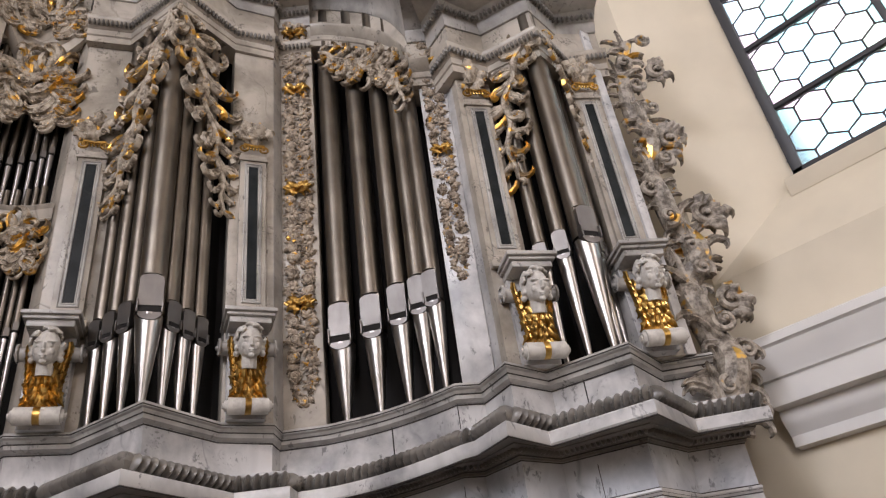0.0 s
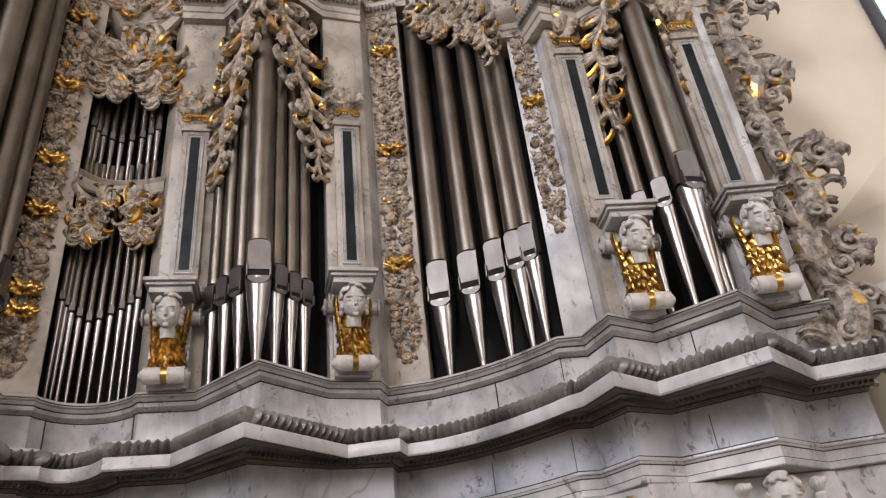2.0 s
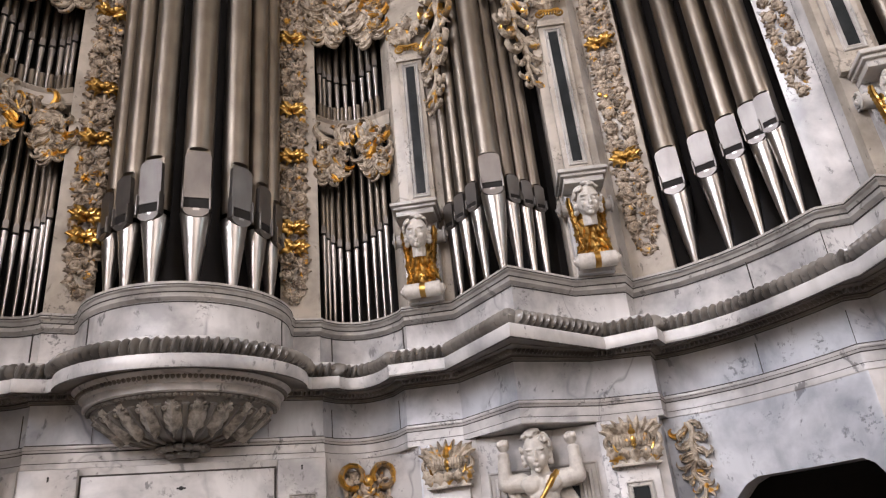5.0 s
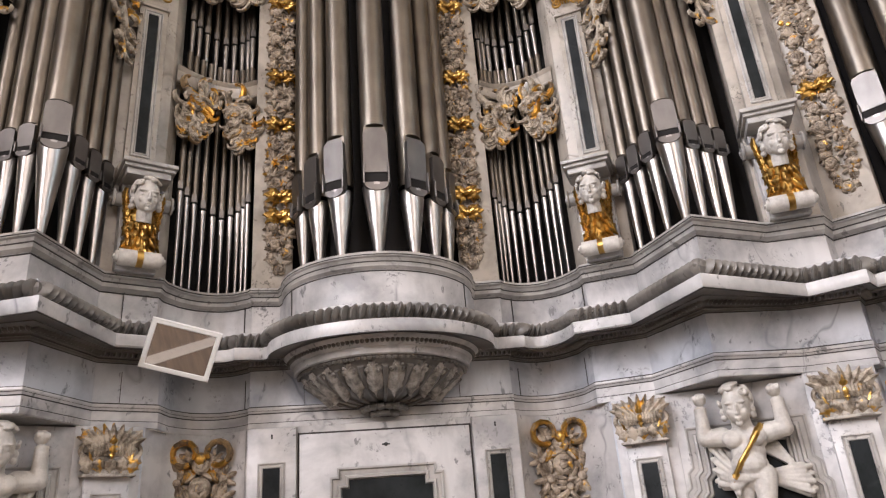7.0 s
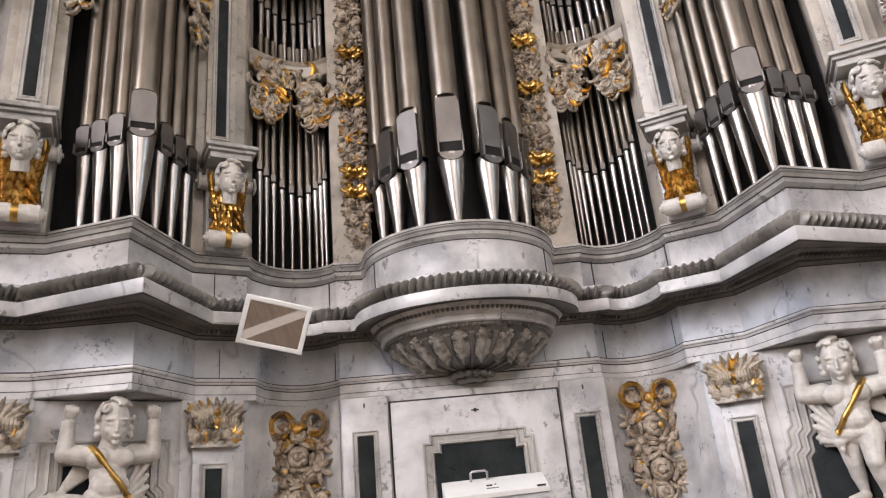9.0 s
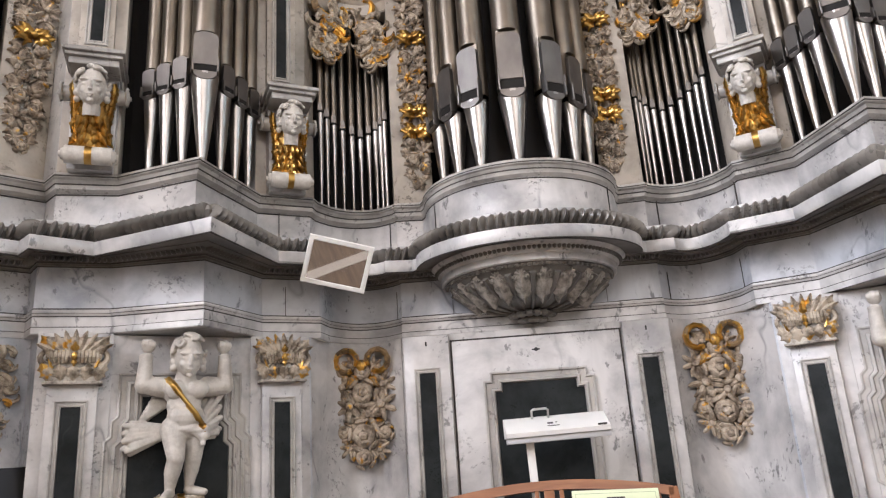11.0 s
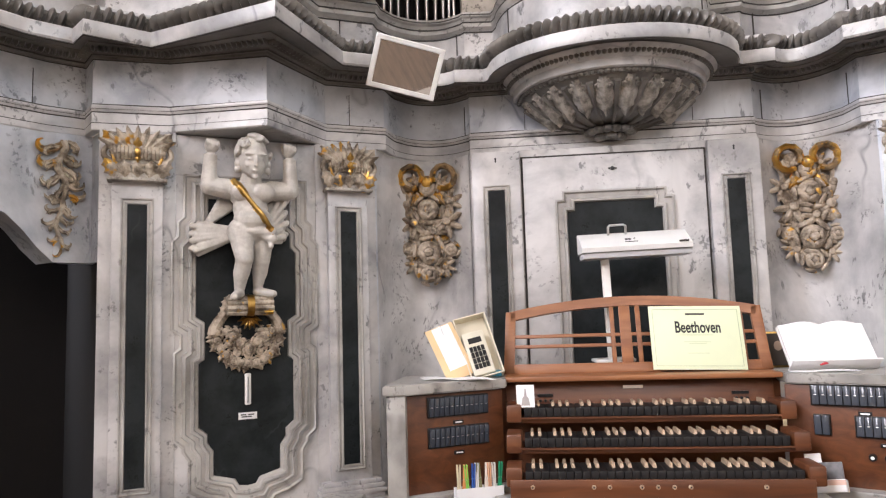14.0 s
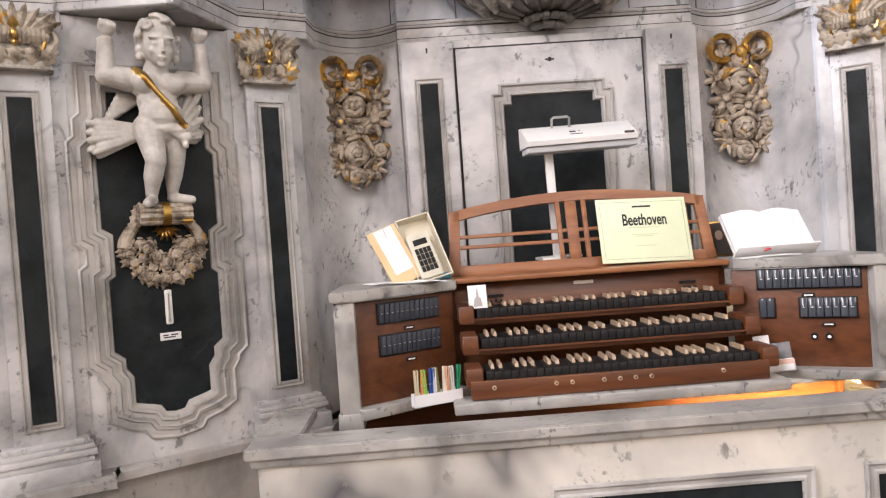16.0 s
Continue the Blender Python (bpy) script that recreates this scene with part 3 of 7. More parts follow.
slab("floor", ((-5.6, -14.0, 0), (3.9, -14.0, 0), (3.9, 5.2, 0), (-5.6, 5.2, 0)), FLOOR, "worn dark wooden gallery floor boards", thick=(0, 0, -0.2))
# added pale strip, out of view, only to show as a bar in the mirror
strip = facing((-0.9, 0.17), (0.9, -0.42), 0.0)
bm = bmesh.new()
box(bm, -1.1, -0.065, -0.01, 1.1, 0.065, 0.004, 0.0)
tagged(part("trim_floor_strip", bm, plain("worn_pale_strip", (0.42, 0.39, 0.36), 0.6), None, "", strip), "added pale floor strip that the mirror reflects as a bar", "floor strip", "", "structure")
slab("ceiling", ((-5.6, -14.0, 13), (4.3, -14.0, 13), (4.3, 5.2, 13), (-5.6, 5.2, 13)), WHITE_WALL, "white plaster church ceiling", thick=(0, 0, 0.2))
slab("wall_north", ((-5.6, 4.9, 0), (4.3, 4.9, 0), (4.3, 4.9, 13), (-5.6, 4.9, 13)), CREAM, "cream plaster wall behind the organ", thick=(0, 0.2, 0))
slab("wall_south", ((-5.6, -14.0, 0), (4.3, -14.0, 0), (4.3, -14.0, 13), (-5.6, -14.0, 13)), CREAM, "cream plaster church wall", thick=(0, -0.2, 0))
slab("wall_west", ((-5.6, -14.0, 0), (-5.6, 5.2, 0), (-5.6, 5.2, 13), (-5.6, -14.0, 13)), CREAM, "cream plaster church wall", thick=(-0.2, 0, 0))

# the east wall, with a cornice, a splayed window and its sloping sill
bm = bmesh.new()
EX, WX, Y0, Y1 = 3.66, 4.0, 0.995, -2.2
ZS, ZB = 3.30, 3.83
quads = [((EX, 5.2, 0), (EX, -14, 0), (EX, -14, ZS), (EX, 5.2, ZS)),
         ((EX, 5.2, ZS), (EX, 1.52, ZS), (EX, 1.52, 13), (EX, 5.2, 13)),
         ((EX, -2.9, ZS), (EX, -14, ZS), (EX, -14, 13), (EX, -2.9, 13)),
         ((EX, 1.52, 7.4), (EX, -2.9, 7.4), (EX, -2.9, 13), (EX, 1.52, 13))]
for q in quads:
    bm.faces.new([bm.verts.new(v) for v in q])
tagged(part("wall_east", bm, CREAM), "cream plaster church wall with a splayed window", "wall", "", "structure")
bm = bmesh.new()
for q in [((EX, 1.52, ZS), (WX, Y0, ZB), (WX, Y0, 7.2), (EX, 1.52, 7.4)), ((EX, -2.9, ZS), (WX, Y1, ZB), (WX, Y1, 7.2), (EX, -2.9, 7.4)), ((EX, 1.52, 7.4), (WX, Y0, 7.2), (WX, Y1, 7.2), (EX, -2.9, 7.4))]:
    bm.faces.new([bm.verts.new(v) for v in q])
tagged(part("trim_reveal", bm, CREAM), "splayed cream plaster window reveal", "window reveal", "", "structure")
bm = bmesh.new()
bm.faces.new([bm.verts.new(v) for v in ((EX, 1.52, ZS), (EX, -2.9, ZS), (WX, Y1, ZB), (WX, Y0, ZB))])
box(bm, WX - 0.09, Y1 - 0.05, ZB - 0.13, WX + 0.05, Y0 + 0.05, ZB - 0.01, 0.012)
tagged(part("trim_sill", bm, CREAM), "sloping cream plaster window sill", "window sill", "", "structure")


def cornice(name, rows, y0, y1, mat, label):
    bm = bmesh.new()
    a = [bm.verts.new((x, y0, z)) for x, z in rows]
    b = [bm.verts.new((x, y1, z)) for x, z in rows]
    for i in range(len(rows) - 1):
        bm.faces.new((a[i], a[i + 1], b[i + 1], b[i]))
    bm.faces.new(a)
    bm.faces.new(b)
    tagged(part(name, bm, mat), label, "cornice", "", "structure")


cornice("trim_cornice", [(EX + 0.01, 2.905), (3.43, 2.862), (3.42, 2.855), (3.42, 2.815), (3.445, 2.808), (3.445, 2.800), (3.425, 2.796), (3.428, 2.785), (3.448, 2.74), (3.475, 2.69), (3.478, 2.676), (3.50, 2.672), (3.50, 2.664), (3.485, 2.660), (3.488, 2.557), (3.555, 2.55), (3.555, 2.505), (3.575, 2.475), (3.60, 2.44), (3.60, 2.392), (EX + 0.01, 2.385)],
        1.41, -14.0, WHITE_WALL, "white moulded plaster wall cornice")

# leaded window
m_glass, nt, b = material("antique_glass", 0.25)
b.inputs["Transmission Weight"].default_value = 0.9
oi = nt.nodes.new("ShaderNodeObjectInfo")
nt.links.new(ramp(nt, oi.outputs["Random"], [(0.0, (0.42, 0.72, 0.68)), (0.45, (0.58, 0.80, 0.84)), (0.75, (0.84, 0.70, 0.74)), (1.0, (0.66, 0.82, 0.66))]), b.inputs["Base Color"])
LEAD = plain("lead", (0.05, 0.05, 0.055), 0.5)
win = thing("window_1", pose(WX, 0, 0), "leaded church window of hexagonal pale tinted panes", "window", kind="structure")
bm = bmesh.new()
for y in (Y0 - 0.03, Y1 + 0.03):
    box(bm, -0.03, y - 0.03, ZB, 0.03, y + 0.03, 7.2, 0.006)
for z in (ZB + 0.025, 7.17):
    box(bm, -0.03, Y1, z - 0.025, 0.03, Y0, z + 0.025, 0.006)
part("window_frame", bm, LEAD, win)
for y in (0.24, -0.55, -1.35):
    bm = bmesh.new()
    box(bm, -0.028, y - 0.02, ZB + 0.05, 0.028, y + 0.02, 7.15, 0.005)
    part("mullion", bm, LEAD, win)
for z in (4.32, 4.80, 5.28, 5.76, 6.24, 6.72):
    bm = bmesh.new()
    box(bm, -0.024, Y1, z - 0.016, 0.024, Y0, z + 0.016, 0.005)
    part("glazing_bar", bm, LEAD, win)
HEX = 0.105


def hex_points(r):
    return [(r * math.sin(radians(60 * k)), r * math.cos(radians(60 * k))) for k in range(6)]


bm = bmesh.new()
o = [bm.verts.new((-0.002, y, z)) for y, z in hex_points(HEX - 0.004)]
o2 = [bm.verts.new((0.002, y, z)) for y, z in hex_points(HEX - 0.004)]
bm.faces.new(o)
bm.faces.new(o2[::-1])
for k in range(6):
    bm.faces.new((o[k], o[(k + 1) % 6], o2[(k + 1) % 6], o2[k]))
pane = part("pane", bm, m_glass, win, matrix=pose(0, 0, -20))
bm = bmesh.new()
for k in range(3):
    (y0, z0), (y1, z1) = hex_points(HEX)[k], hex_points(HEX)[k + 1]
    rod(bm, (0, y0, z0), (0, y1, z1), 0.0065, None, 5)
came = part("lead_came", bm, LEAD, win, matrix=pose(0, 0, -20))
first = True
row = 0
z = ZB + 0.06
while z < 6.4:
    y = Y0 - 0.06 - (HEX * 0.866 if row % 2 else 0)
    while y > -1.3:
        m = pose(0, y, z)
        if first:
            pane.matrix_basis, came.matrix_basis, first = m, m, False
        else:
            again(pane, m).visible_shadow = False
            again(came, m)
        y -= HEX * 1.732
    z += HEX * 1.5
    row += 1
pane.visible_shadow = False

# ---- carving tools: everything lies in x and z, and stands out of the wall towards -y ----
rng = random.Random(7)


def leaf(bm, x, z, angle, size, lift=0.35, lobes=3, curl=0.5, y=0.0, width=0.42):
    """A curling lobed leaf with some thickness, rooted at (x, z), pointing along angle."""
    n, ca, sa = (9 if lobes > 2 else 7), math.cos(radians(angle)), math.sin(radians(angle))
    rows = []
    for i in range(n + 1):
        s = i / n
        w = size * width * math.sin(math.pi * min(0.97, 0.12 + 0.86 * s)) * (0.76 + 0.24 * math.cos(2 * math.pi * lobes * s))
        out = -size * (lift * math.sin(s * 1.9) + 0.02) + size * curl * max(0, s - 0.7) ** 2 * 3
        row = []
        for k, side in ((0, -1), (1, -0.5), (2, 0), (3, 0.5), (4, 1)):
            px, pz = s * size, side * w
            dip = size * 0.10 * (abs(side) - 0.35) + (0.05 * size if abs(side) == 1 else 0)
            row.append(bm.verts.new((x + ca * px - sa * pz, y + out + dip, z + sa * px + ca * pz)))
        rows.append(row)
    under = [[bm.verts.new((v.co.x, v.co.y + 0.06 * size + 0.002, v.co.z)) for v in (r[0], r[2], r[4])] for r in rows]
    for p, q in zip(rows, rows[1:]):
        for k in range(4):
            bm.faces.new((p[k], p[k + 1], q[k + 1], q[k]))
    for (p, q), (u, v) in zip(zip(rows, rows[1:]), zip(under, under[1:])):
        bm.faces.new((p[0], q[0], v[0], u[0]))
        bm.faces.new((q[4], p[4], u[2], v[2]))
        for k in range(2):
            bm.faces.new((u[k], v[k], v[k + 1], u[k + 1]))


def frond(bm, x, z, angle, length, w, bend, y=0.0, lobes=5):
    """A fluted acanthus frond that runs along a curve and curls into its own end. bend: degrees it turns in all."""
    n, head, px, pz = 13, radians(angle), x, z
    rows = []
    for i in range(n + 1):
        s = i / n
        wide = w * math.sin(math.pi * (0.16 + 0.80 * s)) ** 0.8 * (0.66 + 0.34 * abs(math.cos(math.pi * lobes * s))) * (1 - 0.42 * s)
        out = y - 0.35 * w - 0.75 * w * math.sin(1.7 * s) - 0.25 * w * max(0, s - 0.75)
        nx, nz = -math.sin(head), math.cos(head)
        rows.append([bm.verts.new((px + nx * k * wide, out + dip * w, pz + nz * k * wide)) for k, dip in ((-1, 0.34), (-0.6, -0.10), (0, 0.12), (0.6, -0.10), (1, 0.34))])
        head += radians(bend) * (0.25 + 1.5 * s**1.4) / n
        step = length / n * (1.25 - 0.65 * s)
        px, pz = px + step * math.cos(head), pz + step * math.sin(head)
    under = [[bm.verts.new((v.co.x, v.co.y + 0.30 * w + 0.002, v.co.z)) for v in (r[0], r[2], r[4])] for r in rows]
    for p, q, u, v in zip(rows, rows[1:], under, under[1:]):
        for k in range(4):
            bm.faces.new((p[k], p[k + 1], q[k + 1], q[k]))
        bm.faces.new((p[0], q[0], v[0], u[0]))
        bm.faces.new((q[4], p[4], u[2], v[2]))
        for k in range(2):
            bm.faces.new((u[k], v[k], v[k + 1], u[k + 1]))
    for r, u in ((rows[0], under[0]), (rows[-1], under[-1])):
        bm.faces.new((r[0], r[1], r[2], r[3], r[4], u[2], u[1], u[0]))


def scroll(bm, x, z, r, start, turns, thick, hand=1, y=0.0, rise=0.5):
    """A spiral that winds inward from radius r, growing thinner, ending in a bud."""
    n = int(14 * turns) + 4
    pts, rad = [], []
    for i in range(n + 1):
        s = i / n
        a = radians(start) + hand * s * turns * 2 * math.pi
        q = r * (1 - 0.80 * s)
        pts.append((x + q * math.cos(a), y - thick * (0.6 + rise * 2 * s), z + q * math.sin(a)))
        rad.append(thick * (1 - 0.55 * s))
    tube(bm, pts, rad, 6)
    ball(bm, (x, y - thick * (1.0 + rise * 2), z), r * 0.15 + 0.25 * thick, None, 7, 5)


def rose_mesh(r=1.0, petals=5, layers=2):
    bm = bmesh.new()
    ball(bm, (0, -0.42 * r, 0), (0.24 * r, 0.22 * r, 0.24 * r), None, 8, 5)
    for k in range(layers):
        q = r * (0.36 + 0.30 * k)
        for i in range(petals):
            a = 360 / petals * (i + 0.5 * k)
            m = Matrix.Rotation(radians(-a), 4, "Y") @ Matrix.Rotation(radians(-38 + 26 * k), 4, "Z")
            ball(bm, (q * math.cos(radians(a)), -(0.34 - 0.17 * k) * r, q * math.sin(radians(a))), (0.13 * r, 0.30 * r * (0.8 + 0.1 * k), 0.34 * r), m, 8, 5)
    return bm


def daisy_mesh(r=1.0, petals=7):
    bm = bmesh.new()
    ball(bm, (0, -0.30 * r, 0), (0.26 * r, 0.20 * r, 0.26 * r), None, 8, 5)
    for i in range(petals):
        leaf(bm, 0.12 * r * math.cos(radians(360 * i / petals)), 0.12 * r * math.sin(radians(360 * i / petals)), 360 * i / petals, 0.92 * r, 0.30, 1, 0.5, -0.05 * r, 0.34)
    return bm


def bow_mesh(w=1.0):
    """A ribbed ribbon bow with two loops, a knot and two tails."""
    bm = bmesh.new()
    for s in (-1, 1):
        pts, rad = [], []
        for i in range(19):
            a = radians(-120 + 330 * i / 18) if s > 0 else radians(300 - 330 * i / 18)
            pts.append((w * (s * 0.25 + 0.17 * math.cos(a)), -0.10 * w, w * (0.16 + 0.18 * math.sin(a))))
            rad.append(w * (0.072 + 0.014 * (i % 2)))
        tube(bm, pts, [0.62 * q for q in rad], 8, 2.1)
        leaf(bm, s * 0.06 * w, -0.02 * w, 270 + s * 38, 0.34 * w, 0.3, 2, 0.3, -0.04 * w, 0.3)
    ball(bm, (0, -0.16 * w, 0.08 * w), (0.09 * w, 0.08 * w, 0.10 * w), None, 8, 6)
    return bm


def ribbon_mesh(w=1.0):
    """A crumpled ribbon knot, wider than tall."""
    bm = bmesh.new()
    r = random.Random(12)
    for s in (-1, 1):
        for a, q in ((8, 0.46), (38, 0.42), (-28, 0.44), (62, 0.30), (-60, 0.36)):
            leaf(bm, s * 0.03 * w, 0.0, a if s > 0 else 180 - a, q * w, r.uniform(0.25, 0.5), 2, 1.2, -0.06 * w, 0.34)
        tube(bm, [(s * w * (0.06 + 0.10 * k), -0.16 * w - 0.03 * w * math.sin(2.2 * k), w * 0.05 * math.sin(1.7 * k)) for k in range(5)], [0.05 * w, 0.065 * w, 0.06 * w, 0.05 * w, 0.03 * w], 6)
    ball(bm, (0, -0.17 * w, 0), (0.09 * w, 0.08 * w, 0.09 * w), None, 8, 6)
    return bm


stock = {}


def piece(kind, mat, parent, m):
    """A flower or bow on shared mesh data."""
    key = (kind, mat.name)
    if key not in stock:
        bm = {"rose": rose_mesh, "daisy": daisy_mesh, "bow": bow_mesh, "ribbon": ribbon_mesh}[kind]()
        stock[key] = part({"rose": "rose", "daisy": "flower", "bow": "bow", "ribbon": "bow"}[kind], bm, mat, parent, {"bow": "gilded ribbon bow", "ribbon": "gilded ribbon bow"}.get(kind, ""), m)
        return stock[key]
    o = again(stock[key], m, parent)
    if kind in ("bow", "ribbon"):
        o["label"] = "gilded ribbon bow"
    return o


def sized(x, y, z, s, spin=0.0):
    return Matrix.Translation((x, y, z)) @ Matrix.Rotation(radians(spin), 4, "Y") @ Matrix.Diagonal((s, s, s, 1))


def flower_strip(m, z0, z1, w, bows, seed, label):
    """A long hanging garland: blossoms, fruit and leaves, tied with gilded bows."""
    r = random.Random(seed)
    t = thing("flower_garland", m @ pose(0, 0, z0), label, "carved garland", "garlands of the upper case")
    bm = bmesh.new()
    z, h, k = 0.03, z1 - z0, 0
    near = lambda q: any(abs(q + z0 - b) < 0.045 for b in bows)
    piece("rose", FLOWER, t, sized(0, 0, 0.0, w * 0.26, 20))
    while z < h:
        edge = 0.55 + 0.45 * min(1, z / 0.14)
        if not near(z):
            x = (0.24 if k % 2 else -0.24) * w * edge * r.uniform(0.5, 1.1)
            s = w * r.uniform(0.25, 0.34) * edge
            piece("rose" if r.random() < 0.6 else "daisy", FLOWER, t, sized(x, -0.012, z, s, r.uniform(0, 90)))
            if r.random() < 0.75:
                piece("daisy" if r.random() < 0.5 else "rose", FLOWER, t, sized(-x * 1.25, -0.004, z + r.uniform(-0.02, 0.02), s * 0.62, r.uniform(0, 90)))
        for s in (-1, 1):
            for q in range(2):
                leaf(bm, s * w * 0.10, z + r.uniform(-0.02, 0.03), 90 - s * r.uniform(45, 140), w * r.uniform(0.34, 0.46) * edge, r.uniform(0.1, 0.45), 3, 0.5, 0.0, 0.36)
            if r.random() < 0.6:
                ball(bm, (s * w * r.uniform(0.1, 0.42) * edge, -0.016, z + 0.03), w * r.uniform(0.06, 0.10), None, 7, 5)
        z += 0.047
        k += 1
    tagged(part("leaves", bm, FLOWER, t), kind="stuff")
    for b in bows:
        piece("ribbon", GOLD, t, sized(0, -0.014, b - z0, w * 1.02))
    return t


def lace(name, m, spine, widths, mat, label, category, seed, parent=None, group=""):
    """Openwork carving of scrolls and acanthus along a spine in x and z, as wide as given at each point."""
    r = random.Random(seed)
    pts = curve_through(spine, 4 * (len(spine) - 1))
    t = thing(name, m, label, category, group)
    n = len(pts)

    def width(i):
        k = i * (len(widths) - 1) / (n - 1)
        j = min(int(k), len(widths) - 2)
        return widths[j] + (k - j) * (widths[j + 1] - widths[j])

    bm = bmesh.new()
    tube(bm, [(x + 0.10 * width(i) * math.sin(1.3 * i), -0.010, z) for i, (x, z) in enumerate(pts)], [0.07 * width(i) + 0.003 for i in range(n)], 7)
    part("stem", bm, mat, t)
    for i, (x, z) in enumerate(pts):
        w = width(i)
        j, k = min(i + 1, n - 1), max(i - 1, 0)
        a = math.degrees(math.atan2(pts[j][1] - pts[k][1], pts[j][0] - pts[k][0]))
        for s in (-1, 1):
            sx, sz = -s * w * math.sin(radians(a)), s * w * math.cos(radians(a))
            bm = bmesh.new()
            if (i + (s > 0)) % 2 == 0:
                frond(bm, x, z, a + s * r.uniform(5, 30), w * r.uniform(0.90, 1.15), w * r.uniform(0.115, 0.155), s * r.uniform(170, 300), -0.004, 6)
            else:
                frond(bm, x + 0.10 * sx, z + 0.10 * sz, a + s * r.uniform(60, 100), w * r.uniform(0.50, 0.70), w * r.uniform(0.10, 0.13), -s * r.uniform(120, 280), -0.012, 4)
                leaf(bm, x + 0.20 * sx, z + 0.20 * sz, a + s * r.uniform(20, 60), w * r.uniform(0.28, 0.40), r.uniform(0.2, 0.5), 3, 1.0, -0.006, 0.30)
            part("acanthus_frond", bm, GOLD_WORN if r.random() < 0.14 else mat, t)
    return t


def offset_outline(pts, d):
    """A closed outline moved inward by d, corner by corner (outlines run anticlockwise)."""
    n, out = len(pts), []
    for i in range(n):
        p, q, r = Vector(pts[i - 1]), Vector(pts[i]), Vector(pts[(i + 1) % n])
        a, b = (q - p).normalized(), (r - q).normalized()
        na, nb = Vector((-a.y, a.x)), Vector((-b.y, b.x))
        k = 1 + na.dot(nb)
        out.append(tuple(q + d * (na + nb) / max(k, 0.3)))
    return out


def framed_panel(parent, outline, rows, panel_at, mat=None, panel_mat=None, m=None, name="moulded_frame"):
    """A moulding along a closed outline, rows of (inset, y), round a dark inlaid panel."""
    bm = bmesh.new()
    rings = []
    for d, y in rows:
        rings.append([bm.verts.new((x, y, z)) for x, z in offset_outline(outline, d)])
    for p, q in zip(rings, rings[1:]):
        for i in range(len(p)):
            bm.faces.new((p[i], p[(i + 1) % len(p)], q[(i + 1) % len(p)], q[i]))
    fr = part(name, bm, mat or MARBLE_WARM, parent, "", m)
    bm = bmesh.new()
    prism(bm, offset_outline(outline, rows[-1][0] - 0.001), panel_at, panel_at + 0.003)
    part("inlay", bm, panel_mat or GREEN, parent, "dark green marble inlay", m)
    return fr


def rect(x0, z0, x1, z1):
    return [(x0, z0), (x1, z0), (x1, z1), (x0, z1)]


def sides(p, q):
    """The same stretch of plan on both sides, left to right."""
    return ((1, p, q), (-1, mirrored(q), mirrored(p)))


# ---- running ornaments of the cornice ----
def along(path, step):
    pts = [Vector(p) for p in path]
    out, left = [], step / 2
    for a, b in zip(pts, pts[1:]):
        l = (b - a).length
        while left <= l:
            out.append((a.lerp(b, left / l), (b - a).normalized()))
            left += step
        left -= l
    return out


def beads(path, step, z, size, lean, u=7, v=5):
    bm = bmesh.new()
    for p, d in along(path, step):
        m = Matrix.Translation((p.x, p.y, z)) @ Matrix.Rotation(math.atan2(d.y, d.x), 4, "Z") @ Matrix.Rotation(radians(lean), 4, "Y") @ Matrix.Diagonal((*size, 1))
        lay(bm, ("ball", u, v), lambda t: bmesh.ops.create_uvsphere(t, u_segments=u, v_segments=v, radius=1.0), m)
    return bm


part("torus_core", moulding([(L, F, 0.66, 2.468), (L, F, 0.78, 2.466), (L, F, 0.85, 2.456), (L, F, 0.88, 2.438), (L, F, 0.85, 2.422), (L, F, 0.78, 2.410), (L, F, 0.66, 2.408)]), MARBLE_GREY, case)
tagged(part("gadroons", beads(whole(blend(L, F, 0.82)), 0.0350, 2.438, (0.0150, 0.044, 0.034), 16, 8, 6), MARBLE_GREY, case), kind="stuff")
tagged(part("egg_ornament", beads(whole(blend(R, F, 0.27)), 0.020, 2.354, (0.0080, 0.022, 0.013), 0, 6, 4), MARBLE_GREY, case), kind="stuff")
for a, b, k, z, h in ((L, F, -0.165, 2.60, 0.19), (R, F, -0.047, 2.235, 0.13)):
    # upright joints between the marble slabs
    bm = bmesh.new()
    line = whole(blend(a, b, k))
    for i in (3, 9, 16, 20, 27, 38, 45, 62, 70, 79, 92, 101, 105):
        p, q = Vector(line[i]), Vector(line[i + 1])
        s = p.lerp(q, 0.4)
        box(bm, -0.0006, -0.0015, z - h / 2, 0.0012, 0.01, z + h / 2, 0, Matrix.Translation((s.x, s.y, 0)) @ Matrix.Rotation(math.atan2(q.y - p.y, q.x - p.x), 4, "Z"))
    part("slab_joints", bm, GROOVE, case)


# ---- lower storey ----
RECT_ROWS = [(0, 0.004), (0, -0.006), (0.004, -0.008), (0.008, -0.003), (0.013, -0.003), (0.016, -0.007), (0.020, -0.007), (0.023, 0.004)]


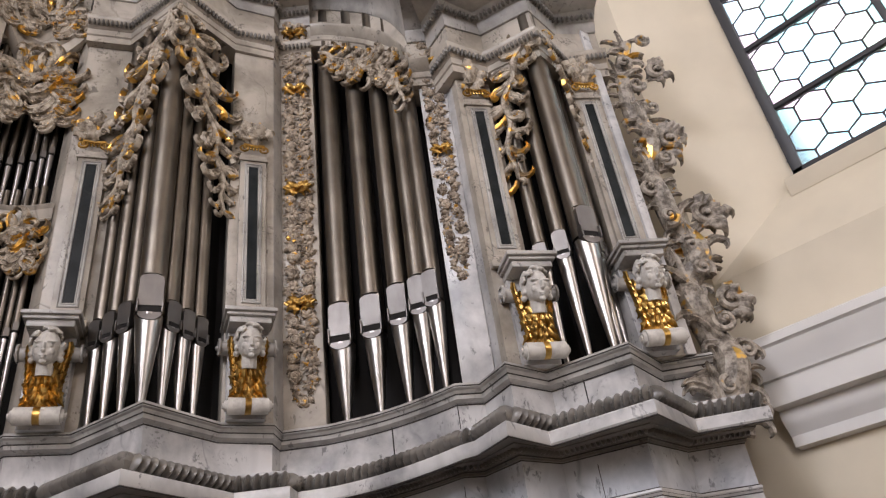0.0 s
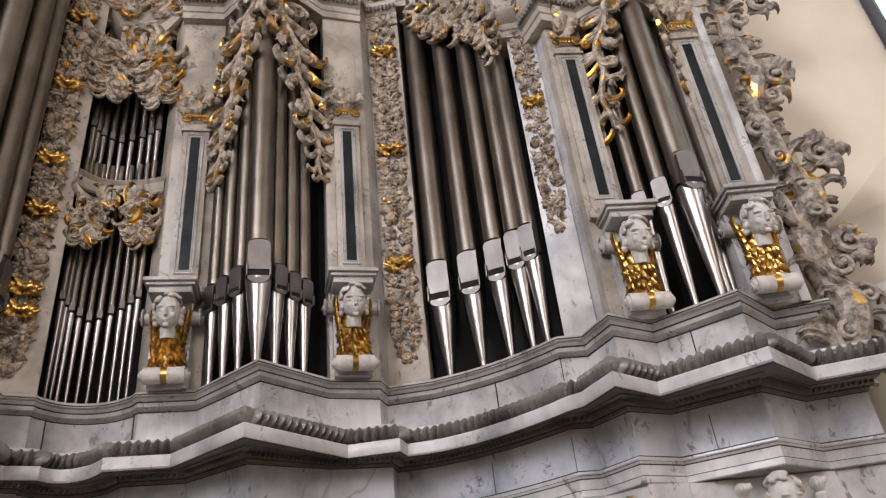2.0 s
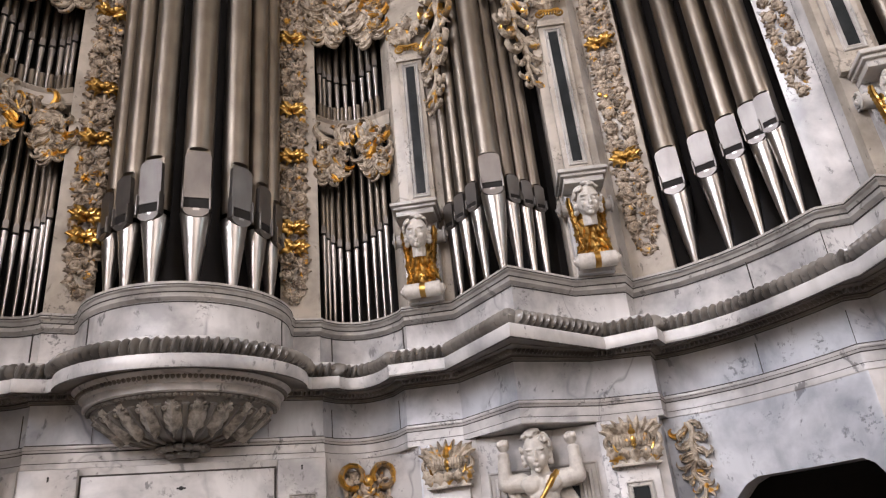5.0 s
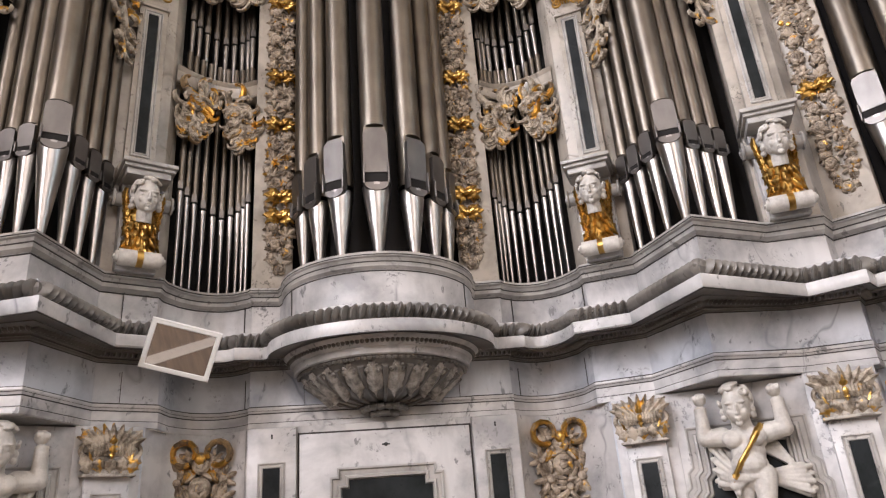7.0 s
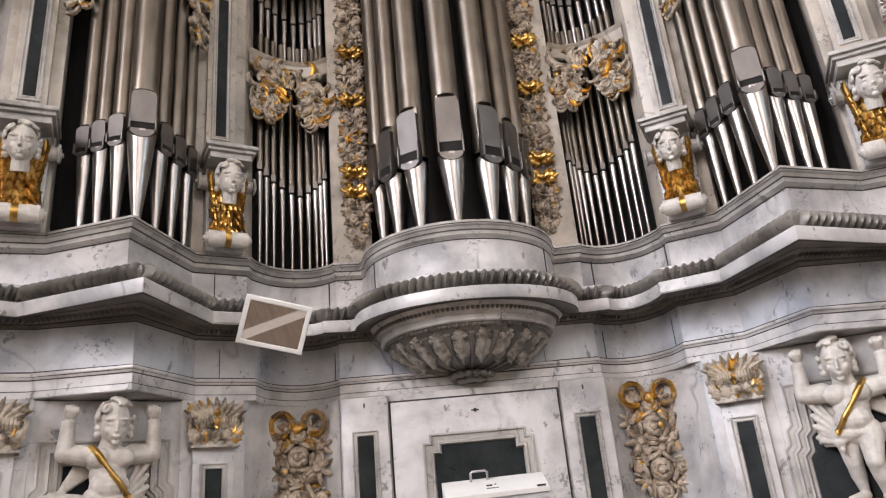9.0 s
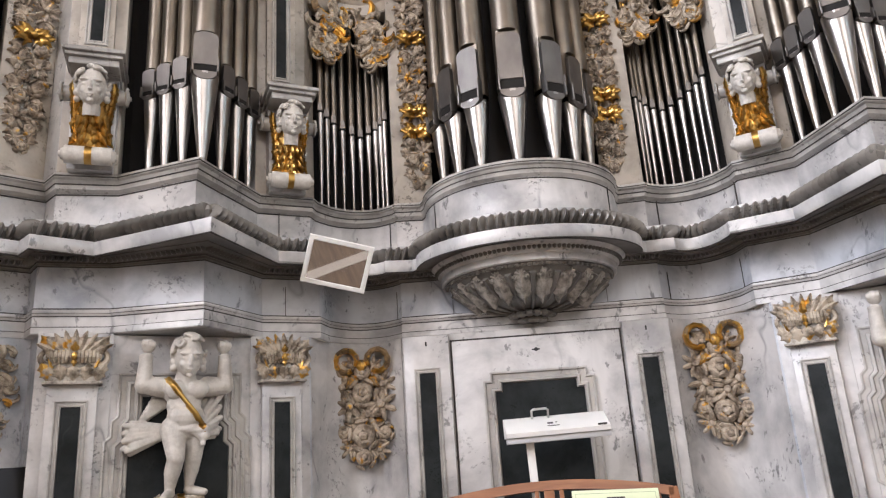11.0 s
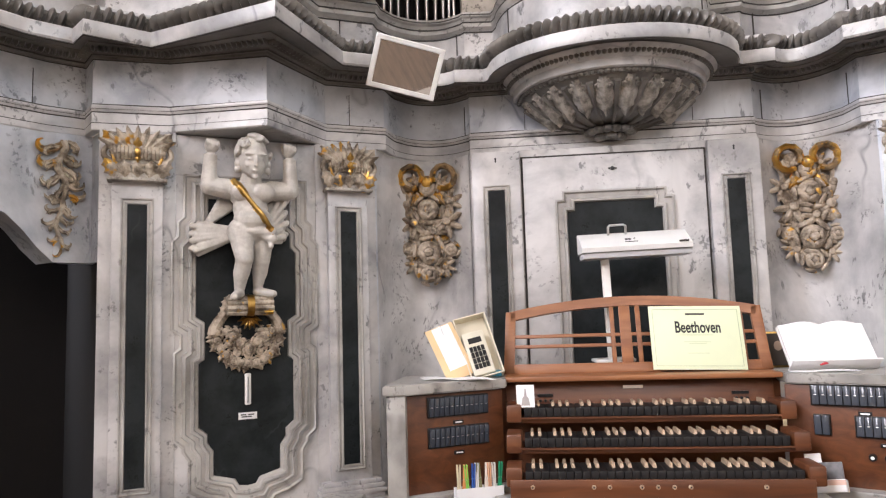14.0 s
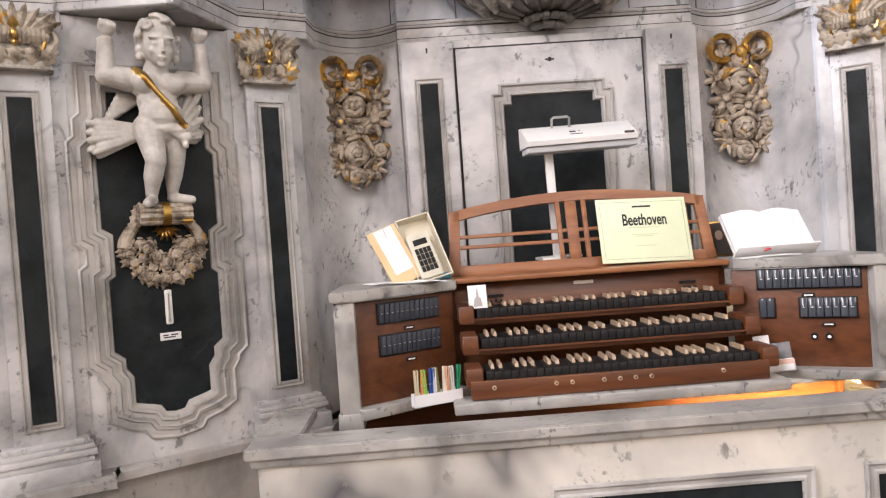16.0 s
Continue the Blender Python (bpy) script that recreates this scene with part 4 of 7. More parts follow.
def capital(parent, z, w):
    bm = bmesh.new()
    box(bm, -w / 2 - 0.014, -0.075, z, w / 2 + 0.014, 0.01, z + 0.010, 0.002)
    prism(bm, [(-w * 0.44, z + 0.01), (w * 0.44, z + 0.01), (w * 0.60, z + 0.165), (-w * 0.60, z + 0.165)], -0.066, 0.01)
    part("bell", bm, CARVE, parent)
    bm = bmesh.new()
    for i in range(5):
        leaf(bm, (i - 2) * 0.23 * w, z + 0.012, 90 - (i - 2) * 7, 0.060, 0.30, 3, 1.0, -0.064, 0.46)
    for i in range(9):
        leaf(bm, (i - 4) * 0.06 * w, z + 0.100, 90 - (i - 4) * 16, 0.092, 0.12, 2, 0.6, -0.074, 0.24)
    for k in range(13):
        x = (k - 6) * 0.075 * w
        tube(bm, [(x, -0.070, z + 0.075), (x, -0.084, z + 0.092), (x, -0.080, z + 0.115)], 0.0065, 5)
    tagged(part("acanthus", bm, CARVE_GOLD, parent, "carved acanthus and palmette"), kind="stuff")
    bm = bmesh.new()
    for s in (-1, 1):
        scroll(bm, s * 0.50 * w, z + 0.095, 0.040, 90, 1.6, 0.013, s, -0.050)
        leaf(bm, s * 0.42 * w, z + 0.015, 90 - s * 30, 0.075, 0.3, 3, 0.8, -0.060, 0.36)
        leaf(bm, s * 0.44 * w, z + 0.125, 90 - s * 40, 0.060, 0.2, 3, 0.8, -0.060, 0.36)
    tagged(part("side_foliage", bm, CARVE_GOLD, parent), kind="stuff")
    bm = bmesh.new()
    ball(bm, (0, -0.088, z + 0.095), (0.010, 0.010, 0.016), None, 8, 6)
    leaf(bm, 0, z + 0.10, 90, 0.05, 0.4, 2, 1.0, -0.075, 0.3)
    leaf(bm, 0, z + 0.092, 270, 0.035, 0.3, 2, 1.0, -0.08, 0.3)
    for s in (-1, 1):
        tube(bm, [(s * (0.40 * w + 0.012 * math.sin(a)), -0.075, z + 0.09 + 0.036 * math.cos(a)) for a in (0, 0.6, 1.2, 1.9, 2.5, 3.1)], 0.005, 5)
    tagged(part("gilding", bm, GOLD, parent, "gilded accents"), kind="stuff")


def lower_pilaster(p, q, w, group):
    for side, a, b in sides(p, q):
        t = thing("pilaster", facing(a, b, 0.0), "pale marble pilaster with dark green inlay and gilded leafy capital", "pilaster", "lower pilasters")
        bm = bmesh.new()
        box(bm, -w / 2 - 0.042, -0.016, 0.82, w / 2 + 0.042, 0.05, 2.08, 0.002)
        part("backing", bm, MARBLE, t)
        bm = bmesh.new()
        box(bm, -w / 2, -0.042, 0.82, w / 2, 0.0, 1.90, 0.002)
        part("shaft", bm, MARBLE, t)
        framed_panel(t, rect(-0.052, 0.858, 0.052, 1.838), [(d, y - 0.042) for d, y in RECT_ROWS], -0.0455)
        capital(t, 1.893, w)
        bm = bmesh.new()
        for k, (z0, z1, o) in enumerate(((0.806, 0.822, 0.012), (0.79, 0.806, 0.022), (0.772, 0.79, 0.028), (0.755, 0.772, 0.020), (0.70, 0.755, 0.034))):
            box(bm, -w / 2 - 0.02 - o, -0.050 - o, z0, w / 2 + 0.02 + o, 0.05, z1, 0.004)
        part("base", bm, MARBLE, t)


lower_pilaster((0.965, 3.285), (1.13, 3.185), 0.155, "f")
lower_pilaster((1.60, 2.895), (1.755, 2.81), 0.16, "e")
# a moulded plinth under them
PLINTH = [[(0.58, 3.44), (0.75, 3.52), (0.88, 3.40), (0.90, 3.22), (1.10, 3.09), (1.13, 3.14), (1.50, 2.88), (1.47, 2.83), (1.80, 2.68), (1.86, 2.74), (1.90, 2.80)]]
for s in (1, -1):
    bm = bmesh.new()
    line = [Vector((x, y)) for x, y in PLINTH[0]]
    cen = Vector((1.7, 4.0))
    rings = []
    for out, z in ((-0.05, 0.705), (0.0, 0.705), (0.012, 0.70), (0.012, 0.675), (-0.01, 0.662), (-0.02, 0.64), (-0.02, 0.30), (0.01, 0.28), (0.01, 0.0)):
        rings.append([bm.verts.new((s * (p + out * (p - cen).normalized()).x, (p + out * (p - cen).normalized()).y, z)) for p in line])
    for a, b in zip(rings, rings[1:]):
        for i in range(len(a) - 1):
            bm.faces.new((a[i], a[i + 1], b[i + 1], b[i]))
    bm.faces.new(rings[0] + [bm.verts.new((s * 1.9, 3.6, 0.704))])
    part("plinth", bm, MARBLE_WARM, case)

# niche frames behind the statues
half = [(0, 0.79), (0.06, 0.80), (0.075, 0.825), (0.13, 0.84), (0.165, 0.86), (0.165, 0.955), (0.185, 0.985), (0.185, 1.005), (0.215, 1.03), (0.215, 1.295), (0.195, 1.31), (0.195, 1.385), (0.225, 1.405), (0.225, 1.68), (0.205, 1.70), (0.205, 1.75), (0.185, 1.77), (0.185, 1.90)]
NICHE = half + [(-x, z) for x, z in half[:0:-1]]
for p, q in (((1.13, 3.185), (1.60, 2.895)), ((2.43, 1.835), (2.84, 1.57))):
    for side, a, b in sides(p, q):
        t = thing("niche_panel", facing(a, b, 0.0, 0.012), "stepped moulded marble frame round a dark green panel", "wall panel", "niche panels")
        bm = bmesh.new()
        box(bm, -0.27, 0.0, 0.70, 0.27, 0.03, 2.075)
        part("backing", bm, MARBLE, t)
        framed_panel(t, NICHE, [(-0.034, 0.002), (-0.034, -0.010), (-0.028, -0.014), (-0.022, -0.009), (-0.008, -0.008), (-0.004, -0.016), (0, -0.016), (0.006, -0.020), (0.010, -0.012), (0.022, -0.010), (0.026, -0.020), (0.034, -0.020), (0.038, -0.008), (0.048, -0.006), (0.052, 0.002)], -0.001)

# the door panel with its eared frame
door = thing("marble_door", pose(0, 3.47, 0), "pale marble door panel with an eared frame and dark inlay", "door panel", kind="structure")
bm = bmesh.new()
box(bm, -0.358, -0.012, 0.70, 0.358, 0.02, 2.044, 0.002)
part("door_leaf", bm, MARBLE, door)
# thin dark sheet stands for the shade in the gap round the leaf
bm = bmesh.new()
box(bm, -0.366, -0.004, 0.70, 0.366, -0.002, 2.052)
part("shadow_gap", bm, GROOVE, door)
bm = bmesh.new()
rod(bm, (0.0, -0.012, 1.985), (0.0, -0.016, 1.985), 0.008, None, 12)
box(bm, -0.017, -0.014, 1.982, 0.017, -0.012, 1.988)
part("keyhole_plate", bm, INK, door)
eared = [(-0.235, 0.82), (0.235, 0.82), (0.235, 1.865), (0.205, 1.865), (0.205, 1.900), (-0.205, 1.900), (-0.205, 1.865), (-0.235, 1.865)]
framed_panel(door, eared, [(0, -0.01), (0, -0.024), (0.008, -0.028), (0.013, -0.018), (0.030, -0.016), (0.036, -0.026), (0.044, -0.026), (0.050, -0.010)], -0.0125)
for s in (-1, 1):
    t = thing("door_pilaster", pose(s * 0.468, 3.47, 0), "narrow marble pilaster with dark green inlay beside the door panel", "pilaster", "door pilasters")
    bm = bmesh.new()
    box(bm, -0.098, -0.03, 0.70, 0.098, 0.0, 2.075, 0.003)
    part("shaft", bm, MARBLE, t)
    framed_panel(t, rect(-0.055, 0.86, 0.055, 1.935), [(d, y - 0.03) for d, y in RECT_ROWS], -0.0335)
    bm = bmesh.new()
    rod(bm, (0, -0.031, 2.045), (0, -0.034, 2.045), 0.004, None, 8)
    box(bm, -0.003, -0.033, 2.03, 0.003, -0.031, 2.045)
    part("hook", bm, INK, t)

# the leafy bowl under the middle tower
bowl = thing("leafy_corbel", pose(0, 3.50, 0), "grey carved acanthus bowl with a seed cluster below", "corbel")
bm = bmesh.new()
upper = [(0.43, 2.358), (0.425, 2.350), (0.408, 2.340), (0.398, 2.328), (0.392, 2.322), (0.386, 2.320), (0.386, 2.292), (0.38, 2.288), (0.34, 2.290)]
lathe(bm, upper, 48, (0, 0), 180, 360)
part("drum_moulding", bm, MARBLE, bowl)
bm = bmesh.new()
for i in range(64):
    a = radians(181 + 178 * i / 63)
    ball(bm, (0.406 * math.cos(a), 0.406 * math.sin(a), 2.340), (0.010, 0.010, 0.013), None, 6, 4)
tagged(part("egg_ornament", bm, MARBLE_GREY, bowl), kind="stuff")
bm = bmesh.new()
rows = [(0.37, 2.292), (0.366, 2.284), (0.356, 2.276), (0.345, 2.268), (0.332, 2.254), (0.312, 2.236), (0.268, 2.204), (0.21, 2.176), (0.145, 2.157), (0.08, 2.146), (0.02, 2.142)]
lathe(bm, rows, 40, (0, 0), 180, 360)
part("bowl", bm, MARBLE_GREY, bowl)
bm = bmesh.new()
for i in range(11):
    a = radians(184 + 17.2 * i)
    pts, rad = [], []
    for r, z in rows[4:]:
        pts.append(((r + 0.006) * math.cos(a), (r + 0.006) * math.sin(a), z))
        rad.append(0.011 * (0.4 + r / 0.35))
    tube(bm, pts, rad, 6)
part("ribs", bm, MARBLE_GREY, bowl)
for i in range(10):
    a = 192.6 + 17.2 * i
    bm = bmesh.new()
    leaf(bm, 0, 0.0, 270, 0.17, 0.07, 4, 0.0, -0.004, 0.36)
    for s in (-1, 1):
        scroll(bm, s * 0.022, -0.035, 0.020, 90, 1.2, 0.0055, s, -0.004)
        scroll(bm, s * 0.016, -0.085, 0.013, 90, 1.1, 0.0045, -s, -0.004)
    m = Matrix.Rotation(radians(a + 90), 4, "Z") @ Matrix.Translation((0, -0.350, 2.270)) @ Matrix.Rotation(radians(50), 4, "X")
    part("acanthus_leaf", bm, BOWL_LEAF, bowl, "", m)
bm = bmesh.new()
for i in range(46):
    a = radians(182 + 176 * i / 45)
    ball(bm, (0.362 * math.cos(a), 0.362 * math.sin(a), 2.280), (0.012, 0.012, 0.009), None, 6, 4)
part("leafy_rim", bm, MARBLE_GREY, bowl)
bm = bmesh.new()
for i in range(16):
    a = radians(190 + 160 * (i % 8) / 7)
    r = 0.085 if i < 8 else 0.045
    ball(bm, (r * math.cos(a), -0.03 + r * math.sin(a), 2.132 - (0 if i < 8 else 0.020)), (0.024, 0.022, 0.017), None, 7, 5)
tagged(part("seed_tuft", bm, MARBLE_GREY, bowl), kind="stuff")


# hanging garlands beside the door, and carved corner pieces by the arches
def bow_garland(side):
    m = Matrix.Translation((side * 0.765, 3.545, 0)) @ Matrix.Rotation(radians(side * -6), 4, "Z")
    t = thing("bow_garland", m @ pose(0, 0, 1.588), "carved flower garland hung from a gilded bow", "carved garland", "garlands by the door")
    piece("bow", GOLD_WORN, t, sized(0, -0.012, 0.365, 0.27))
    r = random.Random(31 if side > 0 else 32)
    for x, z, s, k in ((0, 0.0, 0.055, "rose"), (0.065, 0.035, 0.04, "daisy"), (-0.06, 0.05, 0.045, "daisy"), (0.0, 0.10, 0.075, "rose"), (-0.085, 0.12, 0.045, "rose"), (0.09, 0.11, 0.045, "rose"), (0.02, 0.20, 0.05, "daisy"), (-0.06, 0.24, 0.06, "daisy"), (0.075, 0.245, 0.06, "daisy"), (0.0, 0.30, 0.07, "rose"), (-0.09, 0.33, 0.05, "daisy"), (0.09, 0.34, 0.05, "daisy"), (0.0, 0.40, 0.055, "rose"), (-0.05, 0.43, 0.035, "daisy"), (0.05, 0.43, 0.035, "daisy")):
        piece(k, FLOWER, t, sized(x, -0.024, 0.90 * z, s * 1.22, r.uniform(0, 90)))
    bm = bmesh.new()
    for i in range(34):
        z = r.uniform(0.02, 0.37)
        s = 1 if i % 2 else -1
        leaf(bm, s * r.uniform(0, 0.04), z, 90 - s * r.uniform(50, 150), r.uniform(0.06, 0.10) * (0.6 + 0.5 * min(1, z / 0.25)), r.uniform(0.15, 0.5), 3, 0.6)
    tagged(part("leaves", bm, FLOWER, t), kind="stuff")


for s in (1, -1):
    bow_garland(s)
    for p, q, w in (((1.88, 2.87), (1.99, 2.765), 0.12), ((2.262, 2.075), (2.245, 1.915), 0.12)):
        a, b = (p, q) if s > 0 else (mirrored(q), mirrored(p))
        lace("spandrel_carving", facing(a, b, 0, 0.006), [(0.0, 2.05), (0.01 * s, 1.95), (-0.01 * s, 1.86), (0.015 * s, 1.78), (0.0, 1.68)], [w, w * 0.9, w * 0.7, w * 0.6, w * 0.4], CARVE_GOLD, "carved leafy corner piece with touches of gold", "carving", 50 + int(10 * p[0]), None, "arch carvings")

# ---- upper storey ----
C = CASE


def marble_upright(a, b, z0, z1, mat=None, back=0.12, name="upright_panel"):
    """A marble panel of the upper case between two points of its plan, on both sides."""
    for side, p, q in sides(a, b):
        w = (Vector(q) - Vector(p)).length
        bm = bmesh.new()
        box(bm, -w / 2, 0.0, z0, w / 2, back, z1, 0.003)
        part(name, bm, mat or MARBLE_DIM_WARM, case, "", facing(p, q, 0.0))


marble_upright(C[13], C[14], 2.752, 6.2)
marble_upright(C[31], C[32], 2.752, 6.2)
marble_upright(C[48], C[49], 2.752, 5.2, MARBLE)
marble_upright((2.42, 2.09), (2.39, 1.99), 2.752, 5.2, MARBLE)
for a, b in ((C[26], C[27]), (C[29], C[30]), (C[50], C[51]), (C[53], C[54])):
    marble_upright(a, b, 2.752, 5.3)
marble_upright((0.985, 3.60), (0.995, 3.475), 2.752, 5.2)
marble_upright((1.20, 3.365), (1.25, 3.45), 2.752, 5.2, MARBLE_WARM, 0.05)
marble_upright((1.87, 2.935), (1.955, 2.985), 2.752, 5.3, MARBLE_WARM, 0.05)
marble_upright((3.03, 1.47), (3.12, 1.66), 2.752, 5.0, MARBLE, 0.05)


def upper_pilaster(x, y, turn, z1):
    for s in (1, -1):
        t = thing("upper_pilaster", pose(s * x, y, 0, 0, 0, s * turn), "pale marble pilaster with dark green inlay and gilded scroll capital", "pilaster", "upper pilasters")
        w = 0.135
        bm = bmesh.new()
        box(bm, -w / 2, -0.0, 3.30, w / 2, 0.09, z1, 0.002)
        part("shaft", bm, MARBLE_DIM_WARM, t)
        framed_panel(t, rect(-0.045, 3.335, 0.045, z1 - 0.02), RECT_ROWS, -0.0035)
        bm = bmesh.new()
        for z0, z2, o in ((3.285, 3.30, 0.006), (3.262, 3.285, 0.014), (3.228, 3.262, 0.026)):
            box(bm, -w / 2 - o, -o, z0, w / 2 + o, 0.09, z2, 0.003)
        part("base", bm, MARBLE_DIM_WARM, t)
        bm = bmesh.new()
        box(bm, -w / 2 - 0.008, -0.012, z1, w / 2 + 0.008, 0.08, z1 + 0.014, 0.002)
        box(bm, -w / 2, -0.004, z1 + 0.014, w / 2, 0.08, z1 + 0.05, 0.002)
        part("necking", bm, MARBLE_DIM_WARM, t)
        bm = bmesh.new()
        for k in (-1, 1):
            scroll(bm, k * 0.055, z1 + 0.075, 0.027, 90, 1.6, 0.008, k, -0.01)
        tube(bm, [(-0.05, -0.018, z1 + 0.098), (0, -0.016, z1 + 0.092), (0.05, -0.018, z1 + 0.098)], 0.009, 6)
        for k in range(5):
            ball(bm, ((k - 2) * 0.016, -0.018, z1 + 0.075), (0.007, 0.008, 0.012), None, 6, 4)
        part("scroll_capital", bm, GOLD, t, "gilded ionic scrolls")
        r = random.Random(int(100 * x))
        bm = bmesh.new()
        for k in range(16):
            leaf(bm, r.uniform(-0.03, 0.03), z1 + 0.11 + r.uniform(0, 0.10), 90 + r.uniform(-75, 75), r.uniform(0.06, 0.12), r.uniform(0.3, 0.6), 3, 0.9)
        for k in (-1, 1):
            scroll(bm, k * 0.035, z1 + 0.16, 0.028, 0, 1.2, 0.007, k, -0.02)
        part("leaf_vase", bm, CARVE_GOLD, t, "leafy vase carving touched with gold")


UPPER = ((1.085, 3.385, -27, 4.20), (1.752, 2.945, -24, 4.20), (2.455, 1.925, -33, 4.22), (2.915, 1.545, -38, 4.24))
for u in UPPER:
    upper_pilaster(*u)


# ---- brackets with carved heads ----
def remeshed(bm, voxel, rounds):
    """Melts overlapping lumps into one carved surface."""
    me = bpy.data.meshes.new("lump")
    bm.to_mesh(me)
    bm.free()
    ob = new("lump", me)
    r = ob.modifiers.new("melt", "REMESH")
    r.mode, r.voxel_size = "VOXEL", voxel
    s = ob.modifiers.new("soft", "SMOOTH")
    s.factor, s.iterations = 0.5, rounds
    out = bpy.data.meshes.new_from_object(ob.evaluated_get(bpy.context.evaluated_depsgraph_get()))
    bpy.data.objects.remove(ob)
    res = bmesh.new()
    res.from_mesh(out)
    return res


def head_lumps(bm, c, h, tilt=0.0, seed=1):
    """A curly child's head, h tall, looking to -y."""
    r = random.Random(seed)
    k = h / 0.15
    M = Matrix.Translation(c) @ Matrix.Rotation(radians(tilt), 4, "X") @ Matrix.Scale(k, 4)

    def b(p, q, u=12, v=9):
        ball(bm, M @ Vector(p), q, M.to_3x3().to_4x4(), u, v)

    b((0, 0, 0), (0.046, 0.055, 0.066), 16, 12)
    b((0, -0.024, -0.028), (0.035, 0.033, 0.036))
    b((0, -0.048, -0.060), (0.012, 0.010, 0.009))
    b((0, -0.060, -0.010), (0.0062, 0.012, 0.019))
    b((0, -0.064, -0.023), (0.0082, 0.009, 0.006))
    for s in (-1, 1):
        b((s * 0.022, -0.040, -0.022), (0.013, 0.013, 0.014))
        b((s * 0.020, -0.0475, 0.012), (0.018, 0.009, 0.005))
        b((s * 0.019, -0.045, -0.003), (0.009, 0.008, 0.005))
        b((s * 0.005, -0.0560, -0.0395), (0.007, 0.0065, 0.0036))
    b((0, -0.0545, -0.0465), (0.008, 0.0065, 0.0036))
    # curls: small open rings lying on the scalp, thicker over the brow and the ears
    for i in range(46):
        a, e = 360 * 0.618 * i, 4 + 84 * ((i * 0.37) % 1.0)
        da = (a + 90 + 180) % 360 - 180
        if abs(da) < 62 and e < 34:
            continue
        nrm = Vector((math.cos(radians(a)) * math.cos(radians(e)), math.sin(radians(a)) * math.cos(radians(e)), math.sin(radians(e))))
        at = Vector((0.049 * nrm.x, 0.056 * nrm.y, 0.006 + 0.064 * nrm.z))
        u = nrm.cross(Vector((0.3, 0.2, 1))).normalized()
        v = nrm.cross(u)
        ring = 0.0125 * r.uniform(0.8, 1.15)
        tube(bm, [M @ (at + (0.004 + 0.004 * k / 8) * nrm + (1 - 0.05 * k) * ring * (math.cos(0.8 * k + i) * u + math.sin(0.8 * k + i) * v)) for k in range(9)], 0.0062 * h / 0.15, 6)
    for s in (-1, 1):
        for z in (-0.040, -0.020, 0.002):
            b((s * 0.048, 0.004 + r.uniform(-0.008, 0.012), z), (0.012, 0.015, 0.013), 8, 6)


def head_bracket_parts(t, seed):
    bm = bmesh.new()
    box(bm, -0.115, -0.165, 0.452, 0.115, 0.08, 0.470, 0.003)
    box(bm, -0.105, -0.150, 0.436, 0.105, 0.08, 0.452, 0.003)
    box(bm, -0.092, -0.135, 0.405, 0.092, 0.08, 0.436, 0.004)
    part("cap_slab", bm, MARBLE_WARM, t)
    bm = bmesh.new()
    prism(bm, [(-0.082, 0.0), (0.082, 0.0), (0.088, 0.41), (-0.088, 0.41)], -0.02, 0.08)
    part("console_block", bm, MARBLE, t)
    for s in (-1, 1):
        bm = bmesh.new()
        rod(bm, (s * 0.07, -0.025, 0.325), (s * 0.118, -0.025, 0.325), 0.036, 0.030, 18)
        rod(bm, (s * 0.118, -0.025, 0.325), (s * 0.130, -0.025, 0.325), 0.021, 0.018, 14)
        rod(bm, (s * 0.130, -0.025, 0.325), (s * 0.138, -0.025, 0.325), 0.011, 0.009, 12)
        tube(bm, [(s * 0.122, -0.025 + (0.046 - 0.0016 * k) * math.cos(0.55 * k), 0.325 + (0.046 - 0.0016 * k) * math.sin(0.55 * k)) for k in range(25)], 0.0068, 6)
        part("side_scroll", bm, MARBLE_WARM, t, "marble side volute")
    bm = bmesh.new()
    rod(bm, (-0.085, -0.075, 0.037), (0.085, -0.075, 0.037), 0.036, None, 18)
    for s in (-1, 1):
        rod(bm, (s * 0.085, -0.075, 0.037), (s * 0.098, -0.075, 0.037), 0.026, 0.022, 16)
        rod(bm, (s * 0.098, -0.075, 0.037), (s * 0.106, -0.075, 0.037), 0.012, None, 12)
    part("foot_roll", bm, STATUE, t, "pale rolled scroll foot")
    bm = bmesh.new()
    rod(bm, (-0.013, -0.075, 0.037), (0.013, -0.075, 0.037), 0.0375, None, 18)
    part("gold_band", bm, GOLD, t)
    r = random.Random(seed)
    bm = bmesh.new()
    ball(bm, (0, -0.05, 0.22), (0.054, 0.050, 0.10), None, 12, 8)
    ball(bm, (0, -0.05, 0.12), (0.038, 0.045, 0.09), None, 12, 8)
    for row, half_w in enumerate((0.052, 0.056, 0.058, 0.050, 0.040, 0.030, 0.022)):
        for k in range(7):
            x = (k - 3) / 3
            z = 0.335 - 0.036 * row + r.uniform(-0.008, 0.008)
            leaf(bm, x * half_w, z, 270 - x * (14 - 8 * row) + r.uniform(-12, 12), 0.088, 0.20, 3, 0.9, -0.054 - 0.052 * (1 - x * x) * (1 - 0.10 * row), 0.24)
    for s in (-1, 1):
        for k in range(7):
            frond(bm, s * (0.074 - 0.004 * k), 0.37 - 0.034 * k, 270 + s * 12, 0.085, 0.017, -s * 60, -0.055, 4)
    tagged(part("wing_collar", bm, GOLD, t, "gilded feathered collar"), kind="stuff")
    bm = bmesh.new()
    head_lumps(bm, (0, -0.122, 0.310), 0.172, 10, seed)
    rod(bm, (0, -0.088, 0.20), (0, -0.11, 0.28), 0.034, 0.032, 12)
    part("carved_head", remeshed(bm, 0.0028, 1), STATUE, t, "pale painted carved head")


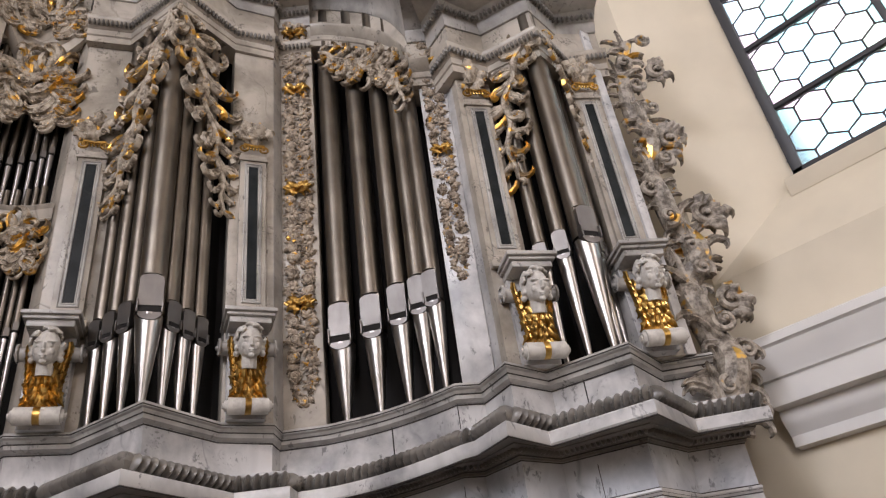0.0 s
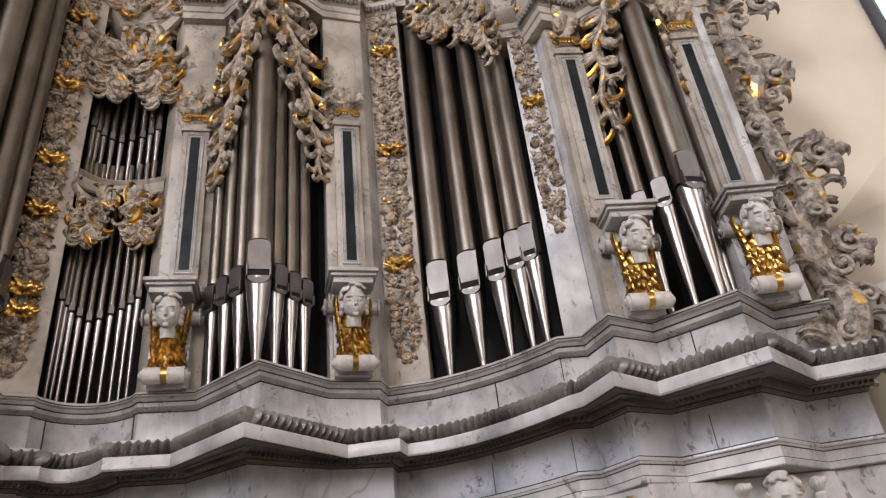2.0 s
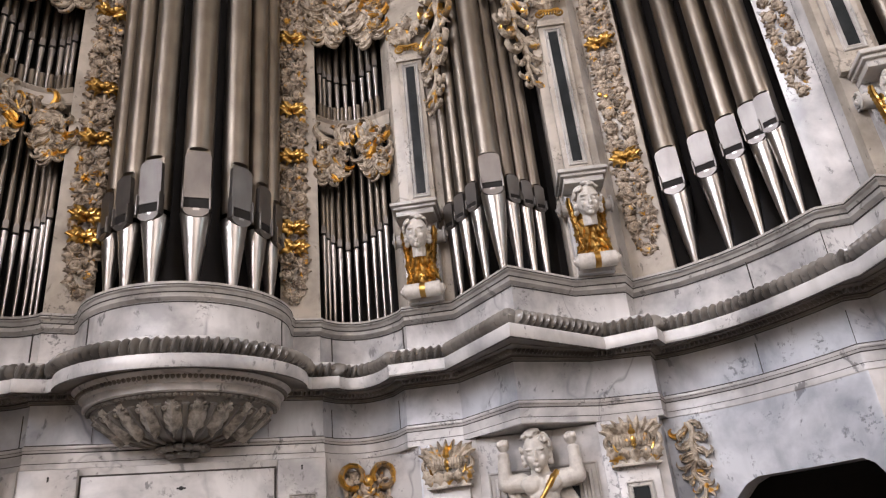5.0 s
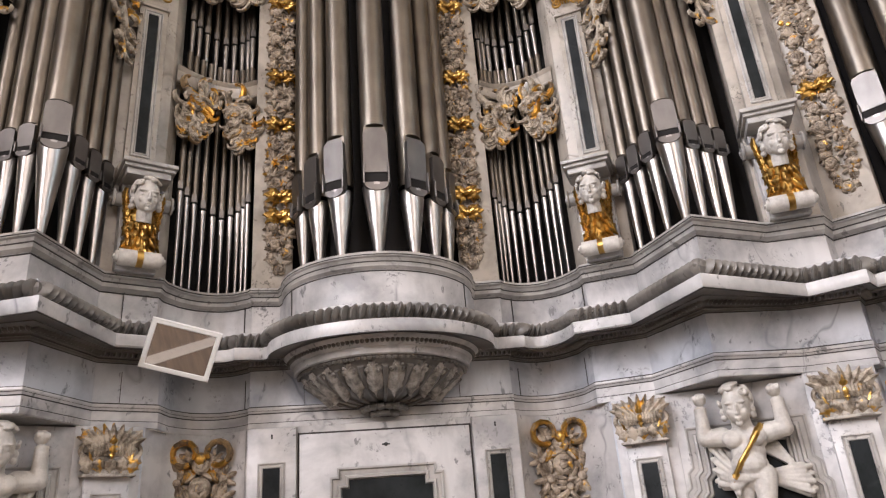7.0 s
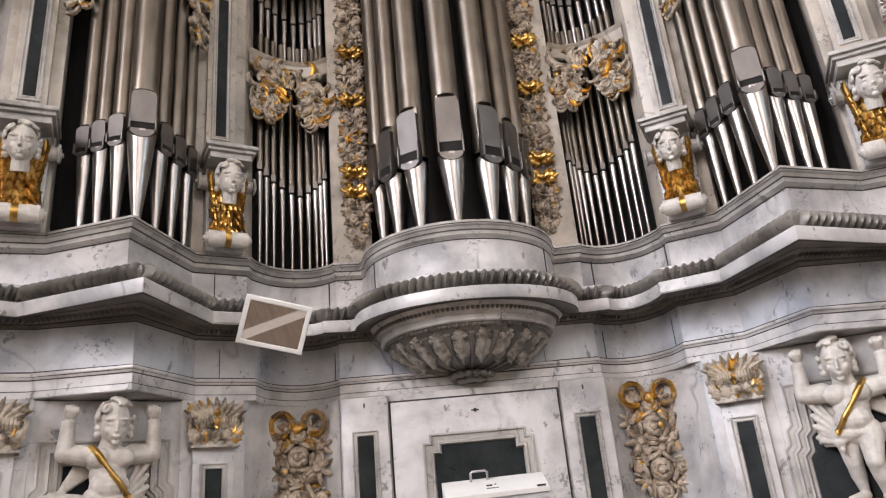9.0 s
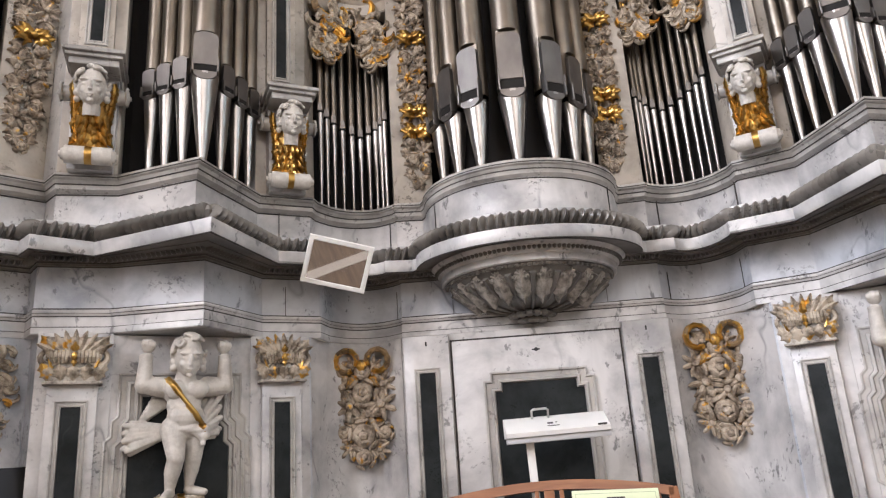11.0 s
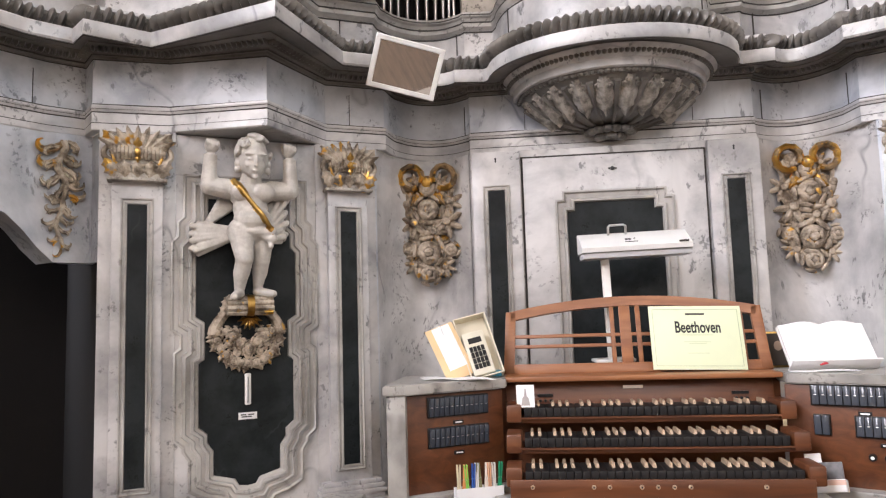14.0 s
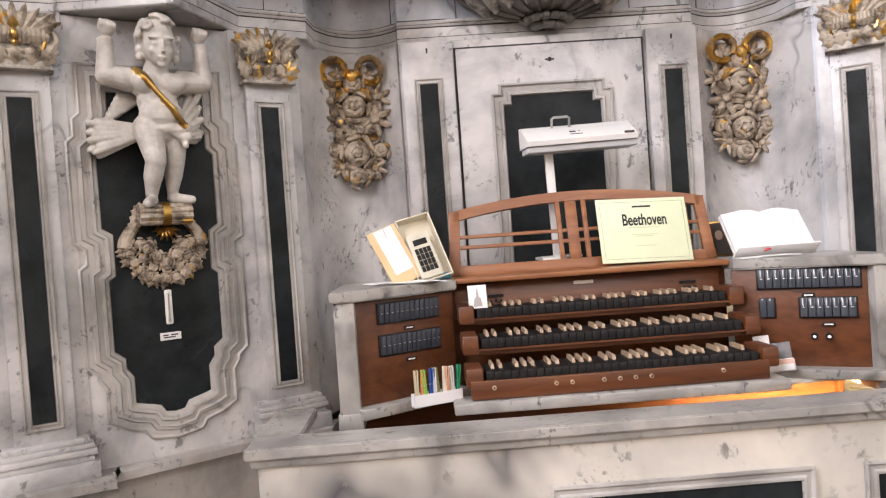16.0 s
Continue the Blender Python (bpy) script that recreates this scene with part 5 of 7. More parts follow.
base_bracket = thing("head_bracket", pose(0, 0, 0), "marble bracket with a pale carved head and gilded collar", "bracket", "head brackets")
head_bracket_parts(base_bracket, 3)
spots = []
for x, y, turn in ((1.055, 3.375, -27), (1.735, 2.945, -24), (2.50, 1.905, -33), (2.87, 1.555, -38)):
    for s in (1, -1):
        spots.append(pose(s * x, y, 2.757, 0, 0, s * turn))
for m in spots[1:]:
    copy_thing(base_bracket, m)
base_bracket.matrix_basis = spots[0]

# ---- long garlands ----
for s in (1, -1):
    flower_strip(pose(s * 0.475, 3.655, 0, 0, 0, s * -8), 2.86, 5.6, 0.165, (3.13, 3.24, 3.66, 3.96, 4.45, 4.95), 11 + s, "carved flower garland with gilded bows on a marble strip")
    flower_strip(facing(*(((1.95, 2.99), (2.09, 2.845)) if s > 0 else ((-2.09, 2.845), (-1.95, 2.99)))), 2.88, 5.6, 0.165, (3.38, 4.10, 4.85, 5.35), 21 + s, "carved rose garland with gilded bows on a marble strip")
    flower_strip(facing(*(((2.335, 2.21), (2.42, 2.09)) if s > 0 else ((-2.42, 2.09), (-2.335, 2.21)))), 3.28, 4.85, 0.125, (4.03, 4.66), 31 + s, "slender carved flower garland with gilded bows")

# ---- cross rails and openwork in the inner fields ----
for s in (1, -1):
    line = [Vector(p) for p in curve_through([(0.60, 3.655), (0.70, 3.71), (0.80, 3.70), (0.90, 3.63), (0.985, 3.52)], 24)]

    def rail(rise, z, rows, name):
        bm = bmesh.new()
        rings = []
        for i, p in enumerate(line):
            k = i / 24
            zz = z(k)
            rings.append([bm.verts.new((s * p.x - 0.4 * s * d * (k - 0.4), p.y - d, zz + h)) for d, h in rows])
        for a, b in zip(rings, rings[1:]):
            for j in range(len(rows) - 1):
                bm.faces.new((a[j], a[j + 1], b[j + 1], b[j]))
        part(name, bm, MARBLE_DIM_WARM, case)

    wave = lambda k: 3.905 + 0.02 * math.sin(math.pi * k)
    rail(0, wave, [(-0.08, 0.045), (0.02, 0.045), (0.028, 0.038), (0.02, 0.028), (0.008, 0.02), (0.004, -0.035), (0.012, -0.042), (0.006, -0.052), (-0.08, -0.055)], "cross_rail")
    arch = lambda k: 5.0 + 0.16 * (2 * k - 1) ** 2
    rail(0, arch, [(-0.08, 0.12), (0.05, 0.12), (0.055, 0.10), (0.03, 0.08), (0.02, 0.0), (0.028, -0.01), (0.0, -0.02), (-0.08, -0.02)], "arched_rail")
    for k0, k1, zt, zb, w, seed in ((2, 12, 3.87, 3.55, 0.140, 61), (22, 13, 3.88, 3.56, 0.140, 62), (2, 12, 4.98, 4.50, 0.205, 63), (22, 12, 5.0, 4.48, 0.205, 64), (2, 13, 5.42, 5.16, 0.17, 65), (22, 12, 5.45, 5.18, 0.17, 66)):
        p, q = line[min(k0, k1)], line[max(k0, k1)]
        ww = (q - p).length
        a, b = ((p.x, p.y), (q.x, q.y)) if s > 0 else ((-q.x, q.y), (-p.x, p.y))
        out = (-1 if k0 < k1 else 1) * s
        h = zt - zb
        lace("openwork_carving", facing(a, b, 0, 0.02), [(-out * ww * 0.35, zt - 0.10 * h / 0.3), (out * ww * 0.05, zt - 0.22 * h), (out * ww * 0.22, zt - 0.52 * h), (out * ww * 0.30, zt - 0.78 * h), (out * ww * 0.36, zb)], [w * 1.2, w * 1.4, w * 1.2, w * 1.0, w * 0.6], CARVE_GOLD, "openwork acanthus carving touched with gold before the pipes", "carving", seed, None, "openwork carvings")


for s in (1, -1):
    a, b = ((0.60, 3.72), (0.985, 3.60)) if s > 0 else ((-0.985, 3.60), (-0.60, 3.72))
    bm = bmesh.new()
    box(bm, -0.21, 0.0, 5.08, 0.21, 0.05, 6.2)
    part("upright_panel", bm, MARBLE_DIM_WARM, case, "", facing(a, b, 0))

# ---- openwork curtains over the towers and hollow fields ----
for s in (1, -1):
    for p, q, spine, w, seed in (
        ((1.20, 3.33), (1.265, 2.96), [(0.20, 5.02), (0.09, 4.75), (0.02, 4.48), (-0.06, 4.20), (-0.11, 3.98), (-0.135, 3.84)], [0.25, 0.31, 0.29, 0.24, 0.17, 0.11], 71),
        ((1.265, 2.96), (1.63, 3.05), [(-0.18, 5.02), (-0.06, 4.78), (0.02, 4.50), (0.10, 4.24), (0.15, 4.02), (0.165, 3.86)], [0.25, 0.31, 0.29, 0.24, 0.17, 0.11], 72),
        ((2.57, 1.90), (2.645, 1.60), [(0.14, 4.62), (0.03, 4.45), (-0.06, 4.25), (-0.10, 4.0), (-0.11, 3.72)], [0.17, 0.22, 0.22, 0.19, 0.14], 73),
        ((2.645, 1.60), (2.93, 1.66), [(-0.12, 4.62), (0.0, 4.48), (0.08, 4.28), (0.115, 4.08), (0.13, 3.86)], [0.17, 0.21, 0.21, 0.18, 0.13], 74),
        ((2.12, 2.80), (2.22, 2.62), [(-0.09, 5.12), (0.02, 5.02), (0.10, 4.92)], [0.13, 0.20, 0.22], 75),
        ((2.22, 2.62), (2.30, 2.26), [(-0.16, 4.95), (-0.04, 4.82), (0.08, 4.72), (0.15, 4.58), (0.17, 4.40)], [0.22, 0.24, 0.22, 0.16, 0.10], 76),
    ):
        a, b = (p, q) if s > 0 else (mirrored(q), mirrored(p))
        lace("openwork_carving", facing(a, b, 0, 0.03), [(s * x, z) for x, z in spine], w, CARVE_GOLD, "openwork acanthus carving touched with gold before the pipes", "carving", seed, None, "openwork carvings")

# ---- upper entablature ----
UP_PLAN = half_plan((0.44, 0.42, 3.66), ((0.45, 3.62), (0.60, 3.60)), ((0.61, 3.63), (0.70, 3.68), (0.80, 3.67), (0.90, 3.60), (0.955, 3.50)),
                    ((0.96, 3.44), (1.165, 3.33)), (1.265, 2.93), ((1.65, 3.0), (1.865, 2.92)), ((1.94, 2.98), (2.08, 2.835)),
                    ((2.09, 2.82), (2.19, 2.66), (2.245, 2.49), (2.275, 2.33), (2.285, 2.22)), ((2.29, 2.21), (2.375, 2.13)),
                    ((2.33, 1.945), (2.54, 1.87)), (2.625, 1.585), ((2.90, 1.60), (3.06, 1.44)))


def entablature(i0, i1, z, rows, name, mat):
    """rows of (share towards the fascia plan, height over z)."""
    for s in (1, -1):
        bm = bmesh.new()
        rings = []
        for k, h in rows:
            rings.append([bm.verts.new((s * (x + k * (fx - x)), y + k * (fy - y), z(i) + h)) for i, ((x, y), (fx, fy)) in enumerate(zip(UP_PLAN, FASCIA)) if i0 <= i <= i1])
        for a, b in zip(rings, rings[1:]):
            for i in range(len(a) - 1):
                bm.faces.new((a[i], a[i + 1], b[i + 1], b[i]))
        part(name, bm, mat, case)


ROWS_LOW = [(-0.5, 0.0), (0.0, 0.0), (0.0, 0.045), (0.03, 0.05), (0.03, 0.09), (0.06, 0.095), (0.16, 0.135), (0.18, 0.145), (0.18, 0.16), (-0.05, 0.165)]
ROWS_HIGH = [(-0.05, 0.0), (0.02, 0.0), (0.08, 0.03), (0.12, 0.06), (0.26, 0.085), (0.30, 0.095), (0.90, 0.10), (0.92, 0.18), (1.02, 0.22), (1.15, 0.28), (1.15, 0.31), (-0.6, 0.36)]
for i0, i1, zl, zh in ((26, 30, 5.05, 5.42), (30, 32, 5.08, 5.42), (49, 54, 4.42, 4.77)):
    entablature(i0, i1, lambda i: zl, ROWS_LOW, "upper_architrave", MARBLE_DIM_WARM)
    entablature(i0, i1, lambda i: zl, [(-0.02, 0.16), (-0.02, zh - zl)], "upper_frieze", MARBLE_DIM_WARM)
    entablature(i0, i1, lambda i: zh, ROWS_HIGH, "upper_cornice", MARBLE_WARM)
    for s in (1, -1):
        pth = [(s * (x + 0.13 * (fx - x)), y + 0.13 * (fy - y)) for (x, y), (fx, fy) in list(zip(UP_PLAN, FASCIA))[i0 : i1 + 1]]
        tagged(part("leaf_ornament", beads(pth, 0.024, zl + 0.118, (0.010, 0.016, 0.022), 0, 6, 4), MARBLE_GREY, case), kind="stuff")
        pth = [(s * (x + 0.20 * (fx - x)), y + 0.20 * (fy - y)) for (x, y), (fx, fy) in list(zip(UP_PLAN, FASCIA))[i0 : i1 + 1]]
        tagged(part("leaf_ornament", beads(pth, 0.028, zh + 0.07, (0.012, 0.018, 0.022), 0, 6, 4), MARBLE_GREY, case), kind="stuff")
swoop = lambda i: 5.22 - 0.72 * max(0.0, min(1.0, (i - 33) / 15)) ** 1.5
entablature(32, 49, swoop, ROWS_LOW, "upper_architrave", MARBLE_DIM_WARM)
entablature(32, 49, swoop, [(-0.02, 0.16), (-0.02, 0.34)], "upper_frieze", MARBLE_DIM_WARM)
entablature(32, 49, lambda i: swoop(i) + 0.34, ROWS_HIGH, "upper_cornice", MARBLE_WARM)


# ---- carved side wings by the outer towers ----
for s in (1, -1):
    t = thing("side_wing_carving", pose(s * 3.075, 1.53, 2.45, 0, 0, s * -40), "tall worn grey acanthus wing carving with patches of gold", "carving", "side wings")
    r = random.Random(90 + s)
    bm = bmesh.new()
    spine = curve_through([(0.06, 0.0), (0.17, 0.30), (0.08, 0.60), (0.20, 0.85), (0.10, 1.2), (0.17, 1.55), (0.12, 1.9), (0.22, 2.25)], 42)
    tube(bm, [(s * x, -0.02 + 0.03 * math.sin(i), z) for i, (x, z) in enumerate(spine)], [0.075 - 0.0009 * i for i in range(43)], 9)
    for i, (x, z) in enumerate(spine):
        w = 0.21 - 0.0018 * i
        for k in (-1, 1, 0):
            frond(bm, s * x, z, 90 - k * r.uniform(20, 80), w * r.uniform(0.8, 1.3), w * r.uniform(0.12, 0.18), -k * r.uniform(80, 240) + (40 if k == 0 else 0), r.uniform(-0.06, 0.02), 5)
        if i % 3 == 0:
            scroll(bm, s * (x + r.uniform(-0.06, 0.10)), z, w * 0.30, 360 * r.random(), 1.3, 0.018, 1 if i % 2 else -1, -0.06)
    tagged(part("acanthus", bm, SILVER_CARVE, t), kind="stuff")
    for i, (x, z, q) in enumerate(((0.22, 0.55, 0.12), (0.26, 1.02, 0.13), (0.22, 1.50, 0.12), (0.30, 2.0, 0.11))):
        bm = bmesh.new()
        for k in range(9):
            leaf(bm, s * x, z, 90 - s * (20 + 16 * k), q * r.uniform(0.8, 1.3), r.uniform(0.3, 0.8), 3, 1.2, -0.02, 0.3)
        scroll(bm, s * (x + 0.03), z, q * 0.5, 40, 1.4, 0.022, s, -0.05)
        tagged(part("leaf_tuft", bm, SILVER_CARVE, t), kind="stuff")

# ---- the console ----
con = thing("organ_console", pose(0, 0, 0), "walnut organ console with three manuals in a marble surround", "organ console")
KX0, KX1 = -0.385, 0.375
# middle back panel over the keys and the key cheeks
bm = bmesh.new()
box(bm, -0.445, 3.02, 1.07, 0.425, 3.06, 1.19, 0.003)
bmesh.ops.rotate(bm, verts=bm.verts, cent=(0, 3.02, 1.07), matrix=Matrix.Rotation(radians(-12), 3, "X"))
part("back_panel", bm, WOOD, con)
bm = bmesh.new()
box(bm, -0.46, 2.98, 1.183, 0.44, 3.24, 1.2, 0.004)
part("desk_shelf", bm, WOOD_LIGHT, con)
bm = bmesh.new()
box(bm, -0.43, 2.715, 0.872, 0.42, 2.735, 0.925, 0.003)
part("piston_rail", bm, WOOD, con)
for x in (-0.365, -0.19, -0.145, -0.055, -0.01, 0.035, 0.08, 0.285):
    bm = bmesh.new()
    rod(bm, (x, 2.716, 0.905), (x, 2.709, 0.905), 0.0065, 0.006, 12)
    piston = part("piston", bm, IVORY, con, "round ivory push button")
    bm = bmesh.new()
    rod(bm, (x, 2.7092, 0.905), (x, 2.7085, 0.905), 0.0025, None, 8)
    part("dot", bm, INK, piston)
# three manuals
NAT = 0.7788 / 33
sharp_after = (0, 1, 3, 4, 5)


def natural_mesh():
    bm = bmesh.new()
    box(bm, 0.0008, 0, -0.028, NAT - 0.0008, 0.13, 0.0, 0.0012)
    return bm


def sharp_mesh():
    bm = bmesh.new()
    box(bm, -0.0052, 0.048, 0.0, 0.0052, 0.13, 0.012, 0.0)
    for v in bm.verts:
        if v.co.z > 0.005:
            v.co.x *= 0.8
            if v.co.y < 0.06:
                v.co.y += 0.006
    return bm


nat_ob = sharp_ob = None
for k in range(3):
    y, z = 2.722 + 0.098 * k, 0.948 + 0.079 * k
    man = part("manual", bmesh.new(), BLACK, con, matrix=pose(KX0, y, z))
    bm = bmesh.new()
    box(bm, -0.012, -0.004, -0.034, 0.79, 0.0, -0.029, 0.0)
    box(bm, -0.02, 0.02, -0.05, 0.80, 0.135, -0.030, 0.001)
    part("key_slip", bm, WOOD, man)
    for n in range(33):
        m = pose(n * NAT, 0, 0)
        if nat_ob is None:
            nat_ob = part("natural_key", natural_mesh(), BLACK, man, "black natural key", m)
        else:
            again(nat_ob, m, man)
        if n % 7 in sharp_after and n < 32:
            m = pose((n + 1) * NAT, 0, 0)
            if sharp_ob is None:
                sharp_ob = part("sharp_key", sharp_mesh(), IVORY, man, "ivory-topped raised key", m)
            else:
                again(sharp_ob, m, man)
    for s in (-1, 1):
        bm = bmesh.new()
        cx = -0.032 if s < 0 else 0.812
        box(bm, cx - 0.024, -0.004, -0.045, cx + 0.024, 0.12, 0.012, 0.006)
        part("cheek_block", bm, WOOD, man)


# side wings, set at an angle, with stop tabs
def wing(side):
    a = Vector((side * (0.438 if side > 0 else 0.455), 2.975))
    b = Vector((side * (0.775 if side > 0 else 0.745), 2.79))
    if side < 0:
        m = facing(tuple(b), tuple(a), 0.0)
    else:
        m = facing(tuple(a), tuple(b), 0.0)
    w = (b - a).length
    g = part("stop_wing", bmesh.new(), WOOD, con, "walnut stop panel with rocker tabs", m)
    bm = bmesh.new()
    box(bm, -w / 2, 0.0, 0.86, w / 2, 0.025, 1.163, 0.002)
    part("panel", bm, WOOD, g)
    rows = ((1.135, -0.115, 13, 0.0215), (1.045, 0.0, 7, 0.0215)) if side > 0 else ((1.125, -0.10, 12, 0.0175), (1.03, -0.10, 12, 0.0175))
    for z, x0, n, step in rows:
        bm = bmesh.new()
        box(bm, x0 - 0.004, -0.008, z - 0.034, x0 + n * step + 0.004, 0.0, z + 0.030, 0.002)
        part("tab_rail", bm, BLACK, g)
        tab = None
        for i in range(n):
            mm = pose(x0 + (i + 0.5) * step, -0.009, z, -8 if side > 0 else 6)
            if tab is None:
                bm = bmesh.new()
                box(bm, -step / 2 + 0.001, -0.006, -0.03, step / 2 - 0.001, 0.004, 0.027, 0.0015)
                tab = part("stop_tab", bm, TAB, g, "glossy dark rocker stop tab", mm)
                bm = bmesh.new()
                box(bm, -step * 0.16, -0.0066, -0.002, step * 0.16, -0.0058, 0.0)
                lab = part("engraving", bm, STEEL, g, "", mm)
            else:
                again(tab, mm, g)
                again(lab, mm, g)
        bm = bmesh.new()
        box(bm, x0 + n * step * 0.5 - 0.018, -0.005, z - 0.060, x0 + n * step * 0.5 + 0.018, 0.0, z - 0.048, 0.001)
        plate = part("name_plate", bm, BLACK, g)
        bm = bmesh.new()
        box(bm, x0 + n * step * 0.5 - 0.012, -0.0062, z - 0.056, x0 + n * step * 0.5 + 0.012, -0.0050, z - 0.052)
        part("engraving", bm, PAPER, plate)
    if side > 0:
        bm = bmesh.new()
        box(bm, -0.115, -0.008, 1.012, -0.068, 0.0, 1.075, 0.002)
        part("tab_rail", bm, BLACK, g)
        for i in range(2):
            again(tab, pose(-0.103 + 0.0215 * i, -0.009, 1.045, 0), g)
        for x in (0.035, 0.075):
            bm = bmesh.new()
            rod(bm, (x, 0.0, 0.955), (x, -0.014, 0.955), 0.011, 0.010, 16)
            k = part("knob", bm, BLACK, g, "round black swell knob")
            bm = bmesh.new()
            rod(bm, (x, -0.0142, 0.955), (x, -0.0150, 0.955), 0.005, None, 12)
            part("dot", bm, PAPER, k)
    # marble surround: top slab and end post, square to the room
    bm = bmesh.new()
    e = 0.835 if side > 0 else 0.812
    co = [(0.44, 2.955), (0.50, 2.925), (e - 0.075, 2.755), (e, 2.745), (e, 3.12), (0.44, 3.12)]
    lo, hi = [[bm.verts.new((side * x, y, z)) for x, y in co] for z in (1.168, 1.2)]
    bm.faces.new(lo)
    bm.faces.new(hi)
    for i in range(len(co)):
        bm.faces.new((lo[i], lo[(i + 1) % len(co)], hi[(i + 1) % len(co)], hi[i]))
    bmesh.ops.bevel(bm, geom=bm.edges[:], offset=0.004, segments=2, affect="EDGES")
    part("top_slab", bm, MARBLE_SLAB, con, "grey-veined marble top slab")
    bm = bmesh.new()
    x0, x1 = sorted((side * (e - 0.068), side * (e - 0.008)))
    box(bm, x0, 2.762, 0.84, x1, 3.10, 1.168, 0.004)
    box(bm, x0 - 0.006, 2.754, 0.80, x1 + 0.006, 3.10, 0.85, 0.004)
    part("end_post", bm, MARBLE_SLAB, con, "grey-veined marble end post")
    bm = bmesh.new()
    box(bm, -w / 2 - 0.02, -0.05, 0.832, w / 2 + 0.02, 0.04, 0.862, 0.004)
    part("foot_slab", bm, MARBLE_SLAB, g)
    return g


TAB, nt, b = material("tab_gloss", 0.12)
b.inputs["Base Color"].default_value = (0.05, 0.058, 0.072, 1)
wing(1)
wing(-1)
bm = bmesh.new()
box(bm, -0.48, 2.695, 0.838, 0.47, 2.80, 0.870, 0.005)
part("front_slab", bm, MARBLE_SLAB, con, "grey-veined marble key bed edge")
for nm, q in (("back_board", (-0.46, 3.05, 0.2, 0.45, 3.09, 1.178)), ("side_board", (-0.80, 3.00, 0.0, -0.78, 3.05, 0.84)), ("side_board", (0.78, 3.00, 0.0, 0.80, 3.05, 0.84)), ("lower_case", (-0.779, 3.02, 0.0, 0.779, 3.048, 0.84))):
    bm = bmesh.new()
    box(bm, *q)
    part(nm, bm, WOOD, con)

# music desk
desk = thing("music_desk", pose(0.0, 3.10, 1.2, -14), "cherry-wood music desk with slatted lattice and arched top", "music desk")
bm = bmesh.new()
n = 16
top = [(-0.435 + 0.87 * i / n, 0.225 + 0.045 * (1 - (2 * i / n - 1) ** 2)) for i in range(n + 1)]
low = [(x, z - 0.034) for x, z in top]
prism(bm, [(x * 0.97, z) for x, z in top] + [(x * 0.97, z) for x, z in low[::-1]], 0, 0.018)
part("top_rail", bm, WOOD_LIGHT, desk)
for x0, x1, z1 in ((-0.452, -0.415, 0.224), (0.413, 0.45, 0.224)):
    bm = bmesh.new()
    box(bm, x0, 0, 0, x1, 0.018, z1, 0.002)
    for v in bm.verts:
        if v.co.z > 0.1:
            v.co.x *= 0.972
    part("side_stile", bm, WOOD_LIGHT, desk)
bm = bmesh.new()
box(bm, -0.452, 0, 0, 0.45, 0.02, 0.035, 0.002)
part("bottom_rail", bm, WOOD_LIGHT, desk)
for x0, x1 in ((-0.075, -0.06), (-0.042, -0.004), (0.014, 0.03), (0.36, 0.375)):
    bm = bmesh.new()
    box(bm, x0, 0.002, 0.03, x1, 0.014, 0.245 if abs(x0) < 0.2 else 0.232, 0.0015)
    part("slat", bm, WOOD_LIGHT, desk)
for z in (0.092, 0.128):
    bm = bmesh.new()
    box(bm, -0.42, 0.004, z, 0.42, 0.012, z + 0.012, 0.0015)
    part("cross_slat", bm, WOOD_LIGHT, desk)

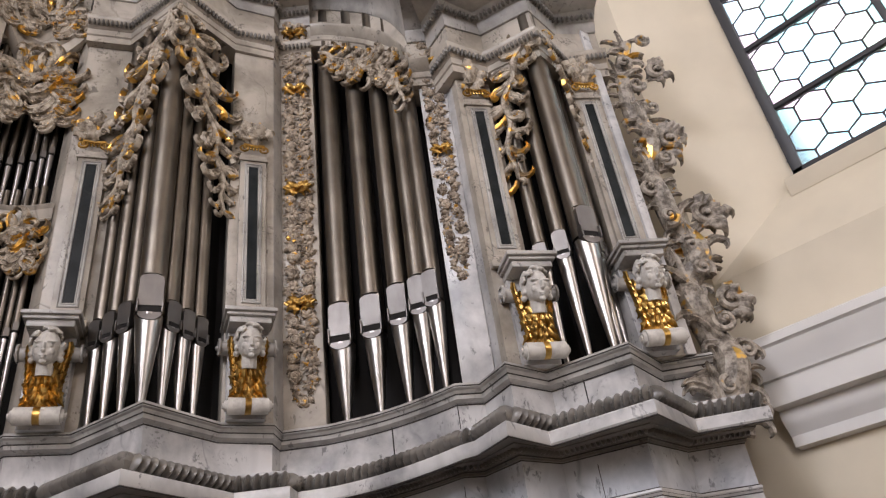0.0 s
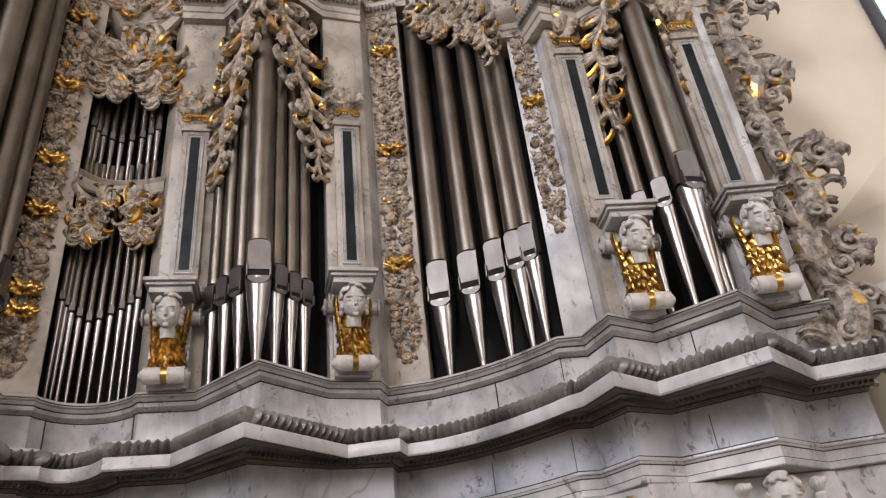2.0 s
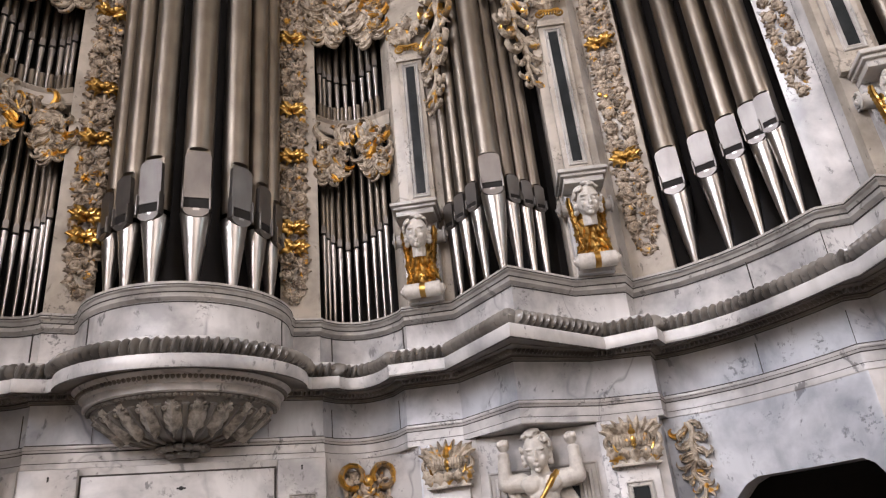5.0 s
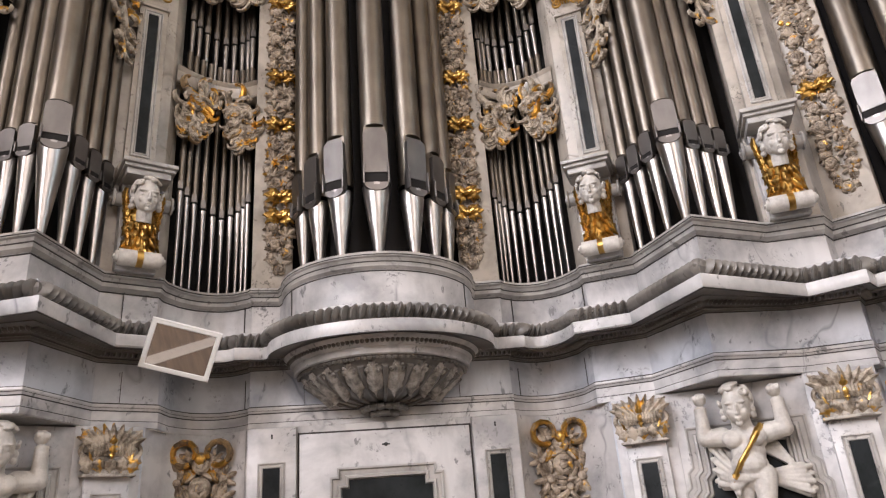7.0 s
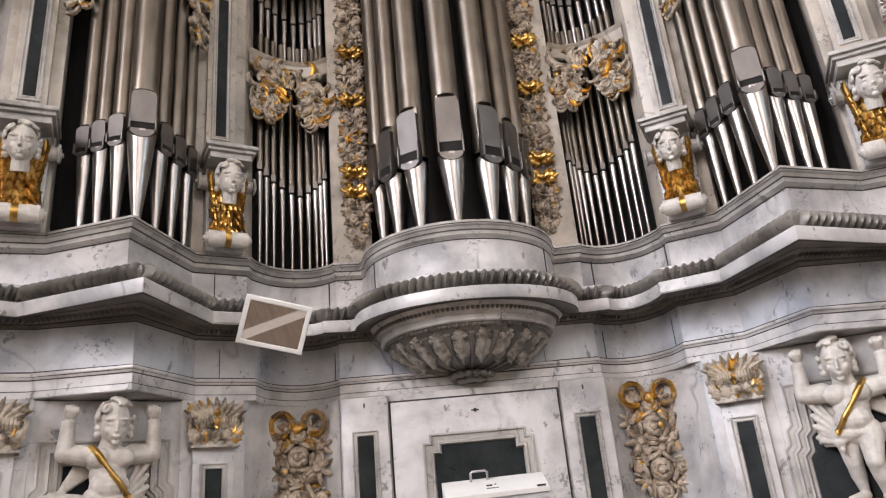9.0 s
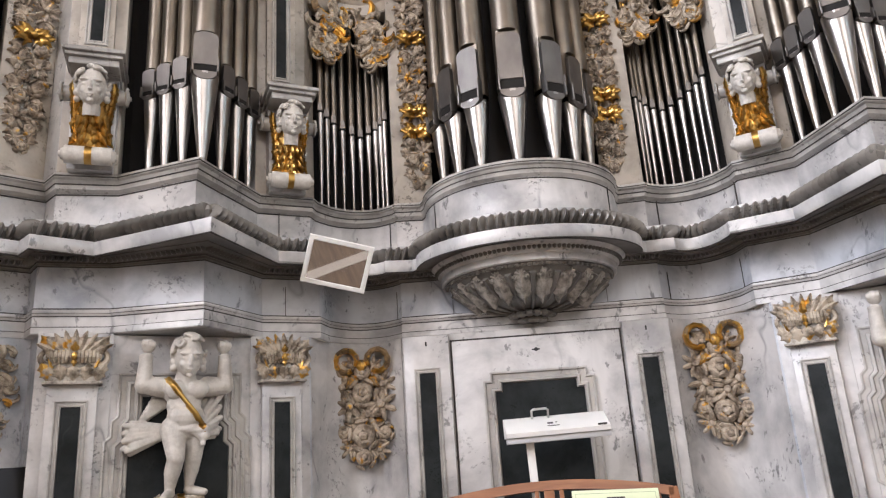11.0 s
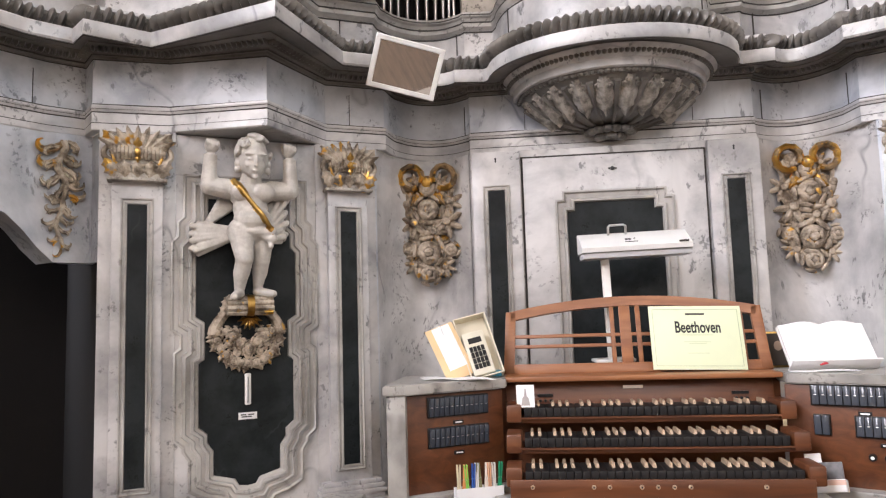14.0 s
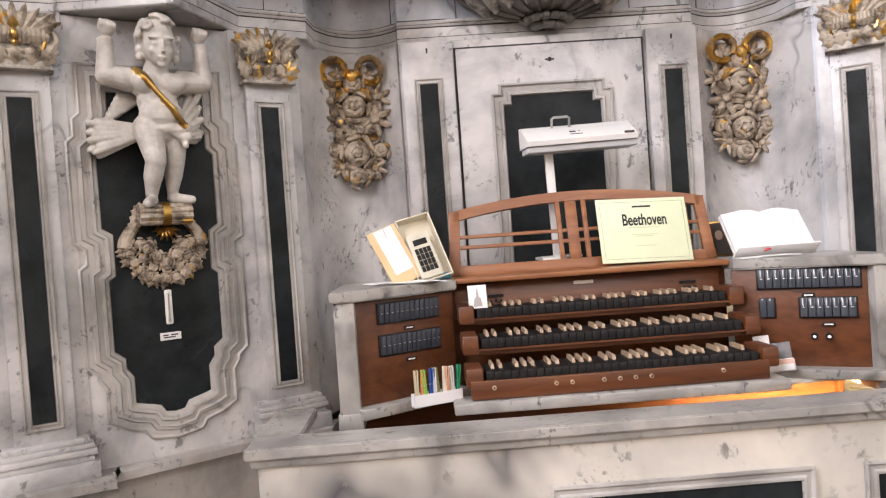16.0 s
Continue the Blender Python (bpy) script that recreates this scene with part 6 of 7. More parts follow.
# ---- statues ----
def putto():
    """A standing child figure with raised arms, one melted mesh; the strap is gilded."""
    bm = bmesh.new()

    def limb(a, b, ra, rb):
        ra, rb = 1.14 * ra, 1.14 * rb
        rod(bm, a, b, ra, rb, 14)
        ball(bm, a, ra, None, 12, 8)
        ball(bm, b, rb, None, 12, 8)

    head_lumps(bm, (0.005, -0.085, 0.492), 0.162, 12, 8)
    limb((0.0, -0.05, 0.40), (0.004, -0.065, 0.45), 0.034, 0.030)
    ball(bm, (0.0, -0.045, 0.368), (0.080, 0.052, 0.052))
    ball(bm, (-0.036, -0.082, 0.372), (0.040, 0.026, 0.034))
    ball(bm, (0.040, -0.082, 0.372), (0.040, 0.026, 0.034))
    ball(bm, (0.0, -0.050, 0.318), (0.062, 0.050, 0.062))
    ball(bm, (0.004, -0.068, 0.278), (0.066, 0.055, 0.050))
    ball(bm, (0.008, -0.045, 0.235), (0.075, 0.058, 0.050))
    # legs: one carries, the other crosses lightly
    limb((-0.036, -0.060, 0.235), (-0.028, -0.100, 0.132), 0.040, 0.027)
    limb((-0.028, -0.096, 0.130), (-0.036, -0.078, 0.085), 0.026, 0.025)
    limb((-0.036, -0.078, 0.085), (-0.040, -0.058, 0.026), 0.024, 0.015)
    limb((-0.040, -0.060, 0.016), (-0.066, -0.120, 0.004), 0.017, 0.012)
    limb((0.042, -0.042, 0.225), (0.038, -0.052, 0.132), 0.038, 0.026)
    limb((0.038, -0.050, 0.130), (0.034, -0.036, 0.090), 0.025, 0.024)
    limb((0.034, -0.036, 0.090), (0.028, -0.028, 0.034), 0.023, 0.014)
    limb((0.028, -0.032, 0.024), (0.074, -0.080, 0.014), 0.016, 0.011)
    # arms up, fists under the soffit
    for s in (-1, 1):
        limb((s * 0.080, -0.045, 0.385), (s * 0.142, -0.055, 0.392 if s < 0 else 0.385), 0.033, 0.027)
        limb((s * 0.142, -0.055, 0.390), (s * 0.138, -0.062, 0.485), 0.026, 0.020)
        rod(bm, (s * 0.138, -0.062, 0.488), (s * 0.138, -0.062, 0.500), 0.024, 0.024, 12)
        ball(bm, (s * 0.133, -0.068, 0.530), (0.026, 0.026, 0.026))
        for k in range(4):
            ball(bm, (s * 0.133 + (k - 1.5) * 0.012, -0.088, 0.538 - 0.002 * k), (0.007, 0.012, 0.014), None, 7, 5)
    r = random.Random(5)
    # wind-blown drapery
    for i in range(13):
        k, fold = i / 12, 0.016 * (i % 2)
        limb((-0.055, -0.030, 0.212 + 0.035 * k), (-0.170 - 0.012 * (i % 3), -0.012 - fold, 0.158 + 0.105 * k), 0.007, 0.009)
        limb((0.05, -0.055, 0.20 + 0.045 * k), (0.112 + 0.010 * (i % 3), -0.020 - fold, 0.205 + 0.16 * k), 0.007, 0.009)
        limb((-0.05, 0.0, 0.325 + 0.02 * k), (-0.150 + 0.05 * k, 0.004 - fold, 0.255 + 0.095 * k), 0.006, 0.008)
        limb((0.06, -0.01, 0.30 + 0.03 * k), (0.128 - 0.02 * k, -0.002 - fold, 0.215 + 0.15 * k), 0.007, 0.008)
    for i in range(6):
        limb((-0.030 + 0.018 * i, -0.098 + 0.004 * i, 0.228 - 0.003 * i), (0.060, -0.105 - 0.004 * (i % 2), 0.238 - 0.012 * i), 0.008, 0.009)
    # strap
    pts = [(-0.062, -0.070, 0.415), (-0.045, -0.102, 0.385), (-0.010, -0.112, 0.335), (0.030, -0.122, 0.285), (0.062, -0.112, 0.235), (0.072, -0.100, 0.205)]
    for a, b in zip(pts, pts[1:]):
        rod(bm, a, b, 0.009, None, 8)
    for a in ((0.066, -0.112, 0.232), (0.068, -0.110, 0.205)):
        ball(bm, a, (0.016, 0.012, 0.016))
    out = remeshed(bm, 0.0035, 1)
    segs = [(Vector(a), Vector(b)) for a, b in zip(pts, pts[1:])]
    for f in out.faces:
        c = f.calc_center_median()
        for a, b in segs:
            t = max(0, min(1, (c - a).dot(b - a) / (b - a).length_squared))
            if (c - a.lerp(b, t)).length < 0.0125 and c.y < a.lerp(b, t).y + 0.008:
                f.material_index = 1
    return out


def flower_basket(m):
    t = thing("flower_basket", m, "gilded carved roll above a hanging wreath of roses", "carving", "baskets under the statues")
    bm = bmesh.new()
    rod(bm, (-0.072, -0.06, 0.205), (0.072, -0.06, 0.205), 0.030, None, 16)
    for k in range(9):
        a = radians(40 * k)
        rod(bm, (-0.078, -0.06 + 0.026 * math.cos(a), 0.205 + 0.026 * math.sin(a)), (0.078, -0.06 + 0.026 * math.cos(a), 0.205 + 0.026 * math.sin(a)), 0.010, None, 7)
    part("fluted_roll", bm, CARVE_GOLD, t)
    bm = bmesh.new()
    rod(bm, (-0.012, -0.06, 0.205), (0.012, -0.06, 0.205), 0.0385, None, 18)
    for k in range(7):
        leaf(bm, 0, 0.165, 270 + (k - 3) * 24, 0.045, 0.3, 2, 0.4, -0.05, 0.22)
    part("gold_clasp", bm, GOLD, t)
    r = random.Random(77)
    for k in range(13):
        a = radians(180 + 180 * k / 12)
        for q, s in ((0.108, 0.027), (0.076, 0.030), (0.045, 0.028)):
            if q < 0.1 and k % 2:
                continue
            piece("rose", FLOWER, t, sized(q * math.cos(a), -0.02, 0.115 + (q + 0.005) * math.sin(a), s, r.uniform(0, 90)))
    for k, (x, z) in enumerate(((-0.03, 0.075), (0.03, 0.08), (0.0, 0.055), (-0.055, 0.10), (0.055, 0.10))):
        piece("rose", FLOWER, t, sized(x, -0.035, z, 0.031, 25 * k))
    bm = bmesh.new()
    for s in (-1, 1):
        tube(bm, [(s * (0.115 - 0.004 * k * k), -0.012, 0.105 + 0.024 * k) for k in range(5)], [0.024, 0.022, 0.019, 0.016, 0.012], 8)
        for k in range(6):
            leaf(bm, s * (0.112 - 0.006 * k), 0.10 + 0.020 * k, 90 + s * 22, 0.05, 0.3, 3, 0.5, -0.01, 0.35)
    for k in range(22):
        a = radians(185 + 170 * k / 21)
        leaf(bm, 0.10 * math.cos(a), 0.112 + 0.10 * math.sin(a), math.degrees(a) + r.uniform(-40, 40), 0.045, 0.3, 3, 0.5, -0.005, 0.36)
    part("leaves", bm, FLOWER, t)
    return t


putto_mesh = {}
for side in (1, -1):
    bm = putto() if side > 0 else bm_copy
    if side > 0:
        bm_copy = bm.copy()
        for v in bm.verts:
            v.co.x = -v.co.x
    finish(bm)
    putto_mesh[side] = bpy.data.meshes.new("child_statue")
    bm.to_mesh(putto_mesh[side])
    bm.free()
    putto_mesh[side].materials.append(STATUE)
    putto_mesh[side].materials.append(GOLD)
for p, q in (((1.13, 3.185), (1.60, 2.895)), ((2.43, 1.835), (2.84, 1.57))):
    for side, a, b in sides(p, q):
        m = facing(a, b, 1.492, 0.035)
        st = new("child_statue", putto_mesh[side])
        st.matrix_basis = m
        tagged(st, "pale painted child figure holding up the cornice, gilded strap", "statue", "statues")
        flower_basket(facing(a, b, 1.262, 0.012))
a, b = mirrored((1.60, 2.895)), mirrored((1.13, 3.185))
th = thing("thermometer", facing(a, b, 1.12, 0.020), "small white wall thermometer on the dark panel", "thermometer")
bm = bmesh.new()
box(bm, -0.011, -0.006, 0.0, 0.011, 0.0, 0.11, 0.005)
part("backplate", bm, LAMP_WHITE, th)
bm = bmesh.new()
rod(bm, (0, -0.008, 0.012), (0, -0.008, 0.098), 0.0022, None, 8)
ball(bm, (0, -0.008, 0.012), 0.0042, None, 8, 6)
part("tube", bm, STEEL, th)
bm = bmesh.new()
box(bm, -0.032, -0.0035, 0.0, 0.032, 0.0, 0.024, 0.001)
pl = tagged(part("label_plate", bm, PAPER, None, "", facing(a, b, 1.07, 0.020)), "small pale paper label on the dark panel", "label")
for k, (x0, x1, z) in enumerate(((-0.024, -0.006, 0.014), (0.0, 0.022, 0.014), (-0.022, 0.014, 0.007))):
    bm = bmesh.new()
    box(bm, x0, -0.0045, z, x1, -0.0034, z + 0.004)
    part("print_bar", bm, GROOVE, pl)

# ---- organist's mirror under the cornice ----
mir = thing("mirror", pose(-0.774, 3.106, 2.334, 25.9, 12.4, 18.2), "white-framed tilted mirror fixed under the cornice", "mirror")
bm = bmesh.new()
out = rect(-0.130, -0.097, 0.130, 0.097)
rings = [[bm.verts.new((x, y, z)) for x, z in offset_outline(out, d)] for d, y in ((0.0, 0.012), (0.0, -0.004), (0.003, -0.007), (0.017, -0.007), (0.020, -0.002))]
for p, q in zip(rings, rings[1:]):
    for i in range(4):
        bm.faces.new((p[i], p[(i + 1) % 4], q[(i + 1) % 4], q[i]))
bm.faces.new(rings[0])
part("frame", bm, LAMP_WHITE, mir)
m_mirror, nt, b = material("mirror_glass", 0.02, 1.0)
b.inputs["Base Color"].default_value = (0.62, 0.57, 0.52, 1)
bm = bmesh.new()
prism(bm, offset_outline(out, 0.0195), -0.0035, 0.002)
part("glass", bm, m_mirror, mir)
bm = bmesh.new()
rod(bm, (0, 0.01, 0.0), (0, 0.15, 0.03), 0.008, None, 10)
part("bracket_arm", bm, STEEL, mir)

# ---- parapet before the console ----
par = thing("parapet", pose(0, 0, 0), "low parapet of boldly veined pale marble", "parapet", kind="structure")
bm = bmesh.new()
box(bm, -0.955, 2.385, 0.0, 2.6, 2.455, 0.855, 0.003)
box(bm, -0.955, 2.455, 0.0, -0.885, 2.72, 0.855, 0.003)
part("wall", bm, MARBLE_BOLD, par)
bm = bmesh.new()
prism(bm, [(-0.98, 0.855), (2.6, 0.855), (2.6, 0.882), (-0.98, 0.882)], 2.362, 2.475)
prism(bm, [(-0.98, 0.855), (-0.865, 0.855), (-0.865, 0.882), (-0.98, 0.882)], 2.475, 2.74)
bmesh.ops.bevel(bm, geom=bm.edges[:], offset=0.004, segments=2, affect="EDGES")
part("coping", bm, MARBLE_SLAB, par, "worn grey-veined marble coping")
bm = bmesh.new()
box(bm, -0.968, 2.374, 0.835, 2.6, 2.386, 0.855, 0.003)
part("coping_moulding", bm, MARBLE_SLAB, par)
for x0, x1 in ((-0.28, 0.35), (0.47, 1.10)):
    framed_panel(par, rect(x0, 0.12, x1, 0.735), [(d * 1.5, y + 2.383) for d, y in RECT_ROWS], 2.3815)

# ---- things on the console ----
bk = thing("music_book", pose(0.207, 3.068, 1.206) @ pose(0, 0, 0, -16, 1.5, 3), "pale green music book standing on the desk", "book")
bm = bmesh.new()
box(bm, -0.155, 0.0, 0.0, 0.155, 0.006, 0.222, 0.001)
part("cover", bm, COVER, bk)
for x0, z0, x1, z1 in ((-0.143, 0.012, 0.143, 0.0132), (-0.143, 0.209, 0.143, 0.2102), (-0.1436, 0.012, -0.1424, 0.2102), (0.1424, 0.012, 0.1436, 0.2102)):
    bm = bmesh.new()
    box(bm, x0, -0.0006, z0, x1, 0.0, z1)
    part("border_line", bm, plain("olive_line", (0.35, 0.40, 0.22), 0.7), bk)


def words(text, size, x, z, parent, mat, squeeze=1.0, y=-0.0008, name="title"):
    c = bpy.data.curves.new(name, "FONT")
    c.body, c.size, c.extrude, c.align_x = text, size, 0.0003, "CENTER"
    c.space_character, c.offset = 1.0, 0.0012
    tmp = new(name, c)
    me = bpy.data.meshes.new_from_object(tmp.evaluated_get(bpy.context.evaluated_depsgraph_get()))
    bpy.data.objects.remove(tmp)
    me.materials.append(mat)
    ob = new(name, me)
    ob.parent = parent
    ob.matrix_basis = Matrix.Translation((x, y, z)) @ Matrix.Rotation(radians(90), 4, "X") @ Matrix.Diagonal((squeeze, 1, 1, 1))
    return ob


words("Beethoven", 0.056, 0.005, 0.128, bk, INK, 0.64)
bm = bmesh.new()
box(bm, -0.032, -0.0008, 0.190, 0.032, 0.0, 0.196)
part("print_bar", bm, GROOVE, bk)
for z, w in ((0.118, 0.055), (0.094, 0.045), (0.088, 0.030), (0.055, 0.035)):
    bm = bmesh.new()
    box(bm, -w, -0.0008, z, w, 0.0, z + 0.0025)
    part("print_bar", bm, plain("faint_print", (0.58, 0.64, 0.42), 0.7), bk)

# sheets lying behind the lattice
bm = bmesh.new()
for k in range(4):
    box(bm, -0.13 + 0.004 * k, 3.17 - 0.003 * k, 1.2 + 0.004 * k, -0.02 + 0.006 * k, 3.23, 1.2032 + 0.004 * k)
tagged(part("sheet_stack", bm, plain("pink_paper", (0.72, 0.60, 0.62), 0.7)), "small stack of pinkish papers behind the desk", "papers")

ob_ = thing("open_book", pose(0.618, 3.03, 1.206) @ pose(0, 0, 0, -38, 0, 2) @ Matrix.Diagonal((0.86, 0.86, 0.86, 1)), "open white book propped on a small stand", "book")
for s in (-1, 1):
    bm = bmesh.new()
    rings = []
    for i in range(9):
        k = i / 8
        x = s * 0.158 * k
        y = -0.020 * math.sin(math.pi * min(1, k * 1.15)) * (1 - 0.5 * k)
        rings.append([bm.verts.new((x, y - 0.012, 0.008)), bm.verts.new((x, y - 0.012, 0.195 + 0.004 * math.sin(3 * k))), bm.verts.new((x, 0.004, 0.195)), bm.verts.new((x, 0.004, 0.008))])
    for a, b in zip(rings, rings[1:]):
        for j in range(4):
            bm.faces.new((a[j], a[(j + 1) % 4], b[(j + 1) % 4], b[j]))
    bm.faces.new(rings[-1])
    part("page_block", bm, PAPER, ob_)
bm = bmesh.new()
box(bm, -0.162, 0.0045, 0.0, 0.162, 0.008, 0.198, 0.001)
part("cover", bm, plain("pale_cover", (0.6, 0.58, 0.56), 0.6), ob_)
bm = bmesh.new()
rod(bm, (-0.02, -0.022, 0.012), (-0.055, -0.05, -0.012), 0.006, 0.004, 8)
rod(bm, (-0.055, -0.05, -0.012), (-0.075, -0.052, -0.020), 0.005, 0.003, 8)
part("ribbon", bm, plain("red_ribbon", (0.55, 0.05, 0.06), 0.6), ob_, "red ribbon bookmark")
bm = bmesh.new()
box(bm, -0.17, -0.06, -0.006, 0.15, 0.012, 0.001, 0.001)
part("stand_ledge", bm, PAPER, ob_)
for q in ((0.46, 2.952, 1.201, 0.66, 2.985, 1.2035), (0.53, 2.94, 1.2036, 0.63, 2.97, 1.206)):
    bm = bmesh.new()
    box(bm, *q)
    tagged(part("loose_sheet", bm, PAPER), "loose white sheet on the marble top", "paper")

pic = thing("framed_picture", pose(0.50, 3.17, 1.2) @ pose(0, 0, 0, -10, 0, 0), "small dark picture in a thin gilt frame", "picture")
bm = bmesh.new()
box(bm, -0.05, 0.0, 0.0, 0.05, 0.008, 0.125, 0.002)
part("frame", bm, GOLD, pic)
bm = bmesh.new()
box(bm, -0.043, -0.001, 0.007, 0.043, 0.001, 0.118)
part("print", bm, plain("dark_print", (0.07, 0.055, 0.045), 0.5), pic)
bm = bmesh.new()
ball(bm, (-0.005, -0.0012, 0.075), (0.014, 0.0012, 0.017), None, 12, 8)
part("print_shape", bm, plain("print_tone", (0.42, 0.30, 0.22), 0.6), pic)

lamp = thing("desk_lamp", pose(0.040, 3.205, 1.272) @ pose(0, 0, 0, 0, -1.5, 4), "white desk lamp with a long trough hood and top handle", "lamp")
bm = bmesh.new()
prof = [(-0.055, 0.352), (-0.060, 0.368), (0.030, 0.425), (0.055, 0.425), (0.062, 0.352)]
a = [bm.verts.new((-0.195, y, z)) for y, z in prof]
b = [bm.verts.new((0.195, y, z)) for y, z in prof]
for i in range(len(prof) - 1):
    bm.faces.new((a[i], a[i + 1], b[i + 1], b[i]))
bm.faces.new(a)
bm.faces.new(b[::-1])
part("hood", bm, LAMP_WHITE, lamp)
bm = bmesh.new()
box(bm, -0.19, -0.045, 0.330, 0.197, 0.055, 0.353, 0.004)
part("diffuser", bm, plain("grey_plastic", (0.55, 0.55, 0.56), 0.4), lamp)
bm = bmesh.new()
tube(bm, [(-0.085, 0.02, 0.415), (-0.085, 0.01, 0.447), (-0.078, 0.008, 0.452), (-0.03, 0.008, 0.452), (-0.022, 0.01, 0.447), (-0.022, 0.02, 0.415)], 0.0045, 8)
part("handle", bm, STEEL, lamp)
bm = bmesh.new()
box(bm, -0.118, 0.02, -0.04, -0.088, 0.035, 0.352, 0.003)
part("stem", bm, LAMP_WHITE, lamp)
bm = bmesh.new()
box(bm, -0.17, -0.03, -0.04, -0.03, 0.09, -0.028, 0.004)
part("foot", bm, LAMP_WHITE, lamp)
slope = Matrix.Translation((0, -0.016, 0.3955)) @ Matrix.Rotation(radians(32.5), 4, "X")
bm = bmesh.new()
for x in (-0.028, -0.017):
    rod(bm, (x, 0, 0), (x, 0, 0.0012), 0.006, None, 12)
rod(bm, (-0.002, 0, 0), (0.004, 0.006, 0.001), 0.002, None, 6)
part("mark", bm, INK, lamp, "", slope)
bm = bmesh.new()
box(bm, -0.036, -0.022, 0.0, 0.010, -0.017, 0.001)
part("print_bar", bm, GROOVE, lamp, "", slope)
bm = bmesh.new()
box(bm, 0.150, -0.0575, 0.372, 0.182, -0.0500, 0.379)
part("print_bar", bm, GROOVE, lamp)

# cream carton with a keypad device, leaning, and a folder beside it
box_m = pose(-0.500, 2.985, 1.204) @ pose(0, 0, 0, -24, -13, 14)
ct = thing("device_box", box_m, "open cream carton holding a keypad device, leaning", "box")
CARD = plain("cream_card", (0.72, 0.66, 0.52), 0.7)
for nm, q in (("carton_back", (-0.055, 0.03, 0, 0.055, 0.034, 0.225)), ("carton_side", (-0.058, -0.01, 0, -0.054, 0.034, 0.225)), ("carton_side", (0.054, -0.01, 0, 0.058, 0.034, 0.225)), ("carton_end", (-0.055, -0.01, 0.222, 0.055, 0.034, 0.226)), ("carton_end", (-0.055, -0.01, 0.0, 0.055, 0.034, 0.004))):
    bm = bmesh.new()
    box(bm, *q)
    part(nm, bm, CARD, ct)
bm = bmesh.new()
box(bm, -0.046, -0.012, 0.008, 0.030, 0.028, 0.165, 0.005)
dev = part("device", bm, plain("device_cream", (0.66, 0.62, 0.50), 0.45), ct)
bm = bmesh.new()
box(bm, -0.030, -0.0135, 0.122, 0.016, -0.011, 0.142, 0.001)
part("display", bm, BLACK, dev)
for i in range(4):
    for j in range(4):
        bm = bmesh.new()
        box(bm, -0.034 + 0.0135 * i, -0.0150, 0.030 + 0.0205 * j, -0.0225 + 0.0135 * i, -0.011, 0.0485 + 0.0205 * j, 0.001)
        part("keypad_button", bm, BLACK, dev)
fo = thing("folder", pose(-0.585, 2.965, 1.204) @ pose(0, 0, 0, -22, -20, 20), "tan folder with a white sheet clipped on, leaning", "folder")
bm = bmesh.new()
box(bm, -0.05, 0.0, 0.0, 0.05, 0.003, 0.195, 0.001)
part("board", bm, plain("tan_card", (0.78, 0.55, 0.30), 0.7), fo)
bm = bmesh.new()
box(bm, -0.028, -0.002, 0.035, 0.036, -0.0005, 0.192, 0.0004)
part("sheet", bm, PAPER, fo)
bm = bmesh.new()
tube(bm, [(0.0, -0.003, 0.198), (-0.006, -0.004, 0.165), (0.004, -0.004, 0.160), (0.008, -0.003, 0.198)], 0.0009, 5)
part("paper_clip", bm, STEEL, fo)
bm = bmesh.new()
bmesh.ops.create_grid(bm, x_segments=8, y_segments=4, size=0.5)
for v in bm.verts:
    v.co = Vector((-0.60 + 0.24 * v.co.x - 0.03 * v.co.y, 2.93 + 0.09 * v.co.y - 0.06 * v.co.x, 1.2025 + 0.004 * math.sin(6 * v.co.x) ** 2))
geo = bmesh.ops.extrude_face_region(bm, geom=bm.faces[:])
bmesh.ops.translate(bm, verts=[v for v in geo["geom"] if isinstance(v, bmesh.types.BMVert)], vec=(0, 0, 0.0012))
tagged(part("loose_sheet", bm, PAPER), "loose white sheet on the marble top", "paper")
bm = bmesh.new()
box(bm, -0.515, 2.99, 1.2035, -0.455, 3.05, 1.223, 0.004)
tagged(part("notebook", bm, plain("teal_cover", (0.02, 0.16, 0.22), 0.5)), "small dark teal notebook under the carton", "notebook")

# picture card on the upper manual
pc = thing("picture_card", pose(-0.378, 2.925, 1.108) @ pose(0, 0, 0, -12, 0, 4), "small white card with a faint church print", "card")
bm = bmesh.new()
box(bm, -0.029, 0, 0, 0.029, 0.001, 0.072)
part("card", bm, PAPER, pc)
bm = bmesh.new()
prism(bm, [(-0.014, 0.006), (0.014, 0.006), (0.010, 0.030), (0.004, 0.036), (0.0015, 0.060), (-0.0015, 0.060), (-0.004, 0.036), (-0.010, 0.030)], -0.0006, 0.0)
part("print_shape", bm, plain("print_grey", (0.42, 0.38, 0.36), 0.7), pc)

# clothes pegs in a white tray
tray = thing("peg_tray", pose(-0.525, 2.755, 0.864) @ pose(0, 0, 0, 0, 0, 22), "white tray of coloured clothes pegs", "tray")
bm = bmesh.new()
for q in ((-0.075, -0.012, 0, 0.075, -0.010, 0.034), (-0.075, 0.012, 0, 0.075, 0.014, 0.036), (-0.075, -0.012, 0, -0.073, 0.014, 0.035), (0.073, -0.012, 0, 0.075, 0.014, 0.035), (-0.075, -0.012, 0, 0.075, 0.014, 0.002)):
    box(bm, *q)
part("tray", bm, PAPER, tray)
cols = ((0.72, 0.62, 0.42), (0.72, 0.30, 0.10), (0.26, 0.62, 0.10), (0.03, 0.10, 0.38), (0.75, 0.75, 0.74), (0.22, 0.22, 0.10), (0.78, 0.70, 0.60), (0.74, 0.40, 0.22), (0.74, 0.72, 0.66), (0.01, 0.30, 0.14))
